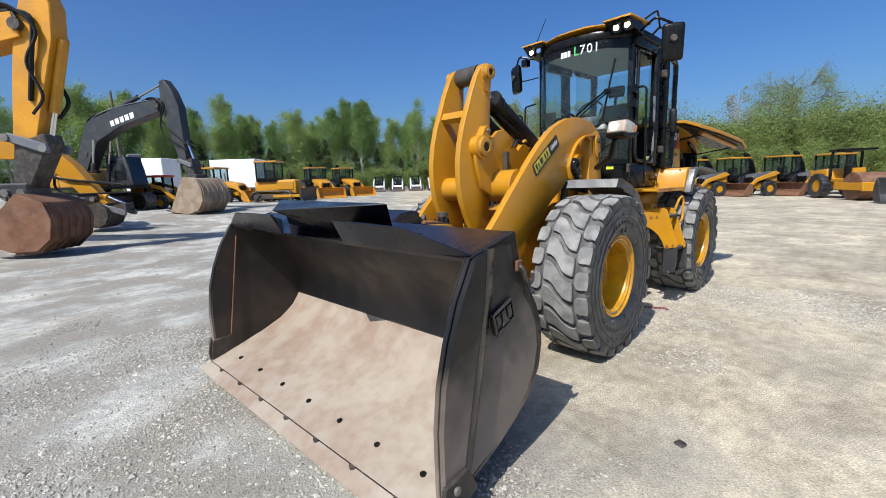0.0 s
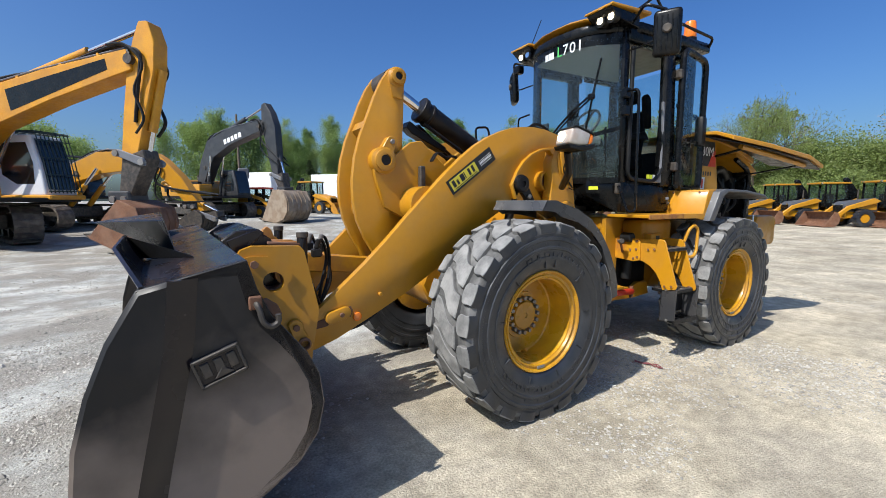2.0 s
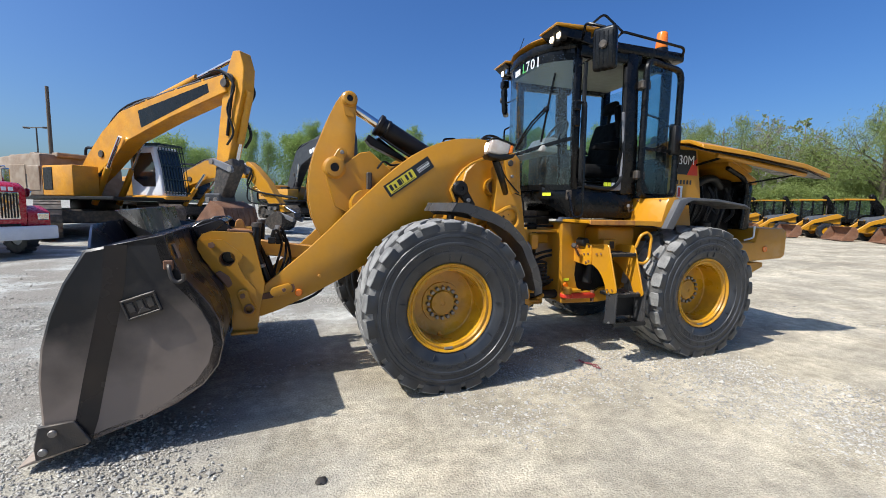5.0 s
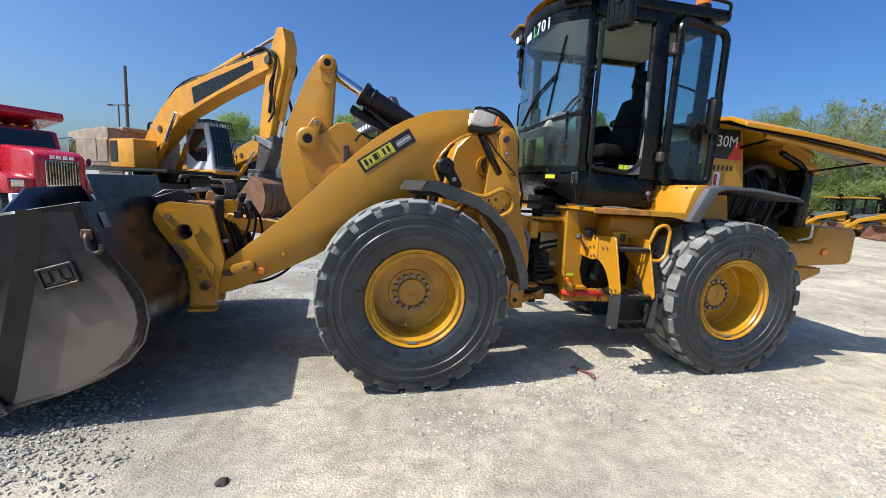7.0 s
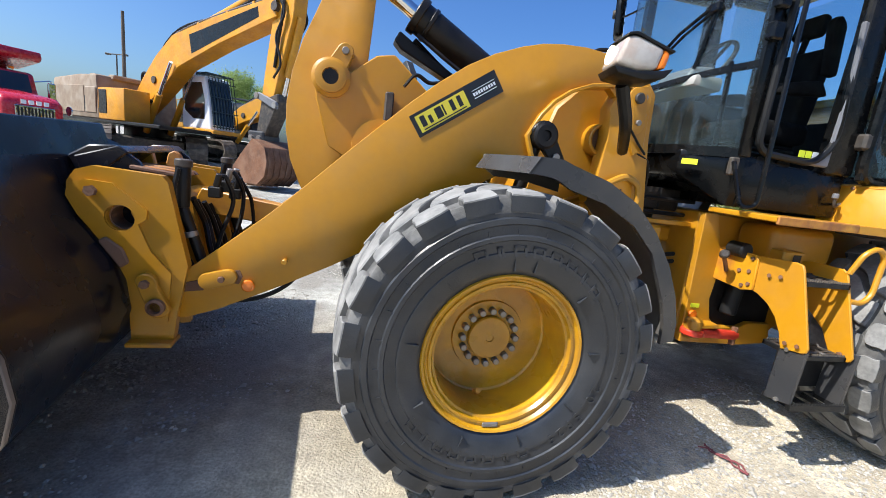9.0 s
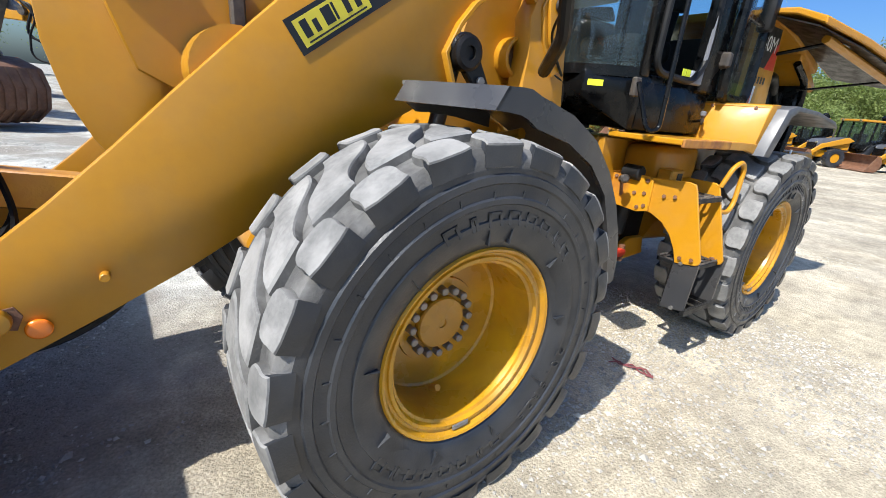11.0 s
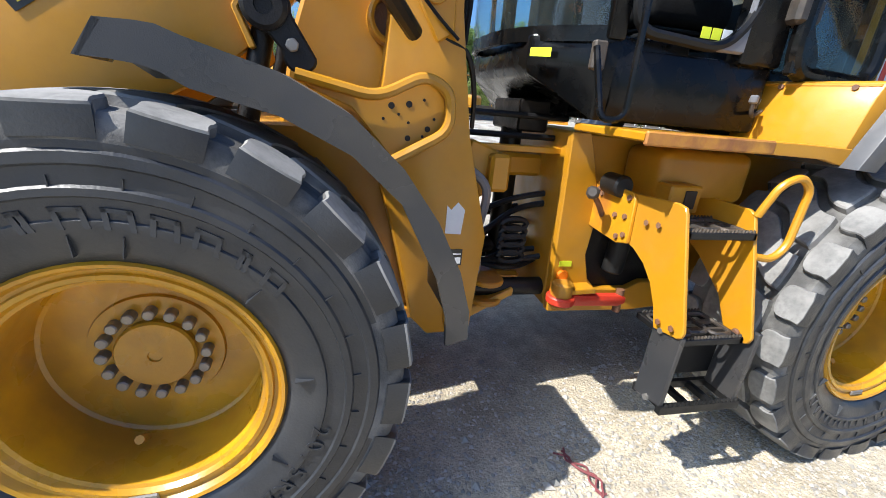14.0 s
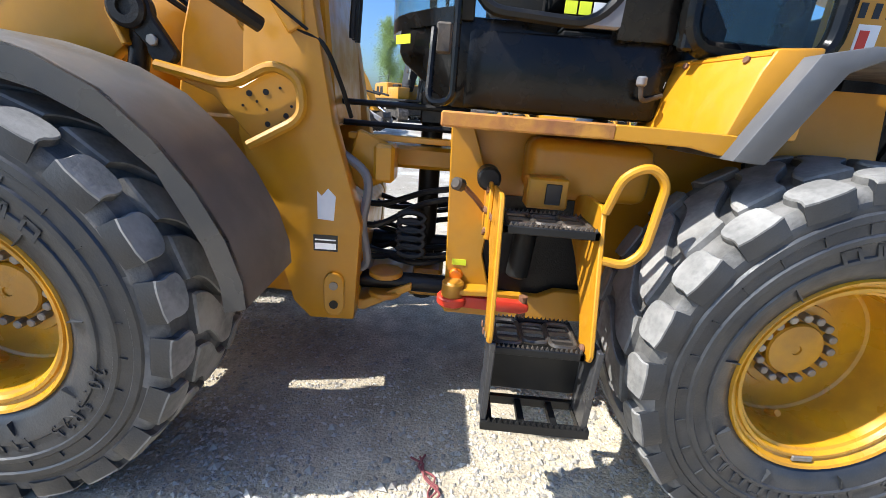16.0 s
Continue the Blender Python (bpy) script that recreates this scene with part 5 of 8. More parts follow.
plat = part("platform", bev(box(B(), -2.51, -1.60, 0.50, 1.0, 1.478, 1.512), 0.006), BRIGHT, loader, "yellow platform with a rusty front edge")
part("platform_edge", bev(box(B(), -2.16, -1.60, 0.985, 1.004, 1.466, 1.516), 0.006), RUSTEDGE, plat, "rust-stained edge strip")
part("platform_fascia", bev(prism(B(), [(-2.155, 1.466), (-2.155, 1.515), (-2.30, 1.515), (-2.54, 1.51), (-2.525, 1.44), (-2.40, 1.462)], 0.972, 1.0025), 0.004), BRIGHT, plat)
# stair: two yellow cheeks, treads, rubber hung bottom step




def cross_plate(pts, x0, x1):
    """A plate that stands across the machine: an outline in y, z between two values of x."""
    bm = prism(B(), [(y, z) for y, z in pts], x0, x1)
    bm.transform(Matrix(((0, 1, 0, 0), (1, 0, 0, 0), (0, 0, 1, 0), (0, 0, 0, 1))))
    return bev(bm, 0.004)


fcheek = part("step_cheek", cross_plate([(0.72, 1.245), (0.985, 1.265), (1.025, 1.258), (1.038, 1.235), (1.178, 0.815), (1.172, 0.79), (1.155, 0.778), (1.03, 0.755), (0.998, 0.84), (0.948, 0.92), (0.88, 0.98), (0.80, 1.018), (0.73, 1.03)], -1.885, -1.868), BRIGHT, loader, "yellow step cheek plate")
part("cheek_bracket", cross_plate([(0.35, 1.19), (0.40, 1.235), (0.53, 1.258), (0.74, 1.25), (0.768, 1.23), (0.778, 1.03), (0.70, 1.008), (0.42, 1.025), (0.37, 1.06)], -1.868, -1.850), RUSTYEL, loader, "rust-stained step bracket")
for y, z in ((0.50, 1.215), (0.53, 1.20), (0.735, 1.225), (0.745, 1.06), (0.70, 1.04), (0.73, 1.14), (0.66, 1.13), (0.86, 1.15), (0.93, 1.16), (1.06, 0.80), (1.13, 0.81)):
    part("cheek_bolt", cyl(B(), (-1.852, y, z), (-1.840 if y < 0.75 else -1.856, y, z), 0.013, 6), RUST, fcheek)
rcheek = part("step_cheek", cross_plate([(0.66, 1.22), (0.80, 1.252), (0.98, 1.25), (1.01, 1.232), (1.165, 0.765), (1.155, 0.74), (1.135, 0.73), (1.045, 0.73), (0.963, 0.869), (0.807, 0.993), (0.68, 1.06)], -2.232, -2.215), BRIGHT, loader)
part("cheek_foot", bev(cyl(B(), (-2.215, 1.10, 0.76), (-2.20, 1.10, 0.76), 0.018, 8), 0.004), RUST, rcheek)
for z in (1.17, 0.76):
    fr = B()
    x0, x1, y0, y1 = -2.212, -1.888, 0.82 + (1.17 - z) * 0.2, 1.05 + (1.17 - z) * 0.22
    for b_ in ((x0, x1, y1 - 0.03, y1), (x0, x1, y0, y0 + 0.02), (x0, x0 + 0.02, y0, y1), (x1 - 0.02, x1, y0, y1)):
        box(fr, b_[0], b_[1], b_[2], b_[3], z - 0.03, z)
    sp_ = part("step_tread", bev(fr, 0.004), PLASTIC, loader, "black serrated step tread")
    bars = B()
    for i in range(3):
        xa, xb = x0 + 0.018 + i * 0.098, x0 + 0.110 + i * 0.098
        ya, yb = (y0 + 0.03, y1 - 0.04) if i != 1 else (y0 + 0.05, y1 - 0.06)
        loop = bent([(xa, (ya + yb) / 2, z - 0.004), (xa, yb, z - 0.004), (xb, yb, z - 0.004), (xb, ya, z - 0.004), (xa, ya, z - 0.004), (xa, (ya + yb) / 2, z - 0.004)], 0.03, 3)
        tube(bars, loop, 0.009, 6)
    for yy in ((y0 * 0.62 + y1 * 0.38), (y0 * 0.35 + y1 * 0.65)):
        box(bars, x0 + 0.01, x1 - 0.01, yy - 0.007, yy + 0.007, z - 0.016, z - 0.002)
    for i in range(18):
        xx = x0 + 0.008 + i * 0.0168
        for yy in (y1 - 0.012, y0 + 0.006):
            prism(bars, [(xx, z), (xx + 0.011, z), (xx + 0.0055, z + 0.012)], yy, yy + 0.009)
    tagged(part("tread_teeth", bars, IRON, sp_), kind="stuff")
hung = B()
T = Matrix.Identity(4)
for x0 in (-1.90, -2.262):
    bm_ = cross_plate([(1.02, 0.77), (1.172, 0.79), (1.162, 0.465), (1.01, 0.435)], x0, x0 + 0.022)
    part("hung_side", bm_, FENDER, fcheek, "black rubber hanger of the bottom step")
box(hung, -2.26, -1.89, 1.0, 1.012, 0.50, 0.735)
sp_ = part("hung_step", bev(hung, 0.006), PLASTIC, loader, "black rubber-hung bottom step")
fr = B()
for b_ in ((-2.27, -1.88, 1.145, 1.172), (-2.27, -1.88, 1.0, 1.02)):
    box(fr, b_[0], b_[1], b_[2], b_[3], 0.432, 0.467)
for x in (-2.25, -2.15, -2.03, -1.91):
    box(fr, x - 0.012, x + 0.012, 1.01, 1.16, 0.437, 0.462)
for i in range(18):
    xx = -2.265 + i * 0.0205
    prism(fr, [(xx, 0.467), (xx + 0.014, 0.467), (xx + 0.007, 0.481)], 1.160, 1.170)
part("bottom_tread", fr, PLASTIC, sp_)
for y, z in ((1.07, 0.765), (1.09, 0.46)):
    part("rubber_bolt", cyl(B(), (-1.878, y, z), (-1.866, y, z), 0.014, 6), BOLT, sp_)
STAIR = {"step_cheek", "cheek_bracket", "cheek_bolt", "cheek_foot", "step_tread", "tread_teeth", "hung_side", "hung_step", "bottom_tread", "rubber_bolt"}
for ob in list(bpy.data.objects):
    if ob.name.split(".")[0] in STAIR:
        ob.data.transform(Matrix.Translation((0.05, 0, 0)))
loop = tube(B(), bent([(-2.18, 1.05, 1.075), (-2.255, 1.06, 1.065), (-2.31, 1.06, 1.12), (-2.335, 1.05, 1.35), (-2.275, 1.05, 1.40), (-2.20, 1.04, 1.36), (-2.175, 1.01, 1.23)], 0.07, 5), 0.0155, 10)
part("grab_loop", loop, BRIGHT, loader, "bent yellow grab handle")

# -- rear mudguard box and black edge --
gbm = B()
ring_loft(gbm, [[(-2.38, 0.56, 1.505), (-2.50, 1.0, 1.505), (-2.72, 1.0, 1.505), (-2.72, 0.56, 1.505)], [(-2.44, 0.56, 1.70), (-2.555, 1.0, 1.70), (-2.72, 1.0, 1.70), (-2.72, 0.56, 1.70)], [(-2.475, 0.56, 1.765), (-2.585, 1.0, 1.765), (-2.72, 1.0, 1.775), (-2.72, 0.56, 1.775)]])
gb = part("rear_guard", bev(gbm, 0.010, 2), BRIGHT, loader, "bright yellow rear mudguard box")
ia, ib = Vector((-2.468, 0.57, 1.748)), Vector((-2.578, 0.99, 1.748))
fa, fb = Vector((-2.425, 0.57, 1.665)), Vector((-2.54, 0.99, 1.665))
part("guard_seam", tube(B(), [ia, ib], 0.008, 6), BRIGHT, gb)
for u in (0.22, 0.82):
    p_ = ia.lerp(ib, u) + Vector((0.002, 0.001, -0.012))
    part("guard_bolt", cyl(B(), p_, p_ + Vector((0.014, 0.004, 0.004)), 0.012, 6), RUST, gb)
p_ = fa.lerp(fb, 0.10)
part("white_tag", bev(box(B(), -0.001, 0.003, -0.018, 0.018, -0.018, 0.018, Matrix.Translation(p_ + Vector((0.006, 0, 0))) @ Matrix.Rotation(radians(15), 4, "Z") @ Matrix.Rotation(radians(-17), 4, "Y")), 0.001), WHITE, gb)
EDGE = [(-2.50, 1.435), (-2.66, 1.745), (-2.80, 1.775), (-3.2, 1.765), (-3.62, 1.715), (-3.70, 1.675), (-3.70, 1.665), (-3.60, 1.695), (-3.2, 1.738), (-2.84, 1.742), (-2.75, 1.70), (-2.60, 1.43)]
for s in (1, -1):
    part("guard_rim", bev(prism(B(), EDGE, s * 0.62, s * 1.07), 0.010, 2), RIM, loader, "grey plastic mudguard rim")
part("guard_flank", prism(B(), [(-2.70, 1.70), (-3.3, 1.70), (-3.36, 1.40), (-2.45, 1.45)], 0.56, 0.60), YEL, loader)
part("latch_lever", tube(B(), bent([(-2.42, 0.66, 1.63), (-2.33, 0.70, 1.60), (-2.32, 0.70, 1.66)], 0.03), 0.009, 8), IRON, loader)
part("latch_knob", bev(cyl(B(), (-2.32, 0.70, 1.655), (-2.32, 0.70, 1.69), 0.019, 12), 0.006), GREYP, loader)

# -- hinge bay: hoses, pins and links between the halves --
part("hinge_block", bev(box(B(), -1.62, -1.42, -0.14, 0.14, 0.45, 0.62), 0.02), YEL, loader)
part("upper_hinge", bev(box(B(), -1.66, -1.25, -0.12, 0.14, 1.20, 1.32), 0.02), YEL, loader)
part("hinge_pin", cyl(B(), (-1.5, 0, 0.40), (-1.5, 0, 1.45), 0.06, 16), GREASE, loader)
part("hinge_plate", bev(prism(B(), [(-1.17, 1.40), (-1.10, 1.16), (-1.20, 1.10), (-1.35, 1.18), (-1.36, 1.32), (-1.28, 1.36)], 0.30, 0.36), 0.01), YEL, loader)
part("hinge_boss", bev(box(B(), -1.36, -1.26, 0.28, 0.42, 1.16, 1.34), 0.015), YEL, loader)
part("steer_cylinder", cyl(B(), (-1.15, 0.33, 0.62), (-1.75, 0.33, 0.62), 0.05, 16), GREASE, loader)
part("steer_rod", cyl(B(), (-1.35, 0.33, 0.62), (-1.62, 0.33, 0.62), 0.028, 12), CHROME, loader)
for z in (0.55, 0.66):
    part("steer_ear", bev(cyl(B(), (-1.33, 0.36, z), (-1.33, 0.36, z + 0.03), 0.09, 20), 0.006), YEL_WORN, loader)
rnd = random.Random(4)
for i in range(11):
    y, z = rnd.uniform(-0.28, 0.30), rnd.uniform(0.75, 1.15)
    zz = z + rnd.uniform(-0.15, 0.15)
    part("hinge_hose", tube(B(), curve([(-1.05, y, z), (-1.25, y + rnd.uniform(-0.1, 0.1), z - rnd.uniform(0.0, 0.12)), (-1.5, y + rnd.uniform(-0.12, 0.12), zz - 0.06), (-1.75, y, zz)]), 0.017, 7), HOSE, loader)
for k in range(5):
    ring = [(-1.45 + 0.07 * math.cos(t), 0.34, 0.80 + 0.045 * k + 0.03 * math.sin(t)) for t in (i * 0.5 for i in range(13))]
    part("coiled_hose", tube(B(), ring, 0.016, 6), HOSE, loader)
part("drive_shaft", cyl(B(), (-0.6, 0, 0.75), (-2.2, 0, 0.75), 0.05, 14), GREASE, loader)
part("belly_guard", bev(prism(B(), [(-0.85, 0.50), (-1.2, 0.47), (-1.45, 0.60), (-1.45, 0.64), (-1.2, 0.53), (-0.85, 0.56)], -0.4, 0.40), 0.006), YEL, loader, "", F)
part("tower_hose", tube(B(), curve([(-1.10, 0.43, 1.30), (-1.24, 0.44, 1.18), (-1.22, 0.44, 0.95), (-1.24, 0.42, 0.75), (-1.15, 0.4, 0.68)]), 0.022, 8), GREYP, loader)
part("tower_hose", tube(B(), curve([(-0.80, 0.53, 1.95), (-0.93, 0.54, 1.80), (-1.06, 0.53, 1.74), (-1.12, 0.48, 1.60), (-1.15, 0.4, 1.45)]), 0.011, 6), HOSE, loader)
for z in (1.42, 1.52):
    part("bay_pipe", cyl(B(), (-1.05, 0.2, z), (-1.70, 0.25, z), 0.015, 8), HOSE, loader)
part("bay_beam", bev(box(B(), -1.70, -1.12, 0.28, 0.34, 1.35, 1.38), 0.004), YEL, loader)
part("valve_block", bev(box(B(), -1.62, -1.45, -0.2, 0.2, 1.44, 1.60), 0.01), GREASE, loader)

# -- cab --
NW = 14


def ws(y, bulge=0.0):
    """How far forward the windscreen stands at y off the middle."""
    t = abs(y) / 0.665
    return -1.285 - 0.33 * t ** 3.0 + bulge


def ws_strip(z0, z1, th=0.008, ymax=0.66, rake=0.0, z0side=None, z1side=None):
    """A bowed sheet across the cab's front; the heights may differ at the sides."""
    bm = B()
    ys = [ymax * (2 * i / NW - 1) for i in range(NW + 1)]
    o, p = [], []
    for y in ys:
        t = (abs(y) / ymax) ** 2.2
        a = z0 + ((z0side or z0) - z0) * t
        b = z1 + ((z1side or z1) - z1) * t
        o.append([(ws(y), YC + y, a), (ws(y) - th, YC + y, a), (ws(y) - th - rake, YC + y, b), (ws(y) - rake, YC + y, b)])
    return ring_loft(bm, o)


cab_floor = B()
slab(cab_floor, [(-1.66, YC + 0.66), (-2.40, YC + 0.69), (-2.52, YC + 0.58), (-2.95, YC + 0.57), (-2.95, YC - 0.57), (-2.52, YC - 0.58), (-2.40, YC - 0.69), (-1.66, YC - 0.66)], 1.53, 1.82)
cab = part("cab_base", bev(cab_floor, 0.02, 2), BLACK, loader, "black cab sill with dusty lower flank")
nose = B()
low = [(-1.385, 0.43), (-1.61, 0.645), (-2.0, 0.65), (-2.0, -0.65), (-1.61, -0.645), (-1.385, -0.43)]
top = [(ws(0.44) + 0.012, 0.44), (-1.62, 0.655), (-2.0, 0.66), (-2.0, -0.66), (-1.62, -0.655), (ws(0.44) + 0.012, -0.44)]
ring_loft(nose, [[(x, YC + y, 1.70 if x > -1.6 else 1.525) for x, y in low], [(x + 0.004, YC + y, 1.74) for x, y in top], [(x, YC + y, 1.86) for x, y in top]])
part("cab_nose", bev(nose, 0.012, 2), BLACK, cab, "black lower nose panel")
part("nose_sill", ws_strip(1.83, 1.89, 0.03), BLACK, cab)
lg = part("lower_glass", ws_strip(1.89, 2.27, 0.008, z1side=2.38), GLASS, cab, "tinted lower front glass")
part("front_bar", ws_strip(2.26, 2.295, 0.03, z0side=2.37, z1side=2.41), BLACK, cab, "black bar between the front panes")
wg = part("windscreen", ws_strip(2.295, 3.30, 0.008, rake=0.0, z0side=2.41, z1side=3.27), GLASS, cab, "tall bowed tinted windscreen")
part("header_band", ws_strip(3.22, 3.33, 0.012, z0side=3.20), BLACK, cab)
for o in (lg, wg):
    o.visible_shadow = False
# pillars
for s in (1, -1):
    part("front_pillar", bev(prism(B(), [(-1.60, 1.84), (-1.68, 1.84), (-1.66, 3.36), (-1.58, 3.36)], YC + s * 0.605, YC + s * 0.675), 0.012, 2), BLACK, cab)
    part("corner_post", bev(prism(B(), [(-1.50, 1.84), (-1.53, 1.84), (-1.50, 2.40), (-1.48, 2.40)], YC + s * 0.54, YC + s * 0.57), 0.004), BLACK, cab)
    part("centre_pillar", bev(prism(B(), [(-2.20, 1.80), (-2.42, 1.80), (-2.40, 2.4), (-2.34, 3.40), (-2.20, 3.40), (-2.22, 2.6)], YC + s * 0.63, YC + s * 0.72), 0.02, 2), BLACK, cab)
    part("rear_pillar", bev(box(B(), -2.97, -2.86, YC + s * 0.50, YC + s * 0.575, 1.80, 3.38), 0.02, 2), BLACK, cab)
    part("side_header", bev(box(B(), -2.40, -1.62, YC + s * 0.62, YC + s * 0.71, 3.22, 3.40), 0.02, 2), BLACK, cab)
    part("side_header", bev(box(B(), -2.95, -2.36, YC + s * 0.505, YC + s * 0.58, 3.22, 3.40), 0.02, 2), BLACK, cab)
    q = part("rear_side_glass", box(B(), -2.87, -2.38, YC + s * 0.545, YC + s * 0.552, 1.82, 3.24), GLASS, cab)
    q.visible_shadow = False
q = part("right_side_glass", box(B(), -2.24, -1.66, YC - 0.672, YC - 0.665, 1.84, 3.24), GLASS, cab)
q.visible_shadow = False
q = part("rear_glass", box(B(), -2.945, -2.937, YC - 0.52, YC + 0.52, 2.25, 3.24), GLASS, cab)
q.visible_shadow = False
part("rear_wall", bev(box(B(), -2.96, -2.92, YC - 0.51, YC + 0.51, 1.80, 2.26), 0.006), TRIM, cab)
# worn door frame moulding
fr = tube(B(), bent([(-1.69, 0.66, 3.18), (-1.69, 0.66, 1.88), (-2.12, 0.67, 1.85), (-2.24, 0.67, 2.0), (-2.205, 0.665, 3.18)], 0.10, 5), 0.022, 8)
part("door_seal", fr, PLASTIC, cab)
sk = prism(B(), [(-2.02, 1.84), (-2.10, 1.86), (-2.20, 1.98), (-2.215, 2.3), (-2.18, 2.7), (-2.25, 2.7), (-2.30, 2.3), (-2.30, 1.84)], 0.655, 0.685)
part("pillar_skirt", bev(sk, 0.008), GREYP, cab, "scuffed grey pillar moulding")
# roof: black tray, yellow cap with visor brows
rf = B()
rp = [(ws(y) + 0.03, YC + y) for y in (-0.62, -0.5, -0.3, 0, 0.3, 0.5, 0.62)] + [(-1.75, YC + 0.74), (-2.98, YC + 0.72), (-2.98, YC - 0.72), (-1.75, YC - 0.74)]
slab(rf, rp, 3.31, 3.42)
roof = part("roof", bev(rf, 0.03, 2), BLACK, cab, "black cab roof with a yellow cap")
rf = B()
cap = [(ws(y) + 0.04, YC + y) for y in (-0.56, -0.4, -0.2, 0, 0.2, 0.4, 0.56)] + [(-1.9, YC + 0.60), (-2.9, YC + 0.58), (-2.9, YC - 0.58), (-1.9, YC - 0.60)]
ring_loft(rf, [[(x, y, 3.415 + (0.06 if abs(y - YC) < 0.5 else 0.0) * (x > -1.7)) for x, y in cap], [(x - (0.10 if x > -1.7 else 0), YC + (y - YC) * 0.93, 3.50 + (0.03 if abs(y - YC) < 0.3 else 0)) for x, y in cap]])
part("roof_cap", bev(rf, 0.03, 2, 25), BRIGHT, roof, "yellow roof cap")
for s in (1, -1):
    vz = prism(B(), [(-1.26, 3.472), (-1.28, 3.498), (-1.85, 3.52), (-1.85, 3.485)], YC + s * 0.42, YC + s * 0.76)
    part("visor_brow", bev(vz, 0.012, 2), BRIGHT if s else YEL, roof, "yellow brow over the work lamps")
    tray = prism(B(), [(-1.28, 3.47), (-1.40, 3.38), (-1.70, 3.34), (-1.70, 3.46)], YC + s * 0.44, YC + s * 0.74)
    part("lamp_tray", bev(tray, 0.006), BLACK, roof)
    for y in ((0.56, 0.69) if s > 0 else (0.64, 0.52)):
        lm = cyl(B(), (-1.42, YC + s * y, 3.405), (-1.345, YC + s * y, 3.40), 0.052, 18, 0.058)
        lm = part("work_lamp", lm, PLASTIC, roof, "round work lamp")
        on = s > 0 or y > 0.6
        part("lamp_face", cyl(B(), (-1.346, YC + s * y, 3.40), (-1.338, YC + s * y, 3.40), 0.034, 18), LAMPON if on else REFL, lm, "lit work lamp" if on else "")
# fleet number on the windscreen head: green L, white digits; the maker's mark is bars
def on_glass(bm, y, z, size_back=0.004):
    bm.transform(Matrix.Translation((ws(y) + size_back, YC + y, z)) @ Matrix.Rotation(math.atan2(ws(y + 0.05) - ws(y - 0.05), 0.1) * -1, 4, "Z") @ Matrix.Rotation(radians(90), 4, "Z") @ Matrix.Rotation(radians(90), 4, "X"))
    return bm


for ch, y, mm in (("L", 0.045, GREENL), ("7", 0.125, LETTER), ("0", 0.215, LETTER), ("1", 0.295, LETTER)):
    part("fleet_digit" if ch != "L" else "fleet_letter", on_glass(letters(ch, 0.155), y, 3.19), mm, cab)
bm = B()
for x in (0, 0.05, 0.1):
    box(bm, x, x + 0.04, 0, 0.07, -0.001, 0.001)
part("maker_bars", on_glass(bm, -0.135, 3.195), LETTER, cab)
# wiper
def on_screen(y, z, off=0.022):
    return (ws(y - YC) + off, y, z)


wp = part("wiper", tube(B(), [on_screen(y, z) for y, z in ((-0.06, 2.33), (0.10, 2.46), (0.26, 2.59), (0.42, 2.72))], 0.011, 6), BLACK, cab, "long black windscreen wiper")
part("wiper_arm", tube(B(), [on_screen(y, z, 0.026) for y, z in ((-0.01, 2.325), (0.14, 2.445), (0.30, 2.575), (0.44, 2.70))], 0.009, 6), BLACK, wp)
part("wiper_blade", tube(B(), [on_screen(y, z, 0.012) for y, z in ((0.385, 2.36), (0.42, 2.60), (0.455, 2.85), (0.49, 3.08))], 0.012, 6), BLACK, wp)
part("wiper_joint", bev(box(B(), -0.02, 0.02, -0.04, 0.04, -0.03, 0.03, Matrix.Translation(on_screen(0.43, 2.71, 0.02))), 0.008), BLACK, wp)
# interior
seat = part("seat", bev(box(B(), -2.55, -2.05, YC - 0.26, YC + 0.26, 2.02, 2.18), 0.05, 3), SEAT, cab, "black cloth operator seat")
T = Matrix.Translation((-2.44, YC, 2.13)) @ Matrix.Rotation(radians(-10), 4, "Y")
part("backrest", bev(prism(B(), [(-0.10, 0), (0.06, 0), (0.05, 0.40), (0.02, 0.60), (-0.04, 0.62), (-0.09, 0.56)], -0.23, 0.23), 0.04, 3), SEAT, seat, "", T)
part("headrest", bev(box(B(), -0.05, 0.03, -0.115, 0.115, 0.72, 0.88), 0.03, 3), SEAT, seat, "", T)
part("headrest_post", cyl(B(), (-0.01, 0, 0.6), (-0.01, 0, 0.75), 0.022, 8), SEAT, seat, "", T)
for s in (1, -1):
    part("armrest", bev(prism(B(), [(-2.50, 2.36), (-2.42, 2.46), (-2.10, 2.40), (-2.10, 2.33)], YC + s * 0.27, YC + s * 0.36), 0.025, 2), SEAT, seat)
part("upright_armrest", bev(prism(B(), [(-2.55, 2.50), (-2.46, 2.50), (-2.40, 2.86), (-2.46, 2.90), (-2.52, 2.84)], YC + 0.27, YC + 0.34), 0.025, 2), SEAT, seat)
for i in range(6):
    part("seat_bellow", bev(box(B(), -2.50 + 0.01 * (i % 2), -2.10 - 0.01 * (i % 2), YC - 0.22, YC + 0.22 - 0.01 * (i % 2), 1.82 + i * 0.034, 1.846 + i * 0.034), 0.008), PLASTIC, seat)
for i, mm in enumerate((STICKY, STICKY, WHITE, WHITE)):
    part("seat_sticker", box(B(), -2.05 - i * 0.052, -2.005 - i * 0.052, 0.655, 0.657, 1.885, 1.928), mm, cab)
col = part("steering_column", tube(B(), [(-1.62, YC, 1.82), (-1.62, YC, 2.15), (-1.78, YC, 2.50)], 0.05, 12), TRIM, cab)
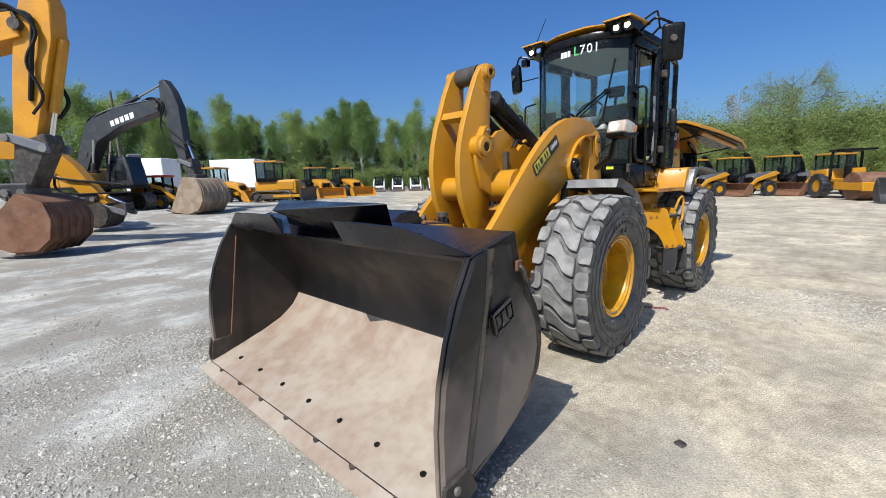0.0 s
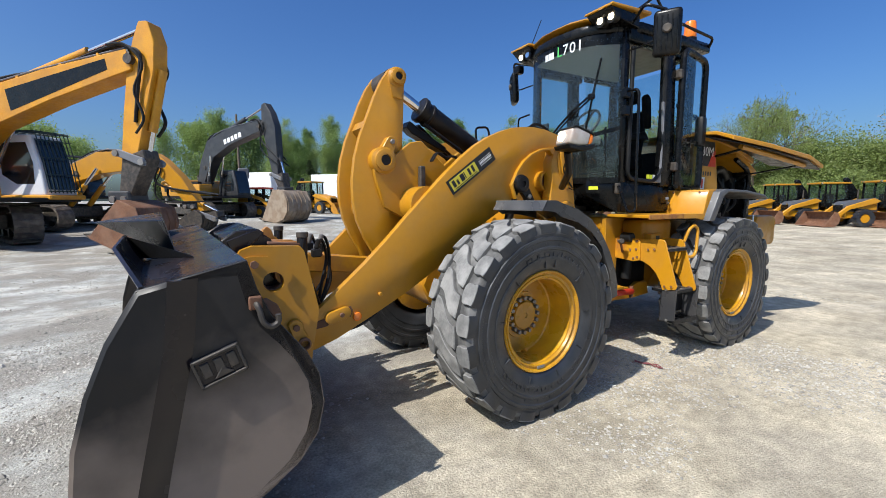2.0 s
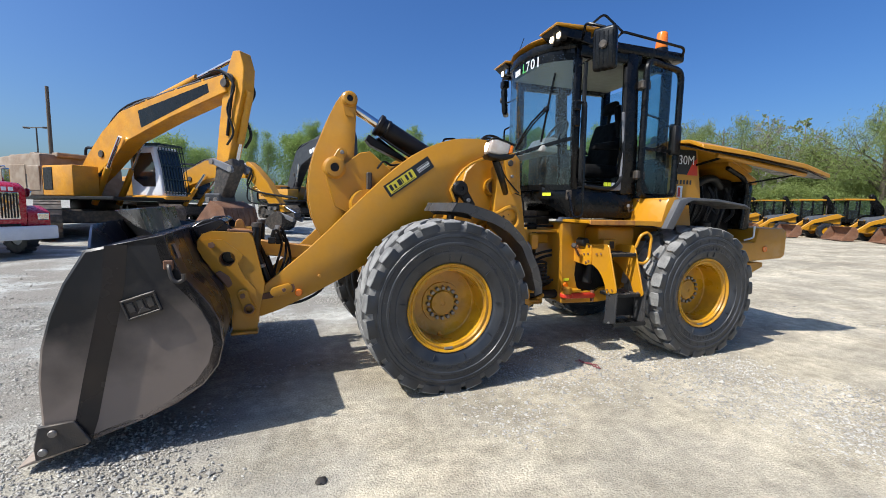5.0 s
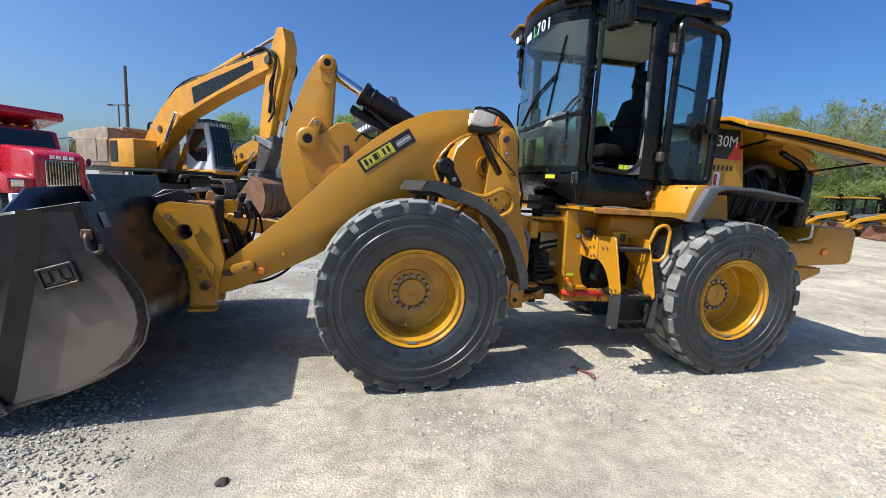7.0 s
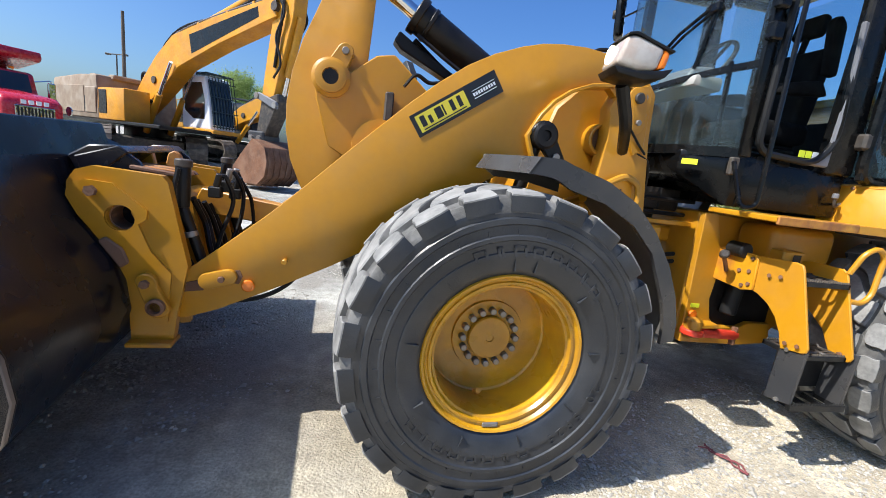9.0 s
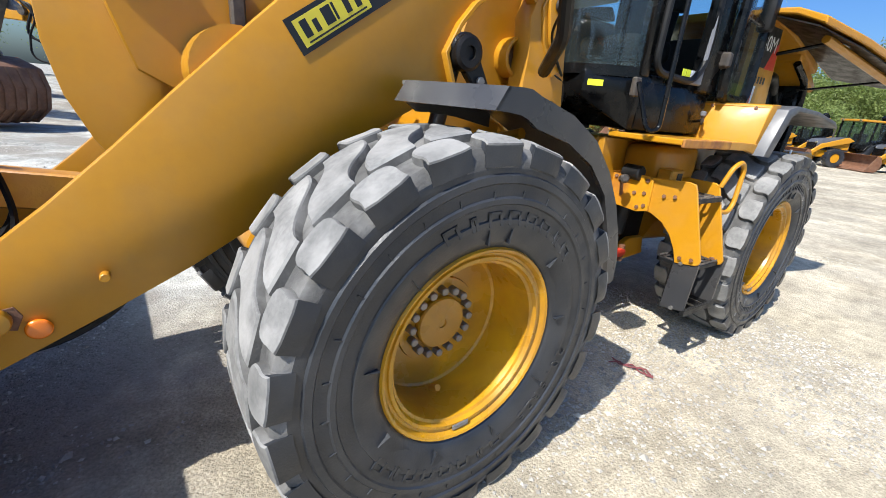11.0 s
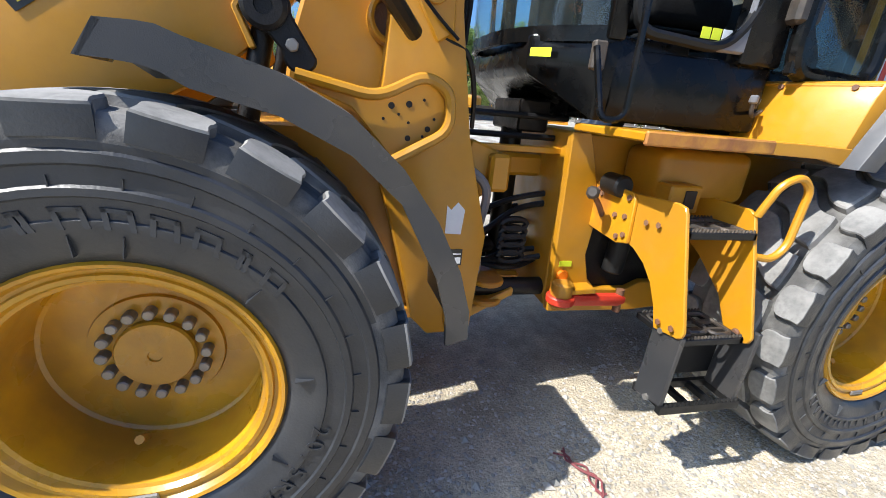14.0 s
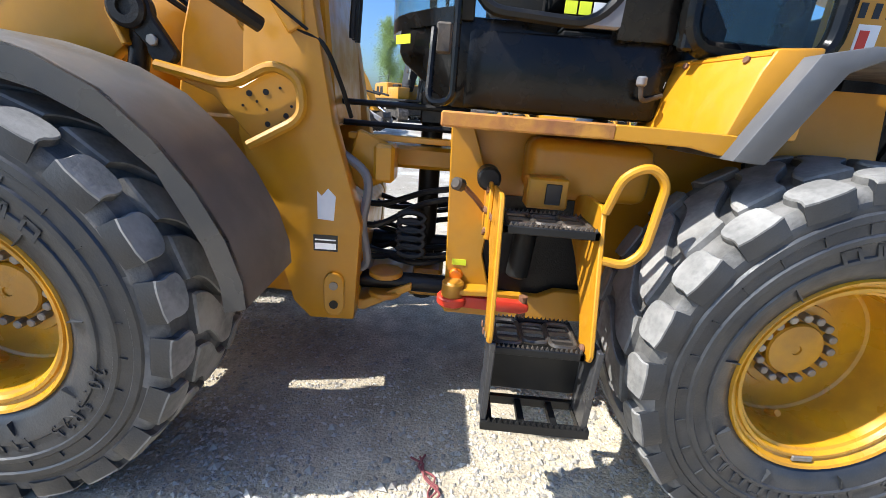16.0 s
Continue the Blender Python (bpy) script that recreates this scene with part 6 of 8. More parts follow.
T = Matrix.Translation((-1.80, YC, 2.54)) @ Matrix.Rotation(radians(60), 4, "Y") @ Matrix.Rotation(radians(90), 4, "X")
whl = lathe(B(), [(0.19 + 0.016 * math.cos(t), 0.016 * math.sin(t)) for t in (i * math.pi / 4 for i in range(8))], (0, 0, 0), 28, close=True)
for k in range(3):
    a = k * 2.094 + 0.3
    box(whl, -0.014, 0.014, -0.008, 0.008, 0.0, 0.185, Matrix.Rotation(a, 4, "Y"))
part("steering_wheel", whl, PLASTIC, col, "", T)
part("dash_hood", bev(prism(B(), [(-1.45, 2.30), (-1.55, 2.46), (-1.72, 2.48), (-1.74, 2.40), (-1.55, 2.25)], YC - 0.17, YC + 0.17), 0.03, 3), GREYP, col)
part("dash_shelf", bev(prism(B(), [(-1.34, 2.26), (-1.36, 2.33), (-1.56, 2.33), (-1.56, 2.24)], YC - 0.45, YC + 0.45), 0.02, 2), CREAM, cab)
part("right_console", bev(box(B(), -2.6, -1.75, YC - 0.60, YC - 0.33, 1.82, 2.36), 0.04, 3), TRIM, cab)
part("monitor", bev(box(B(), -1.62, -1.58, YC - 0.58, YC - 0.40, 2.42, 2.60), 0.015, 2), PLASTIC, cab)
part("lever_stick", tube(B(), [(-1.85, YC - 0.42, 2.34), (-1.83, YC - 0.42, 2.52)], 0.02, 8), PLASTIC, cab)
part("ceiling_liner", box(B(), -2.90, -1.45, YC - 0.50, YC + 0.50, 3.27, 3.30), CREAM, cab, "pale grey roof liner")
part("cab_inner_floor", box(B(), -2.9, -1.45, YC - 0.5, YC + 0.5, 1.822, 1.83), TRIM, cab)
# left side outside: latch, sticker, hinges, grab bar
part("warning_sticker", box(B(), -1.437, -1.345, -0.001, 0.001, 1.765, 1.80), STICKY, cab, "lime warning sticker", Matrix.Translation((0.0, 0.0, 0.0)) @ Matrix.Translation((-1.39, 0.487, 0)) @ Matrix.Rotation(radians(-43), 4, "Z") @ Matrix.Translation((1.39, 0, 0)))
part("door_catch", bev(box(B(), -1.60, -1.54, 0.625, 0.66, 1.72, 1.83), 0.008), IRON, cab)
part("grab_bar", tube(B(), bent([(-1.62, 0.66, 2.74), (-1.62, 0.80, 2.74), (-1.625, 0.82, 1.545), (-1.535, 0.80, 1.535), (-1.535, 0.68, 1.80)], 0.06, 4), 0.0135, 8), BLACK, cab, "thin black boarding grab bar")
for z in (2.72, 2.55):
    part("bar_clamp", bev(box(B(), -1.64, -1.56, 0.64, 0.70, z - 0.05, z + 0.05), 0.01), BLACK, cab)
# open door, swung back past square
hinge = Matrix.Translation((-2.43, 0.70, 0)) @ Matrix.Rotation(radians(9), 4, "Z")
DW = 0.58
dr = tube(B(), bent([(0, 0.02, 2.4), (0, 0.02, 3.265), (-DW, 0.02, 3.235), (-DW, 0.02, 1.79), (0, 0.02, 1.79), (0, 0.02, 2.4)], 0.11, 5), 0.036, 10)
door = part("cab_door", dr, BLACK, loader, "open black-framed glass cab door", hinge)
q = part("door_glass", prism(B(), [(0, 1.82), (0, 3.21), (-0.06, 3.26), (-DW + 0.06, 3.225), (-DW, 3.14), (-DW, 1.88), (-DW + 0.06, 1.81)], 0.016, 0.024), GLASS, door, "", hinge)
q.visible_shadow = False
part("door_lower_panel", bev(prism(B(), [(0.02, 1.78), (0.02, 2.05), (-0.14, 1.86), (-0.14, 1.78)], 0.0, 0.04), 0.008), BLACK, door, "", hinge)
part("door_mid_bar", bev(box(B(), -DW, 0.0, 0.0, 0.03, 2.30, 2.335), 0.006), BLACK, door, "", hinge)
part("door_pull", tube(B(), bent([(-0.05, -0.02, 2.62), (-0.08, -0.06, 2.72), (-0.30, -0.06, 2.70), (-DW + 0.05, -0.02, 2.60)], 0.04), 0.012, 8), BLACK, door, "", hinge)
part("door_lock", bev(box(B(), -DW - 0.03, -DW + 0.09, -0.03, 0.07, 2.28, 2.62), 0.03, 2), PLASTIC, door, "", hinge)
part("lock_handle", tube(B(), bent([(-DW + 0.04, -0.05, 2.60), (-DW - 0.02, -0.07, 2.66), (-DW - 0.06, -0.02, 2.60)], 0.02), 0.012, 6), PLASTIC, door, "", hinge)
for z in (2.02, 3.0):
    part("door_hinge", bev(box(B(), -2.49, -2.36, 0.64, 0.745, z - 0.05, z + 0.05), 0.015), IRON, door)
# mirrors
for s in (1, -1):
    yb = YC + s * 0.70
    stalk = tube(B(), bent([(-1.62, yb, 3.36), (-1.48, YC + s * 0.95, 3.44), (-1.60, YC + s * 1.09, 3.36)], 0.06), 0.014, 8)
    stalk = part("mirror_stalk", stalk, BLACK, cab)
    part("mirror_brace", tube(B(), bent([(-1.60, yb, 3.12), (-1.55, YC + s * 0.92, 3.10), (-1.61, YC + s * 1.07, 3.16)], 0.05), 0.009, 6), BLACK, stalk)
    T = Matrix.Translation((-1.62, YC + s * 1.09, 3.16)) @ Matrix.Rotation(radians(s * 30), 4, "Z") @ Matrix.Rotation(radians(4), 4, "Y")
    mb = part("mirror_housing", bev(box(B(), -0.025, 0.055, -0.115, 0.115, -0.20, 0.20), 0.035, 3), BLACK, stalk, "black mirror housing", T)
    part("mirror_glass", box(B(), -0.031, -0.026, -0.095, 0.095, -0.17, 0.17), MIRROR, mb, "", T)
    part("mirror_boss", bev(cyl(B(), (0.05, 0, 0.03), (0.085, 0, 0.03), 0.04, 14), 0.01), IRON, mb, "", T)
    for k in range(5):
        part("housing_rib", bev(box(B(), 0.050, 0.060, -0.085 + 0.0425 * k - 0.006, -0.085 + 0.0425 * k + 0.006, -0.15, 0.15), 0.003), BLACK, mb, "", T)
part("right_step_rail", tube(B(), bent([(-1.55, YC - 0.70, 2.75), (-1.50, YC - 0.86, 2.72), (-1.50, YC - 0.86, 2.45)], 0.04), 0.012, 6), BLACK, cab)
# roof rail, beacon, antenna
part("roof_rail", tube(B(), bent([(-2.0, YC + 0.70, 3.40), (-2.05, YC + 0.78, 3.50), (-2.90, YC + 0.78, 3.44), (-2.95, YC + 0.70, 3.36)], 0.05), 0.014, 8), BLACK, roof)
part("roof_rail", tube(B(), bent([(-1.62, YC + 0.68, 3.46), (-1.75, YC + 0.86, 3.60), (-2.05, YC + 0.78, 3.50)], 0.05), 0.012, 8), BLACK, roof)
be = part("beacon", bev(cyl(B(), (-2.74, 0.58, 3.46), (-2.74, 0.58, 3.65), 0.068, 20, 0.056), 0.02, 2), ORANGE, roof, "orange rotating beacon")
part("beacon_base", bev(cyl(B(), (-2.74, 0.58, 3.38), (-2.74, 0.58, 3.47), 0.072, 20), 0.008), BLACK, be)
part("antenna", tube(B(), [(-1.50, YC - 0.78, 3.36), (-1.62, YC - 0.60, 3.88)], 0.005, 5), BLACK, roof)
part("side_lamp_box", bev(box(B(), -1.52, -1.42, YC - 0.88, YC - 0.78, 3.27, 3.37), 0.015), BLACK, roof)

# -- engine housing with its side panel swung up --
def hood_z(x):
    return 2.46 - 0.05 * (-3.1 - x) - 0.20 * max(0, (-3.1 - x)) ** 2 * 0.72


hx = [-2.98, -3.2, -3.4, -3.6, -3.8, -4.0, -4.15, -4.28]
hood = part("hood", bev(prism(B(), [(x, hood_z(x)) for x in hx] + [(x, hood_z(x) - 0.07) for x in reversed(hx)], -0.62, 0.62), 0.02, 2), YEL, loader, "yellow engine hood")
part("hood_front", bev(prism(B(), [(-2.98, 2.44), (-3.36, 2.40), (-3.48, 1.74), (-2.98, 1.76)], 0.56, 0.61), 0.01), BRIGHT, hood, "yellow side panel with a model decal")
part("hood_front", bev(prism(B(), [(-2.98, 2.44), (-4.25, 2.05), (-4.3, 1.40), (-2.98, 1.5)], -0.61, -0.56), 0.01), YEL, hood)
dk = part("model_decal", prism(B(), [(-3.0, 2.36), (-3.335, 2.355), (-3.385, 2.06), (-3.0, 2.07)], 0.61, 0.612), LABELBK, hood, "black and red model decal")
part("decal_red", prism(B(), [(-3.30, 2.22), (-3.36, 2.26), (-3.385, 2.06), (-3.22, 2.06)], 0.612, 0.6135), RED, dk)
g = letters("930M", 0.155, 0.0008)
g.transform(Matrix.Translation((-3.005, 0.6145, 2.185)) @ Matrix.Rotation(radians(90), 4, "X") @ Matrix.Diagonal((-0.9, 1, 1, 1)))
part("model_letters", g, LETTER, dk)
bm = B()
for i in range(6):
    part("letter_bar", box(B(), -3.30 + i * 0.05, -3.275 + i * 0.05, 0.61, 0.612, 1.95, 2.0), LABELBK, hood)
tg = part("side_tag", box(B(), -3.17, -3.09, 0.61, 0.612, 1.78, 1.93), WHITE, hood)
part("tag_red", box(B(), -3.135, -3.10, 0.612, 0.6135, 1.80, 1.91), RED, tg)
part("precleaner", bev(cyl(B(), (-3.12, 0.25, 2.42), (-3.12, 0.25, 2.56), 0.10, 18), 0.015), DUSTYBROWN, hood)
# solid block, near-black to paint in the open bay's shaded depth
bay = part("engine_bay", bev(box(B(), -4.28, -3.30, -0.55, 0.36, 1.0, 2.06), 0.01), GREASE, loader, "dark block painted as the open engine bay's shade")
rnd = random.Random(8)
for i in range(9):
    x = -3.45 - 0.09 * i
    part("engine_pipe", tube(B(), curve([(x, 0.38, 1.3 + rnd.uniform(0, 0.4)), (x - 0.05, 0.45, 1.6 + rnd.uniform(0, 0.2)), (x + rnd.uniform(-0.2, 0.1), 0.42, 1.95)]), rnd.uniform(0.012, 0.03), 7), rnd.choice((HOSE, GREASE, PLASTIC)), bay)
part("air_duct", tube(B(), curve([(-3.48, 0.40, 1.85), (-3.60, 0.46, 2.0), (-3.8, 0.46, 2.05), (-4.0, 0.42, 1.95)]), 0.05, 12), PLASTIC, bay)
part("filter_can", bev(cyl(B(), (-3.75, 0.44, 1.2), (-3.75, 0.44, 1.5), 0.08, 16), 0.015), PLASTIC, bay)
part("bay_post", bev(tube(B(), bent([(-4.22, 0.57, 1.42), (-4.27, 0.58, 1.9), (-4.20, 0.58, 2.06), (-3.9, 0.58, 2.18)], 0.08), 0.03, 8), 0.001), BLACK, bay)
part("rear_grille", bev(box(B(), -4.42, -4.28, -0.55, 0.55, 1.40, 2.06), 0.04, 2), BLACK, loader, "black rear grille frame")
part("rear_cowl", bev(prism(B(), [(-3.9, 2.30), (-4.15, 2.18), (-4.40, 2.06), (-4.42, 1.98), (-4.2, 2.06), (-3.9, 2.2)], -0.6, 0.6), 0.015), YEL, hood)
# raised side panel
pn = [((-3.02, 0.60, 2.455), (-3.02, 0.98, 2.37)), ((-3.6, 0.60, 2.40), (-3.6, 1.10, 2.30)), ((-4.2, 0.58, 2.28), (-4.3, 1.22, 2.19)), ((-4.62, 0.62, 2.17), (-4.78, 1.18, 2.10))]
bm = B()
rings = []
for p, q in pn:
    p, q = Vector(p), Vector(q)
    e = Vector((0, 0.0, -0.035))
    rings.append([p, p.lerp(q, 0.5) + Vector((0, 0, 0.03)), q, q + e * 1.4, p.lerp(q, 0.5) + e + Vector((0, 0, 0.02)), p + e])
ring_loft(bm, rings)
up = part("raised_panel", bev(bm, 0.008), YEL, loader, "yellow engine side panel swung up")
# added dark sheet that colours in the shade beneath the raised panel
liner = B()
ring_loft(liner, [[Vector(p) + Vector((0.0, 0.03, -0.04)), Vector(q) + Vector((0.0, -0.03, -0.055)), Vector(q) + Vector((0.0, -0.03, -0.065)), Vector(p) + Vector((0.0, 0.03, -0.05))] for p, q in pn])
part("panel_liner", liner, GREASE, up, "dark sheet painting the raised panel's shaded underside")
part("panel_stiffener", tube(B(), [(-3.3, 0.92, 2.27), (-4.5, 1.08, 2.09)], 0.03, 8), YEL, up)
part("gas_strut", tube(B(), [(-4.15, 0.55, 1.98), (-4.45, 1.05, 2.09)], 0.010, 8), BLACK, up)
part("gas_strut", tube(B(), [(-3.35, 0.58, 2.18), (-3.45, 0.95, 2.27)], 0.014, 8), BLACK, up)
# counterweight
cw = prism(B(), [(-3.85, 1.24), (-4.45, 1.24), (-4.50, 1.43), (-4.95, 1.43), (-5.02, 1.38), (-5.02, 1.06), (-4.96, 1.02), (-4.05, 0.97), (-3.85, 1.1)], -0.68, 0.62)
cwp = part("counterweight", bev(cw, 0.025, 2), YEL, loader, "heavy yellow rear counterweight")
part("tow_wedge", bev(prism(B(), [(-4.05, 0.97), (-4.15, 0.70), (-4.30, 0.72), (-4.72, 0.90), (-4.72, 0.96)], -0.55, 0.55), 0.01), YEL, cwp)
part("tail_marker", bev(cyl(B(), (-4.62, 0.62, 1.15), (-4.62, 0.636, 1.15), 0.04, 16), 0.006), ORANGE, cwp)
part("hood_stay", tube(B(), bent([(-4.40, 0.50, 1.26), (-4.46, 0.58, 1.30), (-4.46, 0.58, 1.45)], 0.03), 0.012, 8), WHITE, cwp)

# ---- small litter on the yard ----
bm = B()
rnd = random.Random(2)
for k in range(3):
    pts = [(-1.60 + rnd.uniform(-0.035, 0.035) + 0.02 * math.sin(i * 1.3) - 0.02 * i, 0.90 + 0.045 * i + rnd.uniform(-0.02, 0.02), 0.012 + rnd.uniform(0, 0.012)) for i in range(7)]
    tube(bm, curve(pts, 3), 0.005, 6)
tagged(part("rag_strip", bm, PINK), "crumpled faded red strip lying on the gravel", "rag")


def clod(x, y, s, name, label, material):
    bm = bmesh.new()
    bmesh.ops.create_icosphere(bm, subdivisions=2, radius=s)
    for v in bm.verts:
        v.co *= 1 + 0.5 * noise.noise(v.co * (2.2 / s) + Vector((x, y, 0)))
        v.co.z *= 0.45
    bm.transform(Matrix.Translation((x, y, s * 0.15)))
    tagged(part(name, bm, material), label, name)


clod(1.05, 2.2, 0.035, "clod", "dark dry clod of soil on the gravel", IRON)
clod(2.42, 3.35, 0.03, "clod", "dark dry clod of soil on the gravel", IRON)


# ---- machines parked round the yard ----
def ground_pose(x, y, heading, dz=0.0):
    """Stands a machine on the yard, its nose along heading (x, y)."""
    a = math.atan2(heading[1], heading[0])
    return Matrix.Translation((x, y, ground_z(x, y) + dz)) @ Matrix.Rotation(a, 4, "Z")


def track(parent, y, x0, x1, h, w):
    """A crawler track: an oblong loop of shoes round a frame with rollers."""
    r = h / 2
    n = 9
    loop = [(x1 - r + r * math.cos(t), r + r * math.sin(t)) for t in (-math.pi / 2 + math.pi * i / n for i in range(n + 1))]
    loop += [(x0 + r + r * math.cos(t), r + r * math.sin(t)) for t in (math.pi / 2 + math.pi * i / n for i in range(n + 1))]
    inner = [(x0 + r + (x - x0 - r) * 0.985, r + (z - r) * 0.84) for x, z in loop]
    bm = B()
    ring_loft(bm, [[(x, y - w / 2, z), (x, y + w / 2, z), (a, y + w / 2, b), (a, y - w / 2, b)] for (x, z), (a, b) in zip(loop, inner)], loop=True)
    tr = part("track", bm, TRACK, parent, "dusty steel crawler track")
    per, acc = [], 0
    pts = [Vector((x, 0, z)) for x, z in loop] + [Vector((loop[0][0], 0, loop[0][1]))]
    bm = B()
    step, left = 0.2, 0.0
    for p, q in zip(pts, pts[1:]):
        d = q - p
        s = left
        while s < d.length:
            c = p + d.normalized() * s
            nrm = Vector((d.z, 0, -d.x)).normalized()
            t = Matrix.Translation(c + Vector((0, y, 0))) @ Matrix(((d.normalized().x, 0, nrm.x, 0), (0, 1, 0, 0), (d.normalized().z, 0, nrm.z, 0), (0, 0, 0, 1)))
            box(bm, -0.075, 0.075, -w / 2 - 0.01, w / 2 + 0.01, -0.01, 0.02, t)
            s += step
        left = s - d.length
    part("shoe_run", bm, TRACK, tr)
    part("track_frame", bev(box(B(), x0 + r, x1 - r, y - w * 0.3, y + w * 0.3, h * 0.28, h * 0.72), 0.03), IRON, tr)
    for i in range(5):
        x = x0 + r + (x1 - x0 - 2 * r) * i / 4
        part("roller", cyl(B(), (x, y - w * 0.36, h * 0.24), (x, y + w * 0.36, h * 0.24), h * 0.12, 12), GREASE, tr)
    for x in (x0 + r, x1 - r):
        part("idler", cyl(B(), (x, y - w * 0.3, r), (x, y + w * 0.3, r), r * 0.78, 18), IRON, tr)
    return tr


def ram(parent, a, b, y, r, material, t=0.55):
    a, b = Vector((a[0], y, a[1])), Vector((b[0], y, b[1]))
    c = part("ram", cyl(B(), a, a.lerp(b, t), r, 14), material, parent)
    part("ram_rod", cyl(B(), a.lerp(b, t * 0.98), b, r * 0.55, 12), CHROME, c)


def beam(pts, w):
    """A box beam: spine points of x, z and half depth, with the width w."""
    bm = B()
    rings = []
    for i, (x, z, d) in enumerate(pts):
        p, q = pts[max(0, i - 1)], pts[min(len(pts) - 1, i + 1)]
        t = Vector((q[0] - p[0], 0, q[1] - p[1])).normalized()
        n_ = Vector((-t.z, 0, t.x)) * d
        c = Vector((x, 0, z))
        rings.append([c + n_ + Vector((0, -w / 2, 0)), c + n_ + Vector((0, w / 2, 0)), c - n_ + Vector((0, w / 2, 0)), c - n_ + Vector((0, -w / 2, 0))])
    return bev(ring_loft(bm, rings), 0.02, 1, 25)


def digger_bucket(parent, x, z, s, material, flip=1, turn=0.0, w=1.3):
    prof = [(0.0, 0.95), (0.45, 0.9), (0.62, 0.62), (0.64, 0.28), (0.45, 0.02), (0.05, -0.1), (-0.55, -0.02), (-0.62, 0.03), (-0.05, 0.02), (0.36, 0.12), (0.54, 0.32), (0.52, 0.58), (0.38, 0.78), (0.0, 0.85)]
    t = Matrix.Translation((x, 0, z)) @ Matrix.Rotation(turn, 4, "Y") @ Matrix.Diagonal((flip * s, 1, s, 1))
    b = part("bucket", bev(prism(B(), prof, -w / 2, w / 2, t), 0.01), material, parent, "worn steel digging bucket")
    side = [(0.0, 0.95), (0.45, 0.9), (0.62, 0.62), (0.64, 0.28), (0.45, 0.02), (0.05, -0.1), (-0.55, -0.02), (-0.50, 0.10), (-0.25, 0.55)]
    for y in (-w / 2, w / 2):
        part("bucket_cheek", bev(prism(B(), side, y - 0.02, y + 0.02, t), 0.006), material, b)
    for i in range(5):
        y = -w / 2 + 0.1 + i * (w - 0.2) / 4
        part("tooth", prism(B(), [(-0.78, 0.02), (-0.5, 0.09), (-0.5, -0.06)], y - 0.05, y + 0.05, t), IRON, b)
    for i in range(6):
        y = -w / 2 + 0.08 + i * (w - 0.16) / 5
        part("wear_strip", prism(B(), [(0.46, 0.90), (0.645, 0.62), (0.665, 0.28), (0.46, -0.02), (0.05, -0.14), (0.05, -0.1), (0.45, 0.02), (0.64, 0.28), (0.62, 0.62), (0.45, 0.89)], y - 0.03, y + 0.03, t), material, b)
    return b


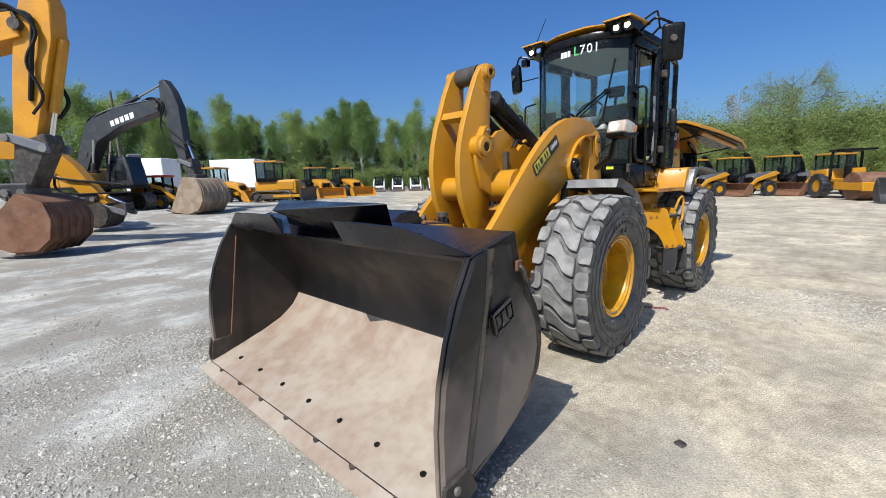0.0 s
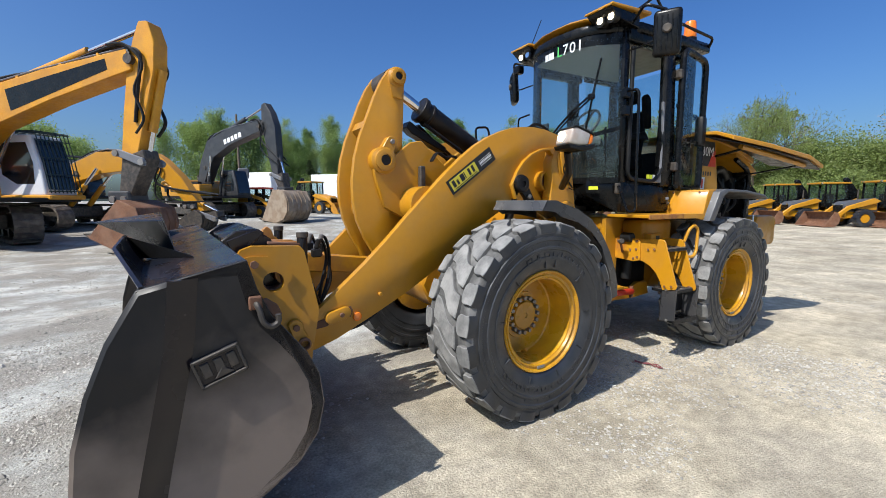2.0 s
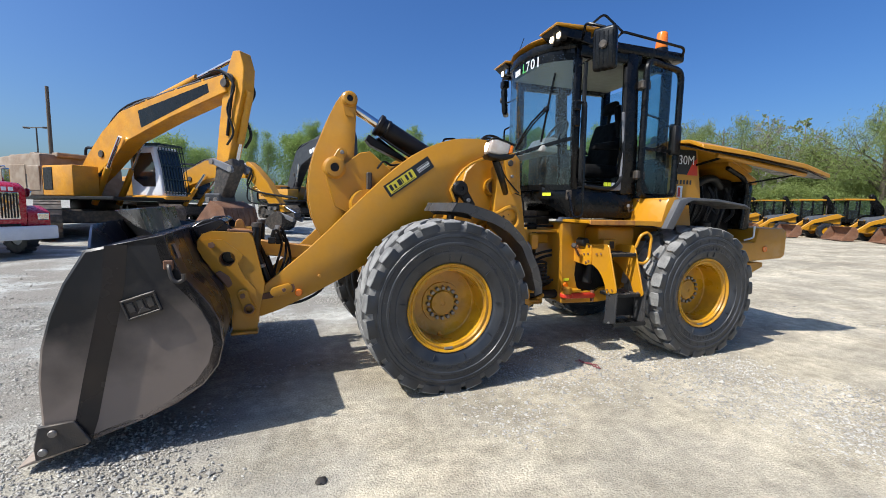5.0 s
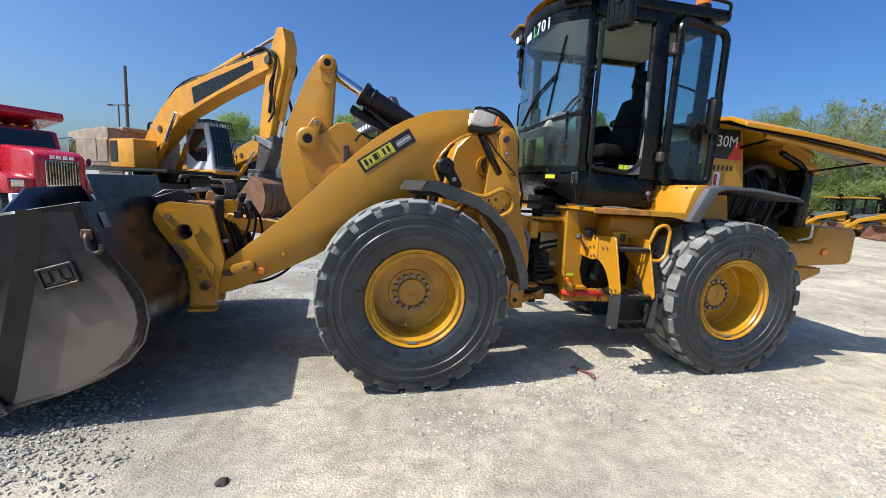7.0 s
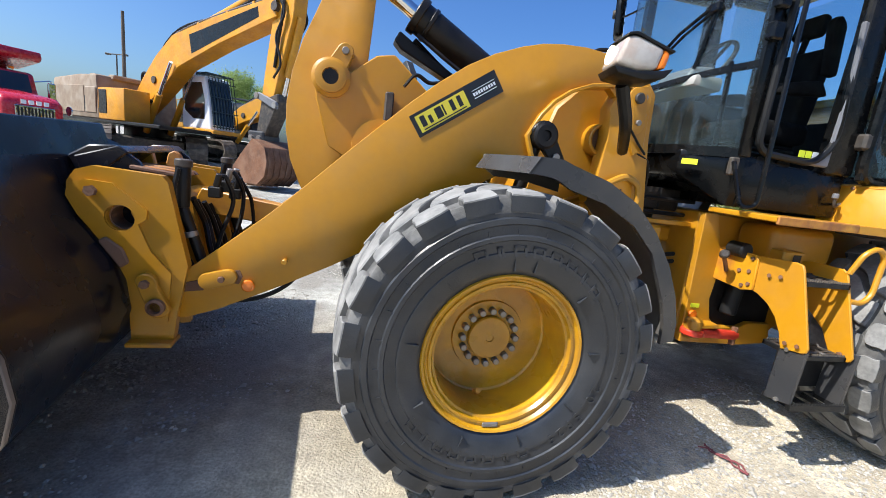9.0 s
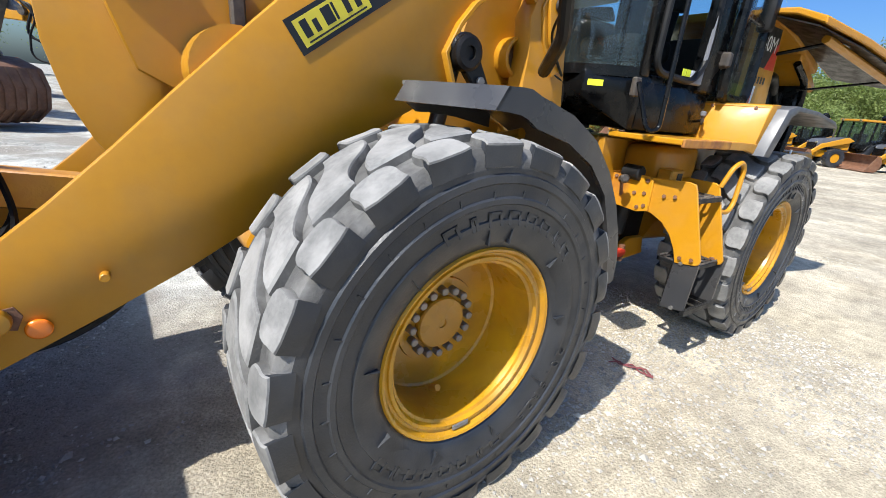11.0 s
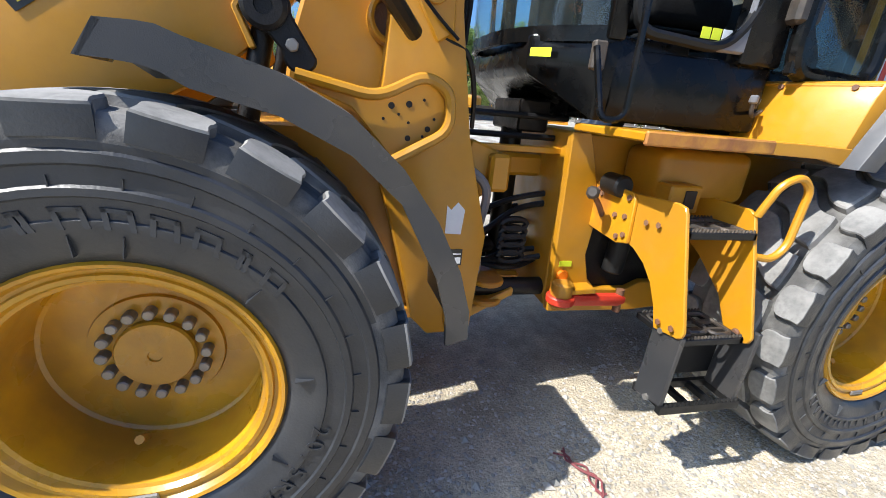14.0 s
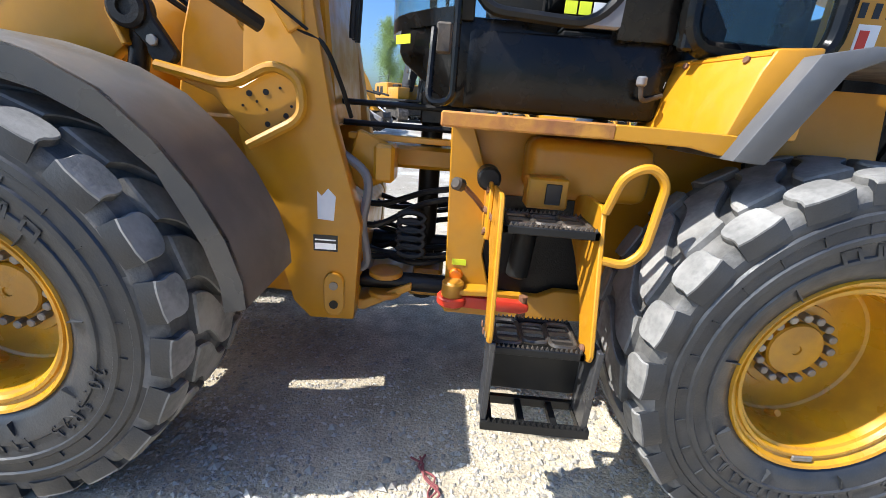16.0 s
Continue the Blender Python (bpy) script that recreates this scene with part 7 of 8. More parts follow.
def digger(m, label, paint, house, boom, stick, bucket, bucket_mat, cab_mat, guard=False, cabside=1, dark_panel=False, bars=0, cx=0.0, tall=1.0, swing=0.0, long=0.0, high=0.0):
    root = thing("excavator", label, "excavator", m)
    th = 1.02 + 0.22 * (swing != 0)
    lower = [track(root, y, -2.35, 2.35, th, 0.66) for y in (-1.38, 1.38)]
    lower.append(part("car_body", bev(box(B(), -1.5, 1.5, -1.1, 1.1, 0.45, 0.95), 0.06), IRON, root))
    for ob in lower:
        for o in (ob, *ob.children):
            o.data.transform(Matrix.Rotation(radians(swing), 4, "Z"))
    part("turntable", cyl(B(), (0, 0, 0.9), (0, 0, 1.30), 0.75, 28), GREASE, root)
    part("deck", bev(box(B(), -2.9 - long, 1.6 + cx, -1.36, 1.36, 1.29, 1.42), 0.03), GREASE, root)
    part("house", bev(prism(B(), [(-2.95 - long, 1.42), (-3.05 - long, 2.0), (-2.9 - long, 2.42 + high * 0.8), (-2.0, 2.45 + high), (-0.6, 2.45 + high), (-0.5, 1.42)], -1.38, 1.38), 0.08, 2), house, root, "dusty engine house")
    part("side_box", bev(box(B(), -0.5, 1.3, -1.38, -0.55, 1.42, 2.15 + high * 0.7), 0.05, 2), house if cabside > 0 and not high else paint, root)
    if high:
        # near-black panel paints the shaded opening in the yellow side box
        part("house_door", bev(box(B(), -0.40, 0.15, -1.40, -1.37, 1.62, 2.15 + high * 0.55), 0.02), GREASE, root)
        part("house_door", bev(box(B(), -2.7 - long, -1.5, -1.40, -1.37, 1.60, 2.25 + high * 0.6), 0.03), house, root)
        part("house_door", bev(box(B(), -1.4, -0.6, -1.41, -1.37, 1.60, 2.20 + high * 0.6), 0.03), house, root)
        part("cab_sill", bev(box(B(), -0.2 + cx, 1.7 + cx, 0.35, 1.42, 1.36, 1.50), 0.03), paint, root)
        for k in range(7):
            x = -2.6 - long + 0.48 * k
            part("house_hatch", bev(box(B(), x, x + 0.36, -0.9 + 0.2 * (k % 3), 0.1 + 0.2 * (k % 3), 2.42 + high * 0.85, 2.52 + high + 0.05 * (k % 2)), 0.03), house, root)
    for x in (-2.3, -1.6):
        part("house_louvre", bev(box(B(), x - 0.25, x + 0.25, -1.39, -1.375, 1.7, 2.2), 0.01), GREASE, root)
    part("exhaust", cyl(B(), (-1.9, 0.5, 2.4), (-1.9, 0.5, 2.85), 0.07, 12), IRON, root)
    if not high:
        part("house_rail", tube(B(), bent([(-0.6, -1.3, 2.45), (-0.6, -1.3, 2.85), (-2.2, -1.3, 2.85), (-2.2, -1.3, 2.45)], 0.08), 0.02, 6), paint, root)
    cb = part("cab", bev(prism(B(), [(-0.30, 1.42), (-0.35, 2.95), (-0.2, 3.08), (1.05, 3.05), (1.30, 2.3), (1.45, 1.42)], cabside * 0.42, cabside * 1.38), 0.08, 3), cab_mat, root)
    sh = Matrix.Translation((cx, 0, 1.42 + (tall - 1) * 0.3)) @ Matrix.Diagonal((1, 1, tall, 1)) @ Matrix.Translation((0, 0, -1.42))
    cb.data.transform(sh)
    for y, n_ in ((cabside * 1.383, cabside), (cabside * 0.417, -cabside)):
        part("cab_window", bev(prism(B(), [(-0.1, 2.0), (-0.15, 2.85), (0.9, 2.85), (1.1, 2.3), (1.08, 1.75), (0.4, 1.75)], y, y + 0.006 * n_), 0.002), DKGLASS_SOLID, cb, "", sh)
    part("cab_front_glass", prism(B(), [(1.12, 2.95), (1.33, 2.3), (1.46, 1.6), (1.47, 1.6), (1.34, 2.3), (1.13, 2.95)], cabside * 0.5, cabside * 1.3), DKGLASS_SOLID, cb, "", sh)
    if guard:
        for i in range(9):
            y = cabside * (0.44 + i * 0.115)
            part("guard_bar", tube(B(), [(1.62, y, 1.50), (1.45, y, 2.4), (1.25, y, 3.12)], 0.016, 5), GREENGUARD, cb, "", sh)
        for z, x in ((1.55, 1.60), (2.0, 1.53), (2.45, 1.44), (2.9, 1.32), (3.1, 1.26)):
            part("guard_rail", tube(B(), [(x, cabside * 0.4, z), (x, cabside * 1.42, z)], 0.016, 5), GREENGUARD, cb, "", sh)
        for i in range(5):
            part("roof_bar", tube(B(), [(-0.2 + 0.33 * i, cabside * 0.42, 3.15), (-0.2 + 0.33 * i, cabside * 1.40, 3.15)], 0.018, 5), GREENGUARD, cb, "", sh)
        for i in range(6):
            y = cabside * (0.44 + i * 0.19)
            part("roof_bar", tube(B(), [(-0.25, y, 3.16), (1.25, y, 3.14)], 0.016, 5), GREENGUARD, cb, "", sh)
    bo = part("boom", beam(boom, 0.62), paint, root)
    (x0, z0, _), (xk, zk, dk), (x1, z1, _) = boom[0], boom[len(boom) // 2], boom[-1]
    if dark_panel:
        a, b = Vector((xk, 0, zk)), Vector((x1, 0, z1))
        d = (b - a).normalized()
        nn = Vector((-d.z, 0, d.x))
        c0, c1 = a.lerp(b, 0.18), a.lerp(b, 0.86)
        w0, w1 = dk * 0.55, boom[-1][2] * 0.75
        for y in (-0.312, 0.312):
            part("boom_panel", prism(B(), [((c0 + nn * w0).x, (c0 + nn * w0).z), ((c1 + nn * w1).x, (c1 + nn * w1).z), ((c1 - nn * w1 * 0.4).x, (c1 - nn * w1 * 0.4).z), ((c0 - nn * w0).x, (c0 - nn * w0).z)], y - 0.004, y + 0.004), BLACK, bo)
    for i in range(bars):
        a, b = Vector((xk, 0, zk)), Vector((x1, 0, z1))
        d = (b - a).normalized()
        c = a.lerp(b, 0.30) + d * 0.36 * i
        up = Vector((-d.z, 0, d.x))
        pts = [c - up * 0.13, c + d * 0.26 - up * 0.13, c + d * 0.26 + up * 0.15, c + up * 0.15]
        for y in (-0.314, 0.314):
            part("maker_bar", prism(B(), [(p.x, p.z) for p in pts], y - 0.003, y + 0.003), LETTER, bo)
    stk = part("stick", beam(stick, 0.46), paint, root)
    # rams: boom lift, stick, bucket
    mid = Vector((x0, 0, z0)).lerp(Vector((xk, 0, zk)), 0.85)
    for y in (-0.42, 0.42):
        ram(bo, (x0 + 0.9, z0 - 0.9), (mid.x + 0.35, mid.z - 0.1), y, 0.11, paint)
    ram(bo, (xk + 0.15, zk + dk + 0.05), (stick[0][0], stick[0][1] - 0.05), 0.0, 0.12, paint, 0.62)
    ram(stk, (stick[0][0] + 0.30, stick[0][1] - 1.2), (stick[-1][0] + 0.45, stick[-1][1] + 0.25), 0.0, 0.11, paint, 0.75)
    for y in (-0.2, -0.1, 0.1, 0.2):
        part("boom_hose", tube(B(), curve([(x0 + 0.2, y, z0 + 0.5), (xk - 0.3, y, zk + dk + 0.03), ((xk + x1) / 2, y, (zk + z1) / 2 + dk * 0.9), (x1 - 0.4, y, z1 + 0.42), (x1 + 0.05, y * 1.6, z1 + 0.1)]), 0.04, 6), HOSE, bo)
    for y in (-0.26, 0.26):
        part("stick_hose", tube(B(), curve([(x1 - 0.1, y, z1 + 0.3), (x1 + 0.35, y * 1.2, z1 + 0.1), (x1 + 0.2, y * 1.2, z1 - 0.8), (stick[-1][0] + 0.35, y, stick[-1][1] + 1.0)]), 0.045, 6), HOSE, stk)
    for y in (-0.24, -0.16, 0.16, 0.24):
        line = [(x, y, z + d + 0.05) for x, z, d in boom[1:]]
        part("boom_pipe", tube(B(), curve(line, 3), 0.026, 6), GREYP if abs(y) > 0.2 else paint, bo)
    for k, y in enumerate((-0.34, 0.34, 0.38)):
        part("slack_hose", tube(B(), curve([(x1 - 0.6, y, z1 + 0.38), (x1 - 0.05, y, z1 + 0.35 + 0.08 * k), (x1 + 0.42 + 0.05 * k, y, z1 - 0.15), (x1 + 0.12, y, z1 - 0.8), (x1 + 0.34, y, z1 - 1.5), (stick[-1][0] + 0.42, y, stick[-1][1] + 0.7)]), 0.034, 6), HOSE, stk)
    part("base_hose", tube(B(), curve([(x0 - 0.7, 0.3, z0 + 0.3), (x0 - 0.75, 0.3, z0 + 1.25), (x0 - 0.1, 0.3, z0 + 1.35), (xk - 0.9, 0.3, zk + 0.25)]), 0.05, 6), HOSE, bo)
    for u in (0.25, 0.55, 0.8):
        p_ = Vector((xk, 0, zk + dk)).lerp(Vector((x1, 0, z1 + 0.28)), u)
        part("pipe_clamp", bev(box(B(), p_.x - 0.05, p_.x + 0.05, -0.28, 0.28, p_.z - 0.02, p_.z + 0.10), 0.01), paint, bo)
    for y in (-1.2, -0.4):
        part("deck_step", bev(box(B(), 0.2, 1.1, y - 0.12, y + 0.12, 2.16, 2.30), 0.02), GREASE, root)
    lx, lz = stick[-1][0], stick[-1][1]
    bx, bz, bs, bt, bw = bucket
    part("bucket_link", bev(prism(B(), [(lx - 0.2, lz + 0.1), (lx + 0.5, lz + 0.3), (lx + 0.55, lz + 0.05), (bx + 0.2, bz + bs * 0.8), (bx - 0.1, bz + bs * 0.8)], -0.25, 0.25), 0.03), IRON, stk)
    part("quick_coupler", bev(box(B(), bx - 0.35, bx + 0.35, -0.32, 0.32, bz + bs * 0.86, bz + bs * 0.86 + 0.32), 0.04), CHAR, stk)
    for y in (-0.30, 0.30):
        part("link_arm", bev(prism(B(), [(lx - 0.35, lz + 0.15), (lx - 0.25, lz + 0.32), (lx + 0.55, lz + 0.05), (lx + 0.60, lz - 0.15), (lx + 0.45, lz - 0.15)], y - 0.04, y + 0.04), 0.02), GREYP, stk)
        for px_, pz_ in ((lx - 0.28, lz + 0.2), (lx + 0.5, lz - 0.05), (bx - 0.15, bz + bs * 0.86 + 0.1), (bx + 0.2, bz + bs * 0.86 + 0.1)):
            part("link_pin", cyl(B(), (px_, y * 1.25, pz_), (px_, y * 0.9, pz_), 0.09, 12), BOLT, stk)
    for u in (0.0, 0.5, 1.0):
        p_ = Vector((x0, 0, z0)).lerp(Vector((xk, 0, zk)), u) if u < 1 else Vector((x1, 0, z1))
        part("boom_pin", cyl(B(), (p_.x, -0.36, p_.z), (p_.x, 0.36, p_.z), 0.13, 14), IRON, bo)
    digger_bucket(root, bx, bz, bs, bucket_mat, 1, bt, bw)
    return root


DKGLASS_SOLID = mat("dark_window", (0.012, 0.016, 0.02), 0.06, second=(0.02, 0.025, 0.03), bump=0, coat=0.5)
GREENGUARD = mat("dark_green_guard", (0.012, 0.028, 0.022), 0.5, bump=0.05)
digger(ground_pose(10.2, -17.35, (-0.78, 0.62)) @ Matrix.Diagonal((1.12, 1.12, 1.12, 1)), "orange-yellow crawler excavator with caged white cab and rusty bucket", LIEB, DUSTYBROWN,
       [(-0.2, 2.05, 0.32), (0.5, 2.6, 0.46), (1.5, 3.35, 0.55), (2.4, 3.93, 0.54), (4.6, 4.48, 0.42), (7.3, 5.0, 0.27)],
       [(7.72, 5.95, 0.13), (7.7, 5.48, 0.32), (7.55, 4.8, 0.41), (7.25, 3.64, 0.34), (6.95, 2.4, 0.24)], (6.6, 0.15, 1.30, 0.25, 1.25), RUST, WHITE, guard=True, dark_panel=True, cx=1.8, tall=1.14, swing=-25, long=1.1, high=0.50)
digger(ground_pose(8.6, -22.0, (-0.80, 0.60)), "yellow crawler excavator with its arm laid down on the gravel", BRIGHT, BRIGHT,
       [(0.6, 1.9, 0.30), (1.6, 2.4, 0.40), (3.0, 2.85, 0.48), (4.2, 2.9, 0.42), (5.6, 2.7, 0.30)],
       [(5.5, 3.15, 0.16), (5.8, 2.75, 0.34), (6.6, 2.0, 0.32), (7.4, 0.95, 0.24), (7.9, 0.45, 0.16)], (7.2, 0.06, 0.9, 0.5, 1.0), IRON, CHAR)
digger(ground_pose(2.3, -27.6, (-0.53, 0.848)), "charcoal grey crawler excavator with a dusty pale bucket", CHAR, BRIGHT,
       [(-0.4, 2.1, 0.32), (0.2, 3.3, 0.48), (0.95, 4.35, 0.60), (2.8, 4.95, 0.48), (5.6, 5.35, 0.30)],
       [(5.95, 6.55, 0.15), (6.15, 5.9, 0.40), (6.35, 5.15, 0.50), (6.5, 4.0, 0.40), (6.75, 2.4, 0.20)], (7.2, 0.08, 1.75, 0.0, 1.7), DUSTYBROWN, CHAR, bars=5, cx=0.9)


def farm_wheel(parent, x, y, r, w, material, rim):
    wv = part("wheel", lathe(B(), [(0.0001, y - w * 0.3), (r * 0.5, y - w * 0.3), (r * 0.55, y), (r * 0.5, y + w * 0.3), (0.0001, y + w * 0.3)], (x, 0, r), 20), rim, parent)
    part("tyre", lathe(B(), [(r * 0.53, y - w * 0.4), (r * 0.75, y - w * 0.5), (r * 0.95, y - w * 0.45), (r, y - w * 0.25), (r, y + w * 0.25), (r * 0.95, y + w * 0.45), (r * 0.75, y + w * 0.5), (r * 0.53, y + w * 0.4)], (x, 0, r), 24, close=True), material, wv)
    bm = B()
    for i in range(18):
        a = 2 * math.pi * i / 18
        t = Matrix.Translation((x, 0, r)) @ Matrix.Rotation(a, 4, "Y")
        for s in (1, -1):
            box(bm, -0.03, 0.05, y, y + s * w * 0.47, r * 0.97, r * 1.03, t)
    tagged(part("tread", bm, material, wv), kind="stuff")


def glazed_cab(parent, x0, x1, w, z0, z1, roof_mat, post=BLACK):
    """Posts, panes and a roof that overhangs."""
    cb = part("cab", bev(box(B(), x0, x1, -w, w, z0, z0 + 0.28), 0.03), post, parent)
    for x in (x0 + 0.04, (x0 + x1) / 2, x1 - 0.04):
        for y in (-w + 0.04, w - 0.04):
            part("post", box(B(), x - 0.04, x + 0.04, y - 0.04, y + 0.04, z0 + 0.28, z1 - 0.12), post, cb)
    for y in (-w + 0.03, w - 0.03):
        part("pane", box(B(), x0 + 0.06, x1 - 0.06, y - 0.005, y + 0.005, z0 + 0.28, z1 - 0.12), PANE, cb)
    for x in (x0 + 0.03, x1 - 0.03):
        part("pane", box(B(), x - 0.005, x + 0.005, -w + 0.06, w - 0.06, z0 + 0.28, z1 - 0.12), PANE, cb)
    part("cab_seat", bev(box(B(), (x0 + x1) / 2 - 0.25, (x0 + x1) / 2 + 0.2, -0.25, 0.25, z0 + 0.2, z0 + 0.85), 0.05), SEAT, cb)
    part("cab_roof", bev(box(B(), x0 - 0.10, x1 + 0.12, -w - 0.03, w + 0.03, z1 - 0.12, z1), 0.04, 2), roof_mat, cb)
    return cb


PANE = glass_mat("bluish_cab_pane", (0.80, 0.87, 0.88), 0.6, 0.02)
GREYHOOD = mat("grey_hood_paint", (0.085, 0.09, 0.10), 0.4, second=(0.06, 0.062, 0.07), bump=0.05)


def build_backhoe(label, group, hood, scoop):
    root = thing("backhoe_loader", label, "backhoe", group=group)
    for y in (-0.85, 0.85):
        farm_wheel(root, 0.2, y, 0.52, 0.36, RUBBER, BRIGHT)
        farm_wheel(root, -2.0, y, 0.78, 0.46, RUBBER, BRIGHT)
    part("chassis", bev(box(B(), -2.6, 0.9, -0.42, 0.42, 0.5, 0.95), 0.05), BRIGHT, root)
    part("hood", bev(prism(B(), [(0.95, 0.9), (1.0, 1.35), (0.8, 1.52), (-0.85, 1.72), (-0.9, 0.9)], -0.45, 0.45), 0.08, 2), hood, root)
    part("hood_side", bev(prism(B(), [(0.9, 1.0), (0.9, 1.25), (-0.8, 1.5), (-0.8, 1.0)], -0.47, 0.47), 0.02), BRIGHT, root)
    part("grille", bev(box(B(), 0.99, 1.02, -0.34, 0.34, 0.95, 1.3), 0.01), BLACK, root)
    for y in (-0.3, 0.3):
        part("headlight", bev(box(B(), 1.0, 1.04, y - 0.08, y + 0.08, 1.3, 1.4), 0.01), REFL, root)
    glazed_cab(root, -2.3, -0.9, 0.78, 1.15, 2.78, YEL)
    for y in (-0.85, 0.85):
        part("mudguard", bev(prism(B(), arc(-2.0, 0.78, 0.92, 20, 160, 8) + arc(-2.0, 0.78, 0.84, 160, 20, 8), y - 0.22, y + 0.22), 0.01), BLACK, root)
        ysg = 0.56 if y > 0 else -0.56
        a_ = part("loader_arm", bev(prism(B(), [(-0.9, 1.55), (-0.5, 1.72), (0.9, 1.25), (1.75, 0.55), (1.8, 0.30), (1.65, 0.30), (1.45, 0.55), (0.8, 1.02), (-0.6, 1.40)], ysg - 0.06, ysg + 0.06), 0.02), BRIGHT, root)
        part("arm_ram", cyl(B(), (-0.3, ysg, 1.0), (0.9, ysg, 1.08), 0.06, 10), BLACK, a_)
        part("work_lamp", bev(box(B(), -0.80, -0.74, y * 0.7 - 0.08, y * 0.7 + 0.08, 2.66, 2.76), 0.01), REFL, root)
    bk = part("front_bucket", bev(prism(B(), [(2.55, 0.03), (1.95, 0.05), (1.75, 0.25), (1.72, 0.55), (1.85, 0.85), (2.05, 0.92), (2.05, 0.89), (1.9, 0.82), (1.78, 0.55), (1.81, 0.28), (1.98, 0.10), (2.55, 0.06)], -1.18, 1.18), 0.008), scoop, root, "rust-brown front bucket")
    for y in (-1.18, 1.18):
        part("bucket_cheek", bev(prism(B(), [(2.55, 0.03), (1.95, 0.05), (1.75, 0.25), (1.72, 0.55), (1.85, 0.85), (2.05, 0.92), (2.3, 0.5)], y - 0.012, y + 0.012), 0.004), scoop, bk)
    part("rear_boom", beam([(-2.6, 0.9, 0.16), (-3.0, 1.9, 0.2), (-2.7, 2.9, 0.14), (-2.55, 3.05, 0.1)], 0.26), BLACK, root)
    part("rear_dipper", beam([(-2.55, 3.05, 0.12), (-3.2, 2.2, 0.14), (-3.5, 1.2, 0.1)], 0.2), BLACK, root)
    part("exhaust", cyl(B(), (-0.3, -0.3, 1.6), (-0.3, -0.3, 2.3), 0.04, 8), IRON, root)
    return root


bh = build_backhoe("yellow backhoe loader with grey hood and rusty front bucket", "backhoes in a row", GREYHOOD, RUST)
row = [(-32.3, -6.6), (-33.6, -3.9), (-34.9, -1.2), (-33.0, -9.6), (-33.4, -12.4), (-33.4, -15.6), (-33.4, -18.4), (-33.6, -21.3), (-34.0, -24.2)]
bh.matrix_basis = ground_pose(*row[0], (0.80, -0.55))
for i, (x, y) in enumerate(row[1:]):
    a = -0.60 + 0.03 * math.sin(i * 2.1)
    copy_thing(bh, ground_pose(x, y, (math.cos(a), math.sin(a))))
bh2 = build_backhoe("yellow backhoe loader with yellow hood beside the trees", "backhoes by the woods", BRIGHT, YEL_WORN)
bh2.matrix_basis = ground_pose(-13.6, -32.0, (0.10, 1.0))
copy_thing(bh2, ground_pose(-17.4, -33.4, (0.0, 1.0)))
copy_thing(bh2, ground_pose(-6.4, -33.0, (-0.55, 0.83)))


def build_dozer(m):
    root = thing("bulldozer", "yellow crawler bulldozer with enclosed cab and worn blade", "bulldozer", m)
    for y in (-0.9, 0.9):
        track(root, y, -1.6, 1.4, 0.85, 0.5)
    part("body", bev(prism(B(), [(-1.5, 0.6), (-1.5, 1.5), (-0.3, 1.6), (1.4, 1.65), (1.55, 1.5), (1.55, 0.6)], -0.6, 0.6), 0.06, 2), BRIGHT, root)
    part("hood_side", bev(box(B(), 0.1, 1.4, -0.64, 0.64, 0.9, 1.5), 0.04), YEL, root)
    glazed_cab(root, -1.3, 0.15, 0.75, 1.5, 3.02, BRIGHT)
    bl = part("blade", bev(prism(B(), [(2.3, 0.05), (2.12, 0.3), (2.08, 0.6), (2.16, 0.95), (2.24, 1.02), (2.2, 0.6), (2.22, 0.3), (2.38, 0.05)], -1.55, 1.55), 0.01), IRON, root, "worn steel blade")
    for y in (-1.0, 1.0):
        part("push_arm", bev(box(B(), 0.0, 2.15, y - 0.09, y + 0.09, 0.35, 0.55), 0.02), BRIGHT, bl)
    part("exhaust", cyl(B(), (0.8, 0.3, 1.6), (0.8, 0.3, 2.4), 0.05, 10), IRON, root)
    return root


build_dozer(ground_pose(-8.4, -28.6, (-0.72, 0.69)))


def build_skid(label, group, paint, roofm):
    root = thing("skid_steer", label, "skid steer", group=group)
    for y in (-0.7, 0.7):
        for x in (-0.55, 0.5):
            farm_wheel(root, x, y, 0.40, 0.28, RUBBER, paint)
        part("lift_arm", beam([(-1.2, 1.3, 0.12), (-0.6, 1.6, 0.12), (0.6, 1.25, 0.1), (1.35, 0.6, 0.1), (1.4, 0.3, 0.08)], 0.12), paint, root, "", Matrix.Translation((0, y * 0.96, 0)))
    part("body", bev(prism(B(), [(-1.3, 0.4), (-1.3, 1.35), (-0.6, 1.4), (-0.5, 0.95), (0.8, 0.8), (0.9, 0.4)], -0.56, 0.56), 0.05, 2), paint, root)
    glazed_cab(root, -0.55, 0.65, 0.5, 0.75, 2.03, roofm)
    bk = part("bucket", bev(prism(B(), [(2.0, 0.02), (1.5, 0.04), (1.35, 0.2), (1.38, 0.6), (1.42, 0.6), (1.42, 0.25), (1.55, 0.09), (2.0, 0.05)], -0.92, 0.92), 0.006), IRON, root)
    part("rear_grille", bev(box(B(), -1.33, -1.29, -0.4, 0.4, 0.6, 1.2), 0.01), BLACK, root)
    return root


sk1 = build_skid("yellow skid steer loader with black cab and red roof strip", "", BRIGHT, RED)
sk1.matrix_basis = ground_pose(-0.7, -27.6, (-0.75, 0.66))
wsk = build_skid("white skid steer loader with black cab", "white skid steers", WHITE, BLACK)
wsk.matrix_basis = ground_pose(-30.0, -43.0, (0.6, 0.8))
for x, y in ((-31.8, -41.4), (-33.6, -39.7), (-28.0, -44.4)):
    copy_thing(wsk, ground_pose(x, y, (0.6, 0.8)))


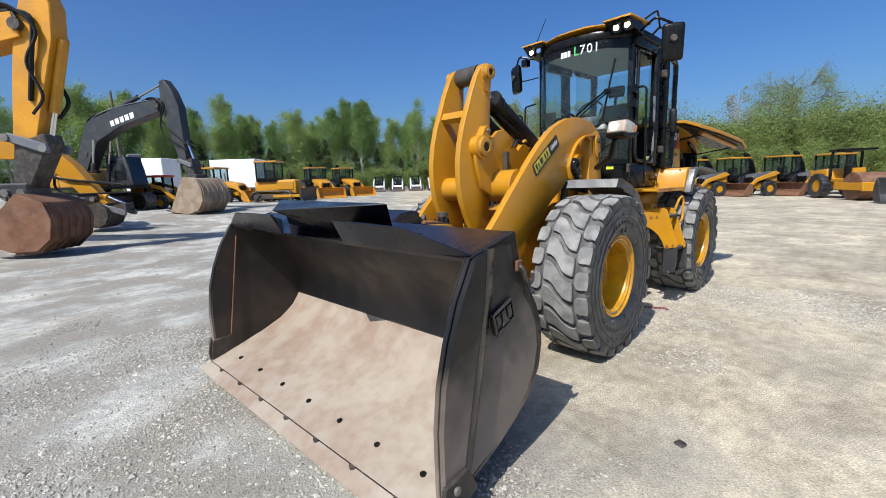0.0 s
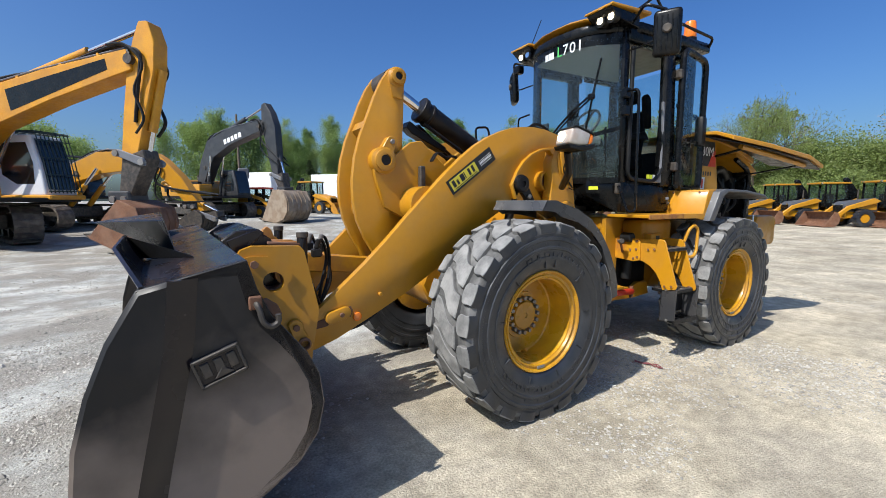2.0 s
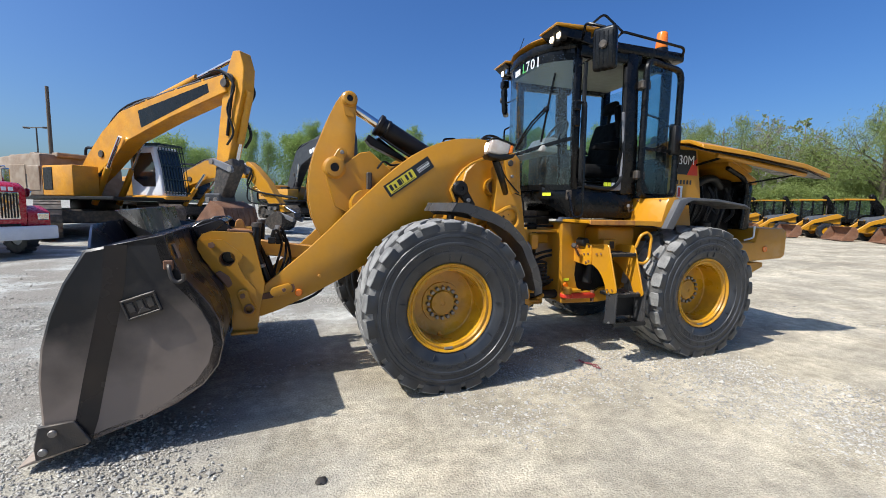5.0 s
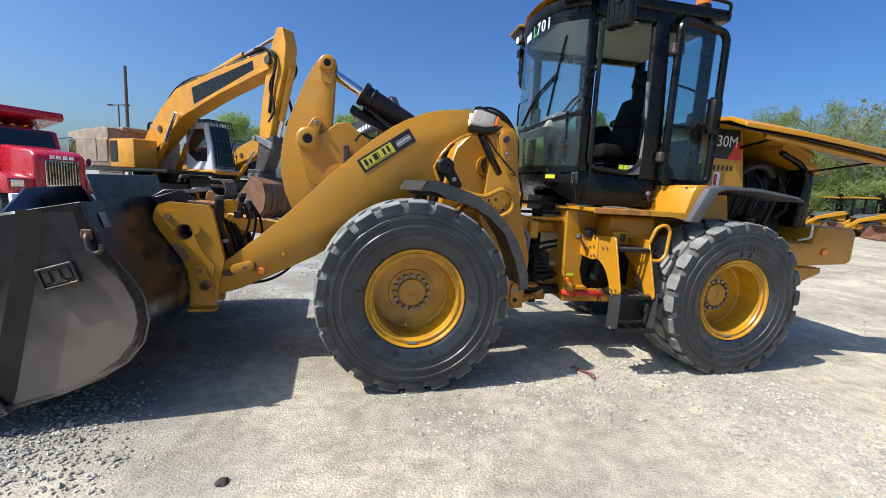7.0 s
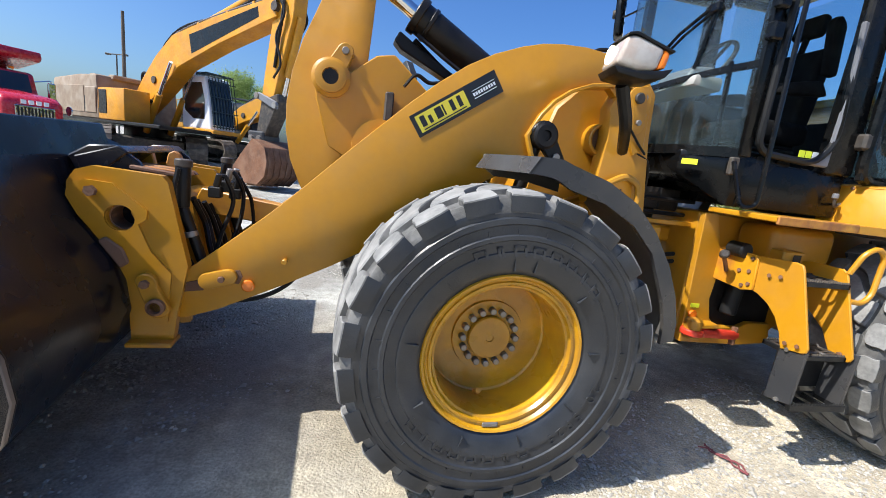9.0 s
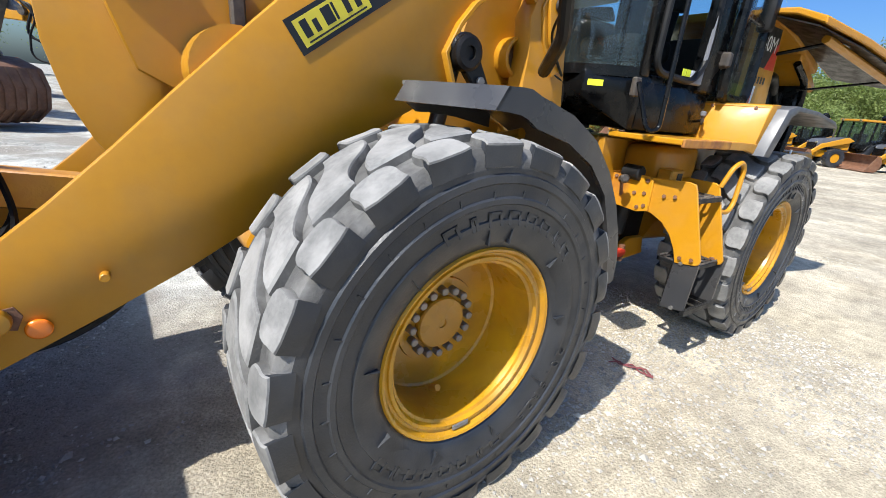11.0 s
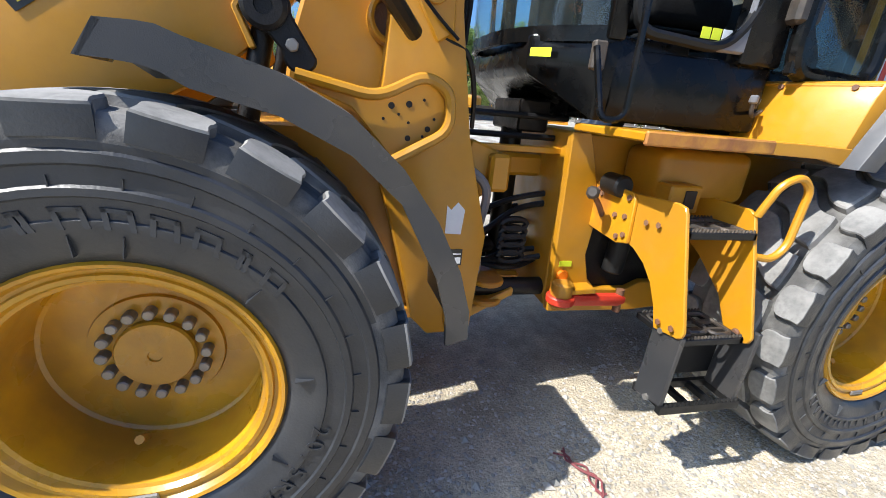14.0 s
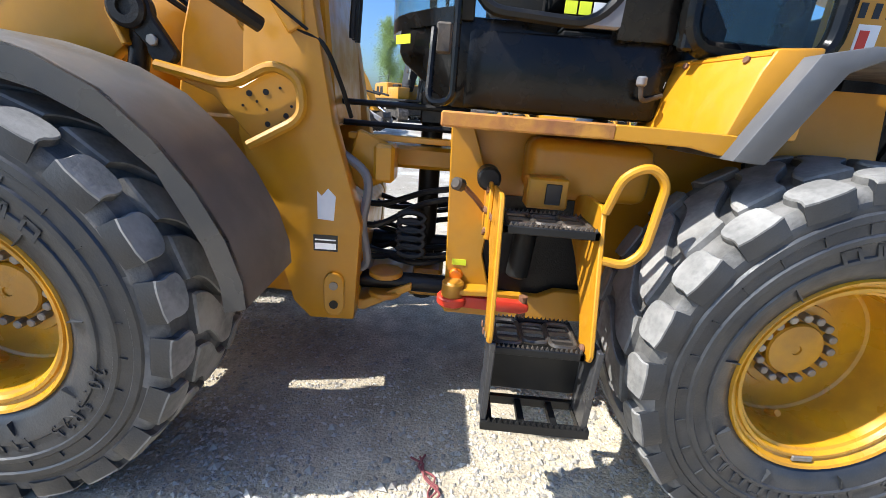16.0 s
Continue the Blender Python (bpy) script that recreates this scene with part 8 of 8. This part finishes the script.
def build_roller(m):
    root = thing("road_roller", "yellow soil roller with a rusty smooth drum", "roller", m)
    d = part("drum", bev(cyl(B(), (0.6, -1.05, 0.75), (0.6, 1.05, 0.75), 0.75, 40), 0.02), RUST, root, "rusty smooth steel drum")
    for y in (-1.15, 1.15):
        part("drum_frame", bev(box(B(), -0.5, 1.6, y - 0.07, y + 0.07, 0.55, 0.95), 0.02), BRIGHT, d)
    part("front_beam", bev(box(B(), 1.42, 1.62, -1.2, 1.2, 0.5, 0.98), 0.03), BRIGHT, root)
    part("engine", bev(prism(B(), [(-3.4, 0.7), (-3.4, 1.6), (-1.9, 1.75), (-1.7, 0.7)], -0.8, 0.8), 0.08, 2), BRIGHT, root)
    for y in (-0.85, 0.85):
        farm_wheel(root, -2.3, y, 0.72, 0.5, RUBBER, BRIGHT)
    part("operator_deck", bev(box(B(), -1.8, -0.5, -0.7, 0.7, 0.95, 1.15), 0.03), BRIGHT, root)
    part("operator_seat", bev(box(B(), -1.4, -1.0, -0.25, 0.25, 1.15, 1.9), 0.06), SEAT, root)
    part("rollover_frame", tube(B(), bent([(-1.6, -0.75, 1.1), (-1.6, -0.75, 2.75), (-1.6, 0.75, 2.75), (-1.6, 0.75, 1.1)], 0.15), 0.07, 8), BLACK, root)
    part("canopy", bev(box(B(), -1.8, -0.6, -0.85, 0.85, 2.72, 2.84), 0.03), BLACK, root)
    part("console", bev(box(B(), -0.7, -0.5, -0.3, 0.3, 1.15, 1.75), 0.03), BRIGHT, root)
    return root


build_roller(ground_pose(-29.4, 1.6, (0.80, 0.60)))
blade = thing("attachment_bucket", "black steel attachment bucket standing on the gravel", "bucket", ground_pose(-26.6, 3.2, (0.9, 0.43)))
part("shell", bev(prism(B(), [(0.6, 0.02), (0.0, 0.05), (-0.2, 0.4), (-0.1, 1.0), (0.1, 1.25), (0.14, 1.2), (-0.02, 0.95), (-0.1, 0.42), (0.06, 0.15), (0.6, 0.06)], -1.2, 1.2), 0.01), CHAR, blade)
part("cheek", bev(prism(B(), [(0.6, 0.02), (0.0, 0.05), (-0.2, 0.4), (-0.1, 1.0), (0.1, 1.25)], -1.22, -1.2), 0.003), CHAR, blade)
part("cheek", bev(prism(B(), [(0.6, 0.02), (0.0, 0.05), (-0.2, 0.4), (-0.1, 1.0), (0.1, 1.25)], 1.2, 1.22), 0.003), CHAR, blade)


def build_truck(m):
    root = thing("dump_truck", "red heavy dump truck with chrome grille and steel bumper", "truck", m)
    for x in (-1.0,):
        for y in (-1.0, 1.0):
            farm_wheel(root, x, y, 0.53, 0.32, RUBBER, WHITE)
    for x in (-4.8, -6.1):
        for y in (-1.0, 1.0):
            farm_wheel(root, x, y, 0.53, 0.5, RUBBER, WHITE)
    part("chassis", bev(box(B(), -7.5, 0.0, -0.45, 0.45, 0.65, 0.95), 0.03), GREASE, root)
    part("bumper", bev(box(B(), 0.0, 0.18, -1.22, 1.22, 0.48, 0.86), 0.04, 2), WHITE, root, "broad pale steel bumper")
    hd = part("hood", bev(prism(B(), [(0.0, 0.85), (0.02, 1.90), (-0.2, 2.04), (-1.9, 2.20), (-1.95, 0.9)], -0.62, 0.62), 0.10, 3), TRUCKRED, root, "red hood")
    for s in (1, -1):
        part("wing", bev(prism(B(), [(-0.05, 0.85), (-0.05, 1.25), (-0.4, 1.42), (-1.5, 1.40), (-1.85, 1.0), (-1.65, 0.85)] + arc(-1.0, 0.55, 0.64, 28, 152, 8)[::1], s * 0.62, s * 1.18), 0.03, 2), TRUCKRED, hd)
        hl = part("headlight", bev(box(B(), -0.06, 0.0, s * 0.98 - 0.14, s * 0.98 + 0.14, 1.02, 1.22), 0.02), REFL, hd)
        part("mirror", bev(box(B(), -2.3, -2.22, s * 1.5 - 0.10, s * 1.5 + 0.10, 1.95, 2.55), 0.03), CHROME, root)
        part("mirror_arm", tube(B(), bent([(-2.4, s * 1.1, 2.5), (-2.25, s * 1.5, 2.62), (-2.25, s * 1.5, 1.9), (-2.4, s * 1.1, 1.8)], 0.06), 0.018, 6), CHROME, root)
        part("round_mirror", lathe(B(), [(0.0001, 0.0), (0.13, 0.01), (0.12, 0.05), (0.0001, 0.08)], (-1.1, s * 1.28, 1.80), 16), CHROME, root)
        part("exhaust_pipe", cyl(B(), (-3.35, s * 1.05, 1.0), (-3.35, s * 1.05, 3.0), 0.09, 14), CHROME, root)
        part("air_cleaner", cyl(B(), (-2.15, s * 0.98, 1.35), (-2.15, s * 0.98, 2.1), 0.19, 18), CHROME, root)
    gr = part("grille", bev(box(B(), 0.02, 0.06, -0.40, 0.40, 1.05, 1.78), 0.01), CHROME, hd, "chrome grille with black slots")
    for i in range(11):
        part("slot", box(B(), 0.06, 0.066, -0.36 + i * 0.068, -0.325 + i * 0.068, 1.09, 1.74), GREASE, gr)
    for i in range(4):
        part("maker_bar", box(B(), 0.03, 0.045, -0.27 + i * 0.15, -0.17 + i * 0.15, 1.82, 1.92), LETTER, hd)
    cb = part("cab", bev(prism(B(), [(-1.9, 0.9), (-1.92, 2.05), (-2.15, 2.72), (-3.2, 2.78), (-3.25, 0.9)], -1.05, 1.05), 0.08, 2), TRUCKRED, root)
    part("windscreen", prism(B(), [(-1.935, 2.05), (-2.14, 2.66), (-2.15, 2.66), (-1.945, 2.05)], -0.9, 0.9, Matrix.Translation((0.02, 0, 0))), DKGLASS_SOLID, cb)
    for s in (1, -1):
        part("door_window", prism(B(), [(-2.1, 2.05), (-2.25, 2.6), (-2.95, 2.6), (-2.95, 2.0)], s * 1.052, s * 1.056), DKGLASS_SOLID, cb)
        part("door_seam", tube(B(), [(-3.0, s * 1.052, 2.6), (-3.0, s * 1.052, 1.0)], 0.008, 5), GREASE, cb)
    for i in range(5):
        part("roof_marker", bev(box(B(), -2.3, -2.2, -0.6 + i * 0.3 - 0.05, -0.6 + i * 0.3 + 0.05, 2.76, 2.82), 0.01), ORANGE, cb)
    bx = part("dump_body", bev(prism(B(), [(-3.5, 1.1), (-3.55, 2.95), (-8.0, 2.95), (-8.2, 1.1)], -1.22, 1.22), 0.05), TRUCKRED, root, "red dump body")
    part("body_visor", bev(prism(B(), [(-3.6, 2.90), (-3.5, 3.28), (-2.25, 3.34), (-2.2, 3.16), (-2.3, 3.07), (-3.4, 2.86)], -1.3, 1.3), 0.04, 2), TRUCKRED, bx)
    for i in range(6):
        x = -3.9 - i * 0.72
        for s in (1, -1):
            part("body_rib", bev(box(B(), x - 0.06, x + 0.06, s * 1.22, s * 1.30, 1.15, 2.9), 0.02), TRUCKRED, bx)
    return root


build_truck(ground_pose(9.0, -9.4, (-0.86, 0.51)))


def build_trailer(m, length, w=1.25, label="plain white box trailer body"):
    root = thing("box_trailer", label, "trailer", m)
    bd = part("body", bev(box(B(), 0, length, -w, w, 1.1, 3.75), 0.05), WHITE, root)
    part("bottom_rail", bev(box(B(), 0, length, -w - 0.02, w + 0.02, 1.02, 1.14), 0.01), GREYP, bd)
    for x in (length - 1.6, length - 2.8):
        for y in (-0.95, 0.95):
            farm_wheel(root, x, y, 0.5, 0.4, RUBBER, WHITE)
    for y in (-0.8, 0.8):
        part("landing_leg", box(B(), 1.4, 1.5, y - 0.06, y + 0.06, 0.0, 1.1), IRON, root)


build_trailer(ground_pose(-1.0, -41.5, (-0.75, 0.66)), 3.4)
build_trailer(ground_pose(-7.6, -41.5, (-0.75, 0.66)), 4.2)


def pole(x, y, h, r, label, arm=False):
    root = thing("utility_pole", label, "pole", Matrix.Translation((x, y, ground_z(x, y))))
    part("shaft", cyl(B(), (0, 0, 0), (0, 0, h), r, 10, r * 0.7), BARK if not arm else IRON, root)
    if arm:
        part("lamp_arm", tube(B(), [(-1.0, 0.4, h), (1.0, -0.4, h)], 0.06, 6), IRON, root)
        for s in (1, -1):
            part("lamp_head", bev(box(B(), s * 1.0 - 0.25, s * 1.0 + 0.25, -s * 0.4 - 0.12, -s * 0.4 + 0.12, h - 0.1, h + 0.08), 0.02), IRON, root)


pole(20.3, -35.3, 9.6, 0.16, "bare dark wooden utility pole")
pole(27.5, -48.0, 8.2, 0.09, "twin-headed grey lamp post", True)
pole(-0.2, -40.0, 9.0, 0.12, "thin bare wooden pole behind the excavator")

# a tall grey pump column beside the dark excavator
pc = thing("pump_column", "grey steel pump column on a stand", "pump", ground_pose(0.1, -29.5, (1, 0)))
part("column", bev(cyl(B(), (0, 0, 0.2), (0, 0, 3.0), 0.16, 14), 0.02), GREYP, pc)
part("stand", bev(box(B(), -0.5, 0.5, -0.5, 0.5, 0.0, 0.25), 0.03), IRON, pc)
part("head", bev(box(B(), -0.35, 0.35, -0.3, 0.3, 2.7, 3.4), 0.06), GREYP, pc)
# low flat roof beyond the trees
shed = thing("far_shed", "low grey flat-roofed building beyond the willows", "building", Matrix.Translation((-95, 1.5, 0)))
part("wall", bev(box(B(), -6, 0, -9, 4, 0, 4.9), 0.05), GREYP, shed)
part("roof", bev(box(B(), -6.4, 0.4, -9.4, 4.4, 4.9, 5.3), 0.05), CHAR, shed)


# ---- trees ----
def leaf_quads(pts, size, rng, droop=0.0, slim=1.0):
    """A mesh's corners and faces: one small bent leaf clump for each point."""
    n = len(pts)
    a = rng.normal(size=(n, 3))
    a /= np.linalg.norm(a, axis=1)[:, None]
    b = rng.normal(size=(n, 3))
    b[:, 2] -= droop
    b -= a * (a * b).sum(1)[:, None]
    b /= np.linalg.norm(b, axis=1)[:, None]
    s = size * rng.uniform(0.6, 1.4, (n, 1))
    wd, lg = 0.5 * slim, 0.8 / slim ** 0.6
    v = np.stack([pts - a * s * wd, pts + b * s * lg, pts + a * s * wd, pts - b * s * lg], 1).reshape(-1, 3)
    f = np.arange(4 * n).reshape(-1, 4)
    return v, f


def tree(name_label, kind, h, seed, leaf, bark, n_leaf, size):
    rng = np.random.default_rng(seed)
    root = thing("tree", name_label, "tree")
    bm = B()
    lean = rng.uniform(-0.04, 0.04, 2)
    spine = [Vector((lean[0] * z + 0.012 * h * math.sin(z * 0.7 + seed), lean[1] * z, z)) for z in np.linspace(0, h * 0.95, 9)]
    r0 = 0.018 * h if kind != "willow" else 0.035 * h
    tube(bm, spine, r0, 8, 0.02)
    tips = []
    nl = {"poplar": 34, "cedar": 40, "willow": 26, "bare": 38, "bush": 14, "round": 30}[kind]
    for i in range(nl):
        t = rng.uniform(0.12 if kind in ("cedar", "bush") else 0.25, 0.97)
        p = spine[int(t * 8)].lerp(spine[min(8, int(t * 8) + 1)], t * 8 - int(t * 8))
        a = rng.uniform(0, 2 * math.pi)
        if kind == "poplar":
            ln, up = h * 0.24 * (1.08 - t) ** 0.6 * rng.uniform(0.6, 1.2), 0.9
        elif kind == "cedar":
            ln, up = h * 0.20 * (1.05 - t) * rng.uniform(0.8, 1.2), 0.15
        elif kind == "willow":
            ln, up = h * 0.55 * (1.15 - t * 0.7) * rng.uniform(0.6, 1.15), 0.55
        elif kind == "round":
            ln, up = h * 0.42 * (1.25 - t) ** 0.7 * rng.uniform(0.6, 1.1), 0.6
        elif kind == "bare":
            ln, up = h * 0.30 * (1.1 - t) * rng.uniform(0.6, 1.3), 0.8
        else:
            ln, up = h * 0.5 * rng.uniform(0.5, 1.0), 0.8
        d = Vector((math.cos(a), math.sin(a), up)).normalized()
        q1 = p + d * ln * 0.5 + Vector((0, 0, 0.04 * ln))
        q2 = p + d * ln + Vector((0, 0, (-0.10 if kind in ("willow", "cedar") else 0.08) * ln))
        tube(bm, [p, q1, q2], r0 * 0.34 * (1.1 - t), 5, 0.012)
        for s in np.linspace(0.25, 1.0, 5):
            tips.append((p.lerp(q1, s * 2) if s < 0.5 else q1.lerp(q2, s * 2 - 1), ln))
        if kind in ("bare", "willow"):
            for _ in range(5):
                s = rng.uniform(0.4, 1)
                b0 = q1.lerp(q2, s)
                dd = (d + Vector(rng.normal(size=3) * 0.5)).normalized()
                b1 = b0 + dd * ln * 0.45
                tube(bm, [b0, b1], r0 * 0.10, 4, 0.008)
                tips.append((b1, ln))
                for _ in range(2):
                    d3 = (dd + Vector(rng.normal(size=3) * 0.6)).normalized()
                    b2 = b1.lerp(b0, rng.uniform(0, 0.6)) + d3 * ln * 0.28
                    tube(bm, [b1.lerp(b0, 0.3), b2], r0 * 0.06, 4, 0.006)
                    tips.append((b2, ln))
    part("trunk", bm, bark, root, "", None, 60)
    if n_leaf:
        idx = rng.integers(0, len(tips), n_leaf)
        base = np.array([tips[i][0] for i in idx])
        spread = np.array([tips[i][1] for i in idx])[:, None] * {"poplar": 0.27, "cedar": 0.24, "willow": 0.10, "bare": 0.12, "bush": 0.28, "round": 0.24}[kind]
        pts = base + rng.normal(size=(n_leaf, 3)) * spread
        if kind == "willow":
            pts[:, 2] -= np.abs(rng.normal(size=n_leaf)) * 0.06 * h
        pts[:, 2] = np.maximum(pts[:, 2], 0.3)
        v, f = leaf_quads(pts, size, rng, 2.0 if kind == "willow" else 0.2, 0.32 if kind == "willow" else 1.0)
        me = bpy.data.meshes.new("crown")
        me.from_pydata(v.tolist(), [], f.tolist())
        me.materials.append(leaf)
        cr = new("crown", me)
        cr.parent = root
    return root


KINDS = {
    "poplar_a": tree("tall young poplar with fresh green leaves and pale trunk", "poplar", 16.0, 1, LEAF_MID, PALEBARK, 20000, 0.10),
    "poplar_b": tree("slender poplar with light spring leaves and pale trunk", "poplar", 15.0, 2, LEAF_LIGHT, PALEBARK, 18000, 0.10),
    "poplar_c": tree("thin poplar with sparse leaves and pale trunk", "poplar", 16.5, 3, LEAF_LIGHT, PALEBARK, 13000, 0.095),
    "cedar_a": tree("dark green cedar reaching to the ground", "cedar", 11.0, 4, LEAF_DARK, BARK, 20000, 0.125),
    "cedar_b": tree("dark green cedar with a ragged top", "cedar", 9.5, 5, LEAF_MID, BARK, 19000, 0.125),
    "willow_a": tree("broad leaning willow with light green leaves", "willow", 9.5, 6, LEAF_LIGHT, BARK, 20000, 0.095),
    "willow_c": tree("great spreading willow with wispy olive green foliage", "willow", 15.5, 21, LEAF_BUD, BARK, 30000, 0.11),
    "willow_b": tree("spreading willow with young green leaves", "willow", 8.5, 7, LEAF_BUD, BARK, 20000, 0.095),
    "bare_a": tree("bare grey tree with thin budding twigs", "bare", 10.5, 8, LEAF_BUD, TWIG, 700, 0.10),
    "bare_b": tree("mostly bare tree with a few buds", "bare", 9.0, 9, LEAF_BUD, TWIG, 1300, 0.10),
    "round": tree("rounded broadleaf tree in fresh light green", "round", 9.5, 12, LEAF_LIGHT, BARK, 17000, 0.11),
    "thicket": tree("tall olive green thicket behind the backhoes", "bush", 5.6, 31, LEAF_BUD, BARK, 15000, 0.10),
    "bush": tree("olive green scrub bush at the yard's edge", "bush", 3.0, 10, LEAF_BUD, BARK, 7000, 0.075),
}
GROUPS = {"thicket": "thickets behind the yard", "round": "broadleaf trees beyond the yard", "poplar": "poplars behind the machines", "cedar": "cedars in the wood", "willow": "willows by the yard", "bare": "bare trees by the yard", "bush": "bushes along the edge"}
used = set()
trng = random.Random(11)


def plant(kind, az, dist, s=1.0):
    a = radians(az)
    x, y = 3 + dist * math.cos(a), 3 + dist * math.sin(a)
    m = Matrix.Translation((x, y, ground_z(x, y) - 0.1)) @ Matrix.Rotation(trng.uniform(0, 6.28), 4, "Z") @ Matrix.Diagonal((s, s, s * trng.uniform(0.92, 1.1), 1))
    ob = KINDS[kind]
    tagged(ob, group=GROUPS[kind.split("_")[0]])
    if kind not in used:
        used.add(kind)
        ob.matrix_basis = m
    else:
        c = copy_thing(ob, Matrix.Identity(4))
        c.matrix_basis = m


az = -97.0
while az > -135:
    plant(trng.choice(("poplar_a", "poplar_b", "poplar_c", "poplar_b")), az, trng.uniform(70, 84), trng.uniform(0.70, 0.98))
    az -= trng.uniform(0.6, 1.25)
az = -85.5
while az > -140:
    plant(trng.choice(("cedar_a", "cedar_b")), az, trng.uniform(62, 72), trng.uniform(0.50, 0.78) * (0.8 if az > -95 else 1.0))
    az -= trng.uniform(0.9, 1.7)
# single trees beyond the first excavator
for az, d, k, s in ((-75.5, 62, "round", 1.0), (-78.2, 66, "round", 0.9), (-84.3, 62, "poplar_b", 0.78), (-86.0, 64, "poplar_c", 0.72), (-89.5, 66, "round", 1.2), (-91.8, 64, "poplar_b", 0.85), (-93.5, 66, "round", 1.15), (-95.5, 68, "poplar_a", 0.8)):
    plant(k, az, d, s)
# willows, bare trees and scrub round the right-hand side of the yard
plant("willow_c", -171.5, 60, 0.70)
plant("willow_b", -143.5, 54, 1.30)
plant("bare_a", -147.5, 52, 1.15)
plant("bare_b", -149.6, 54, 1.3)
plant("bare_a", -151.2, 56, 1.0)
plant("willow_b", -156.0, 52, 1.15)
plant("bare_b", -159.4, 54, 1.15)
plant("bare_a", -166.5, 56, 1.0)
plant("bare_b", -163.5, 60, 0.8)
plant("bare_a", -180.5, 56, 1.2)
plant("willow_b", -183.5, 60, 1.2)
plant("willow_a", -161.0, 64, 0.75)
az = -136.0
while az > -190:
    plant("bush", az, trng.uniform(44, 49), trng.uniform(0.8, 1.15))
    plant("thicket", az - 0.6, trng.uniform(52, 58), trng.uniform(0.8, 1.15))
    az -= trng.uniform(1.1, 1.8)
az = -88.0
while az > -137:
    plant("bush", az, trng.uniform(58, 63), trng.uniform(0.7, 1.2))
    az -= trng.uniform(1.4, 2.2)
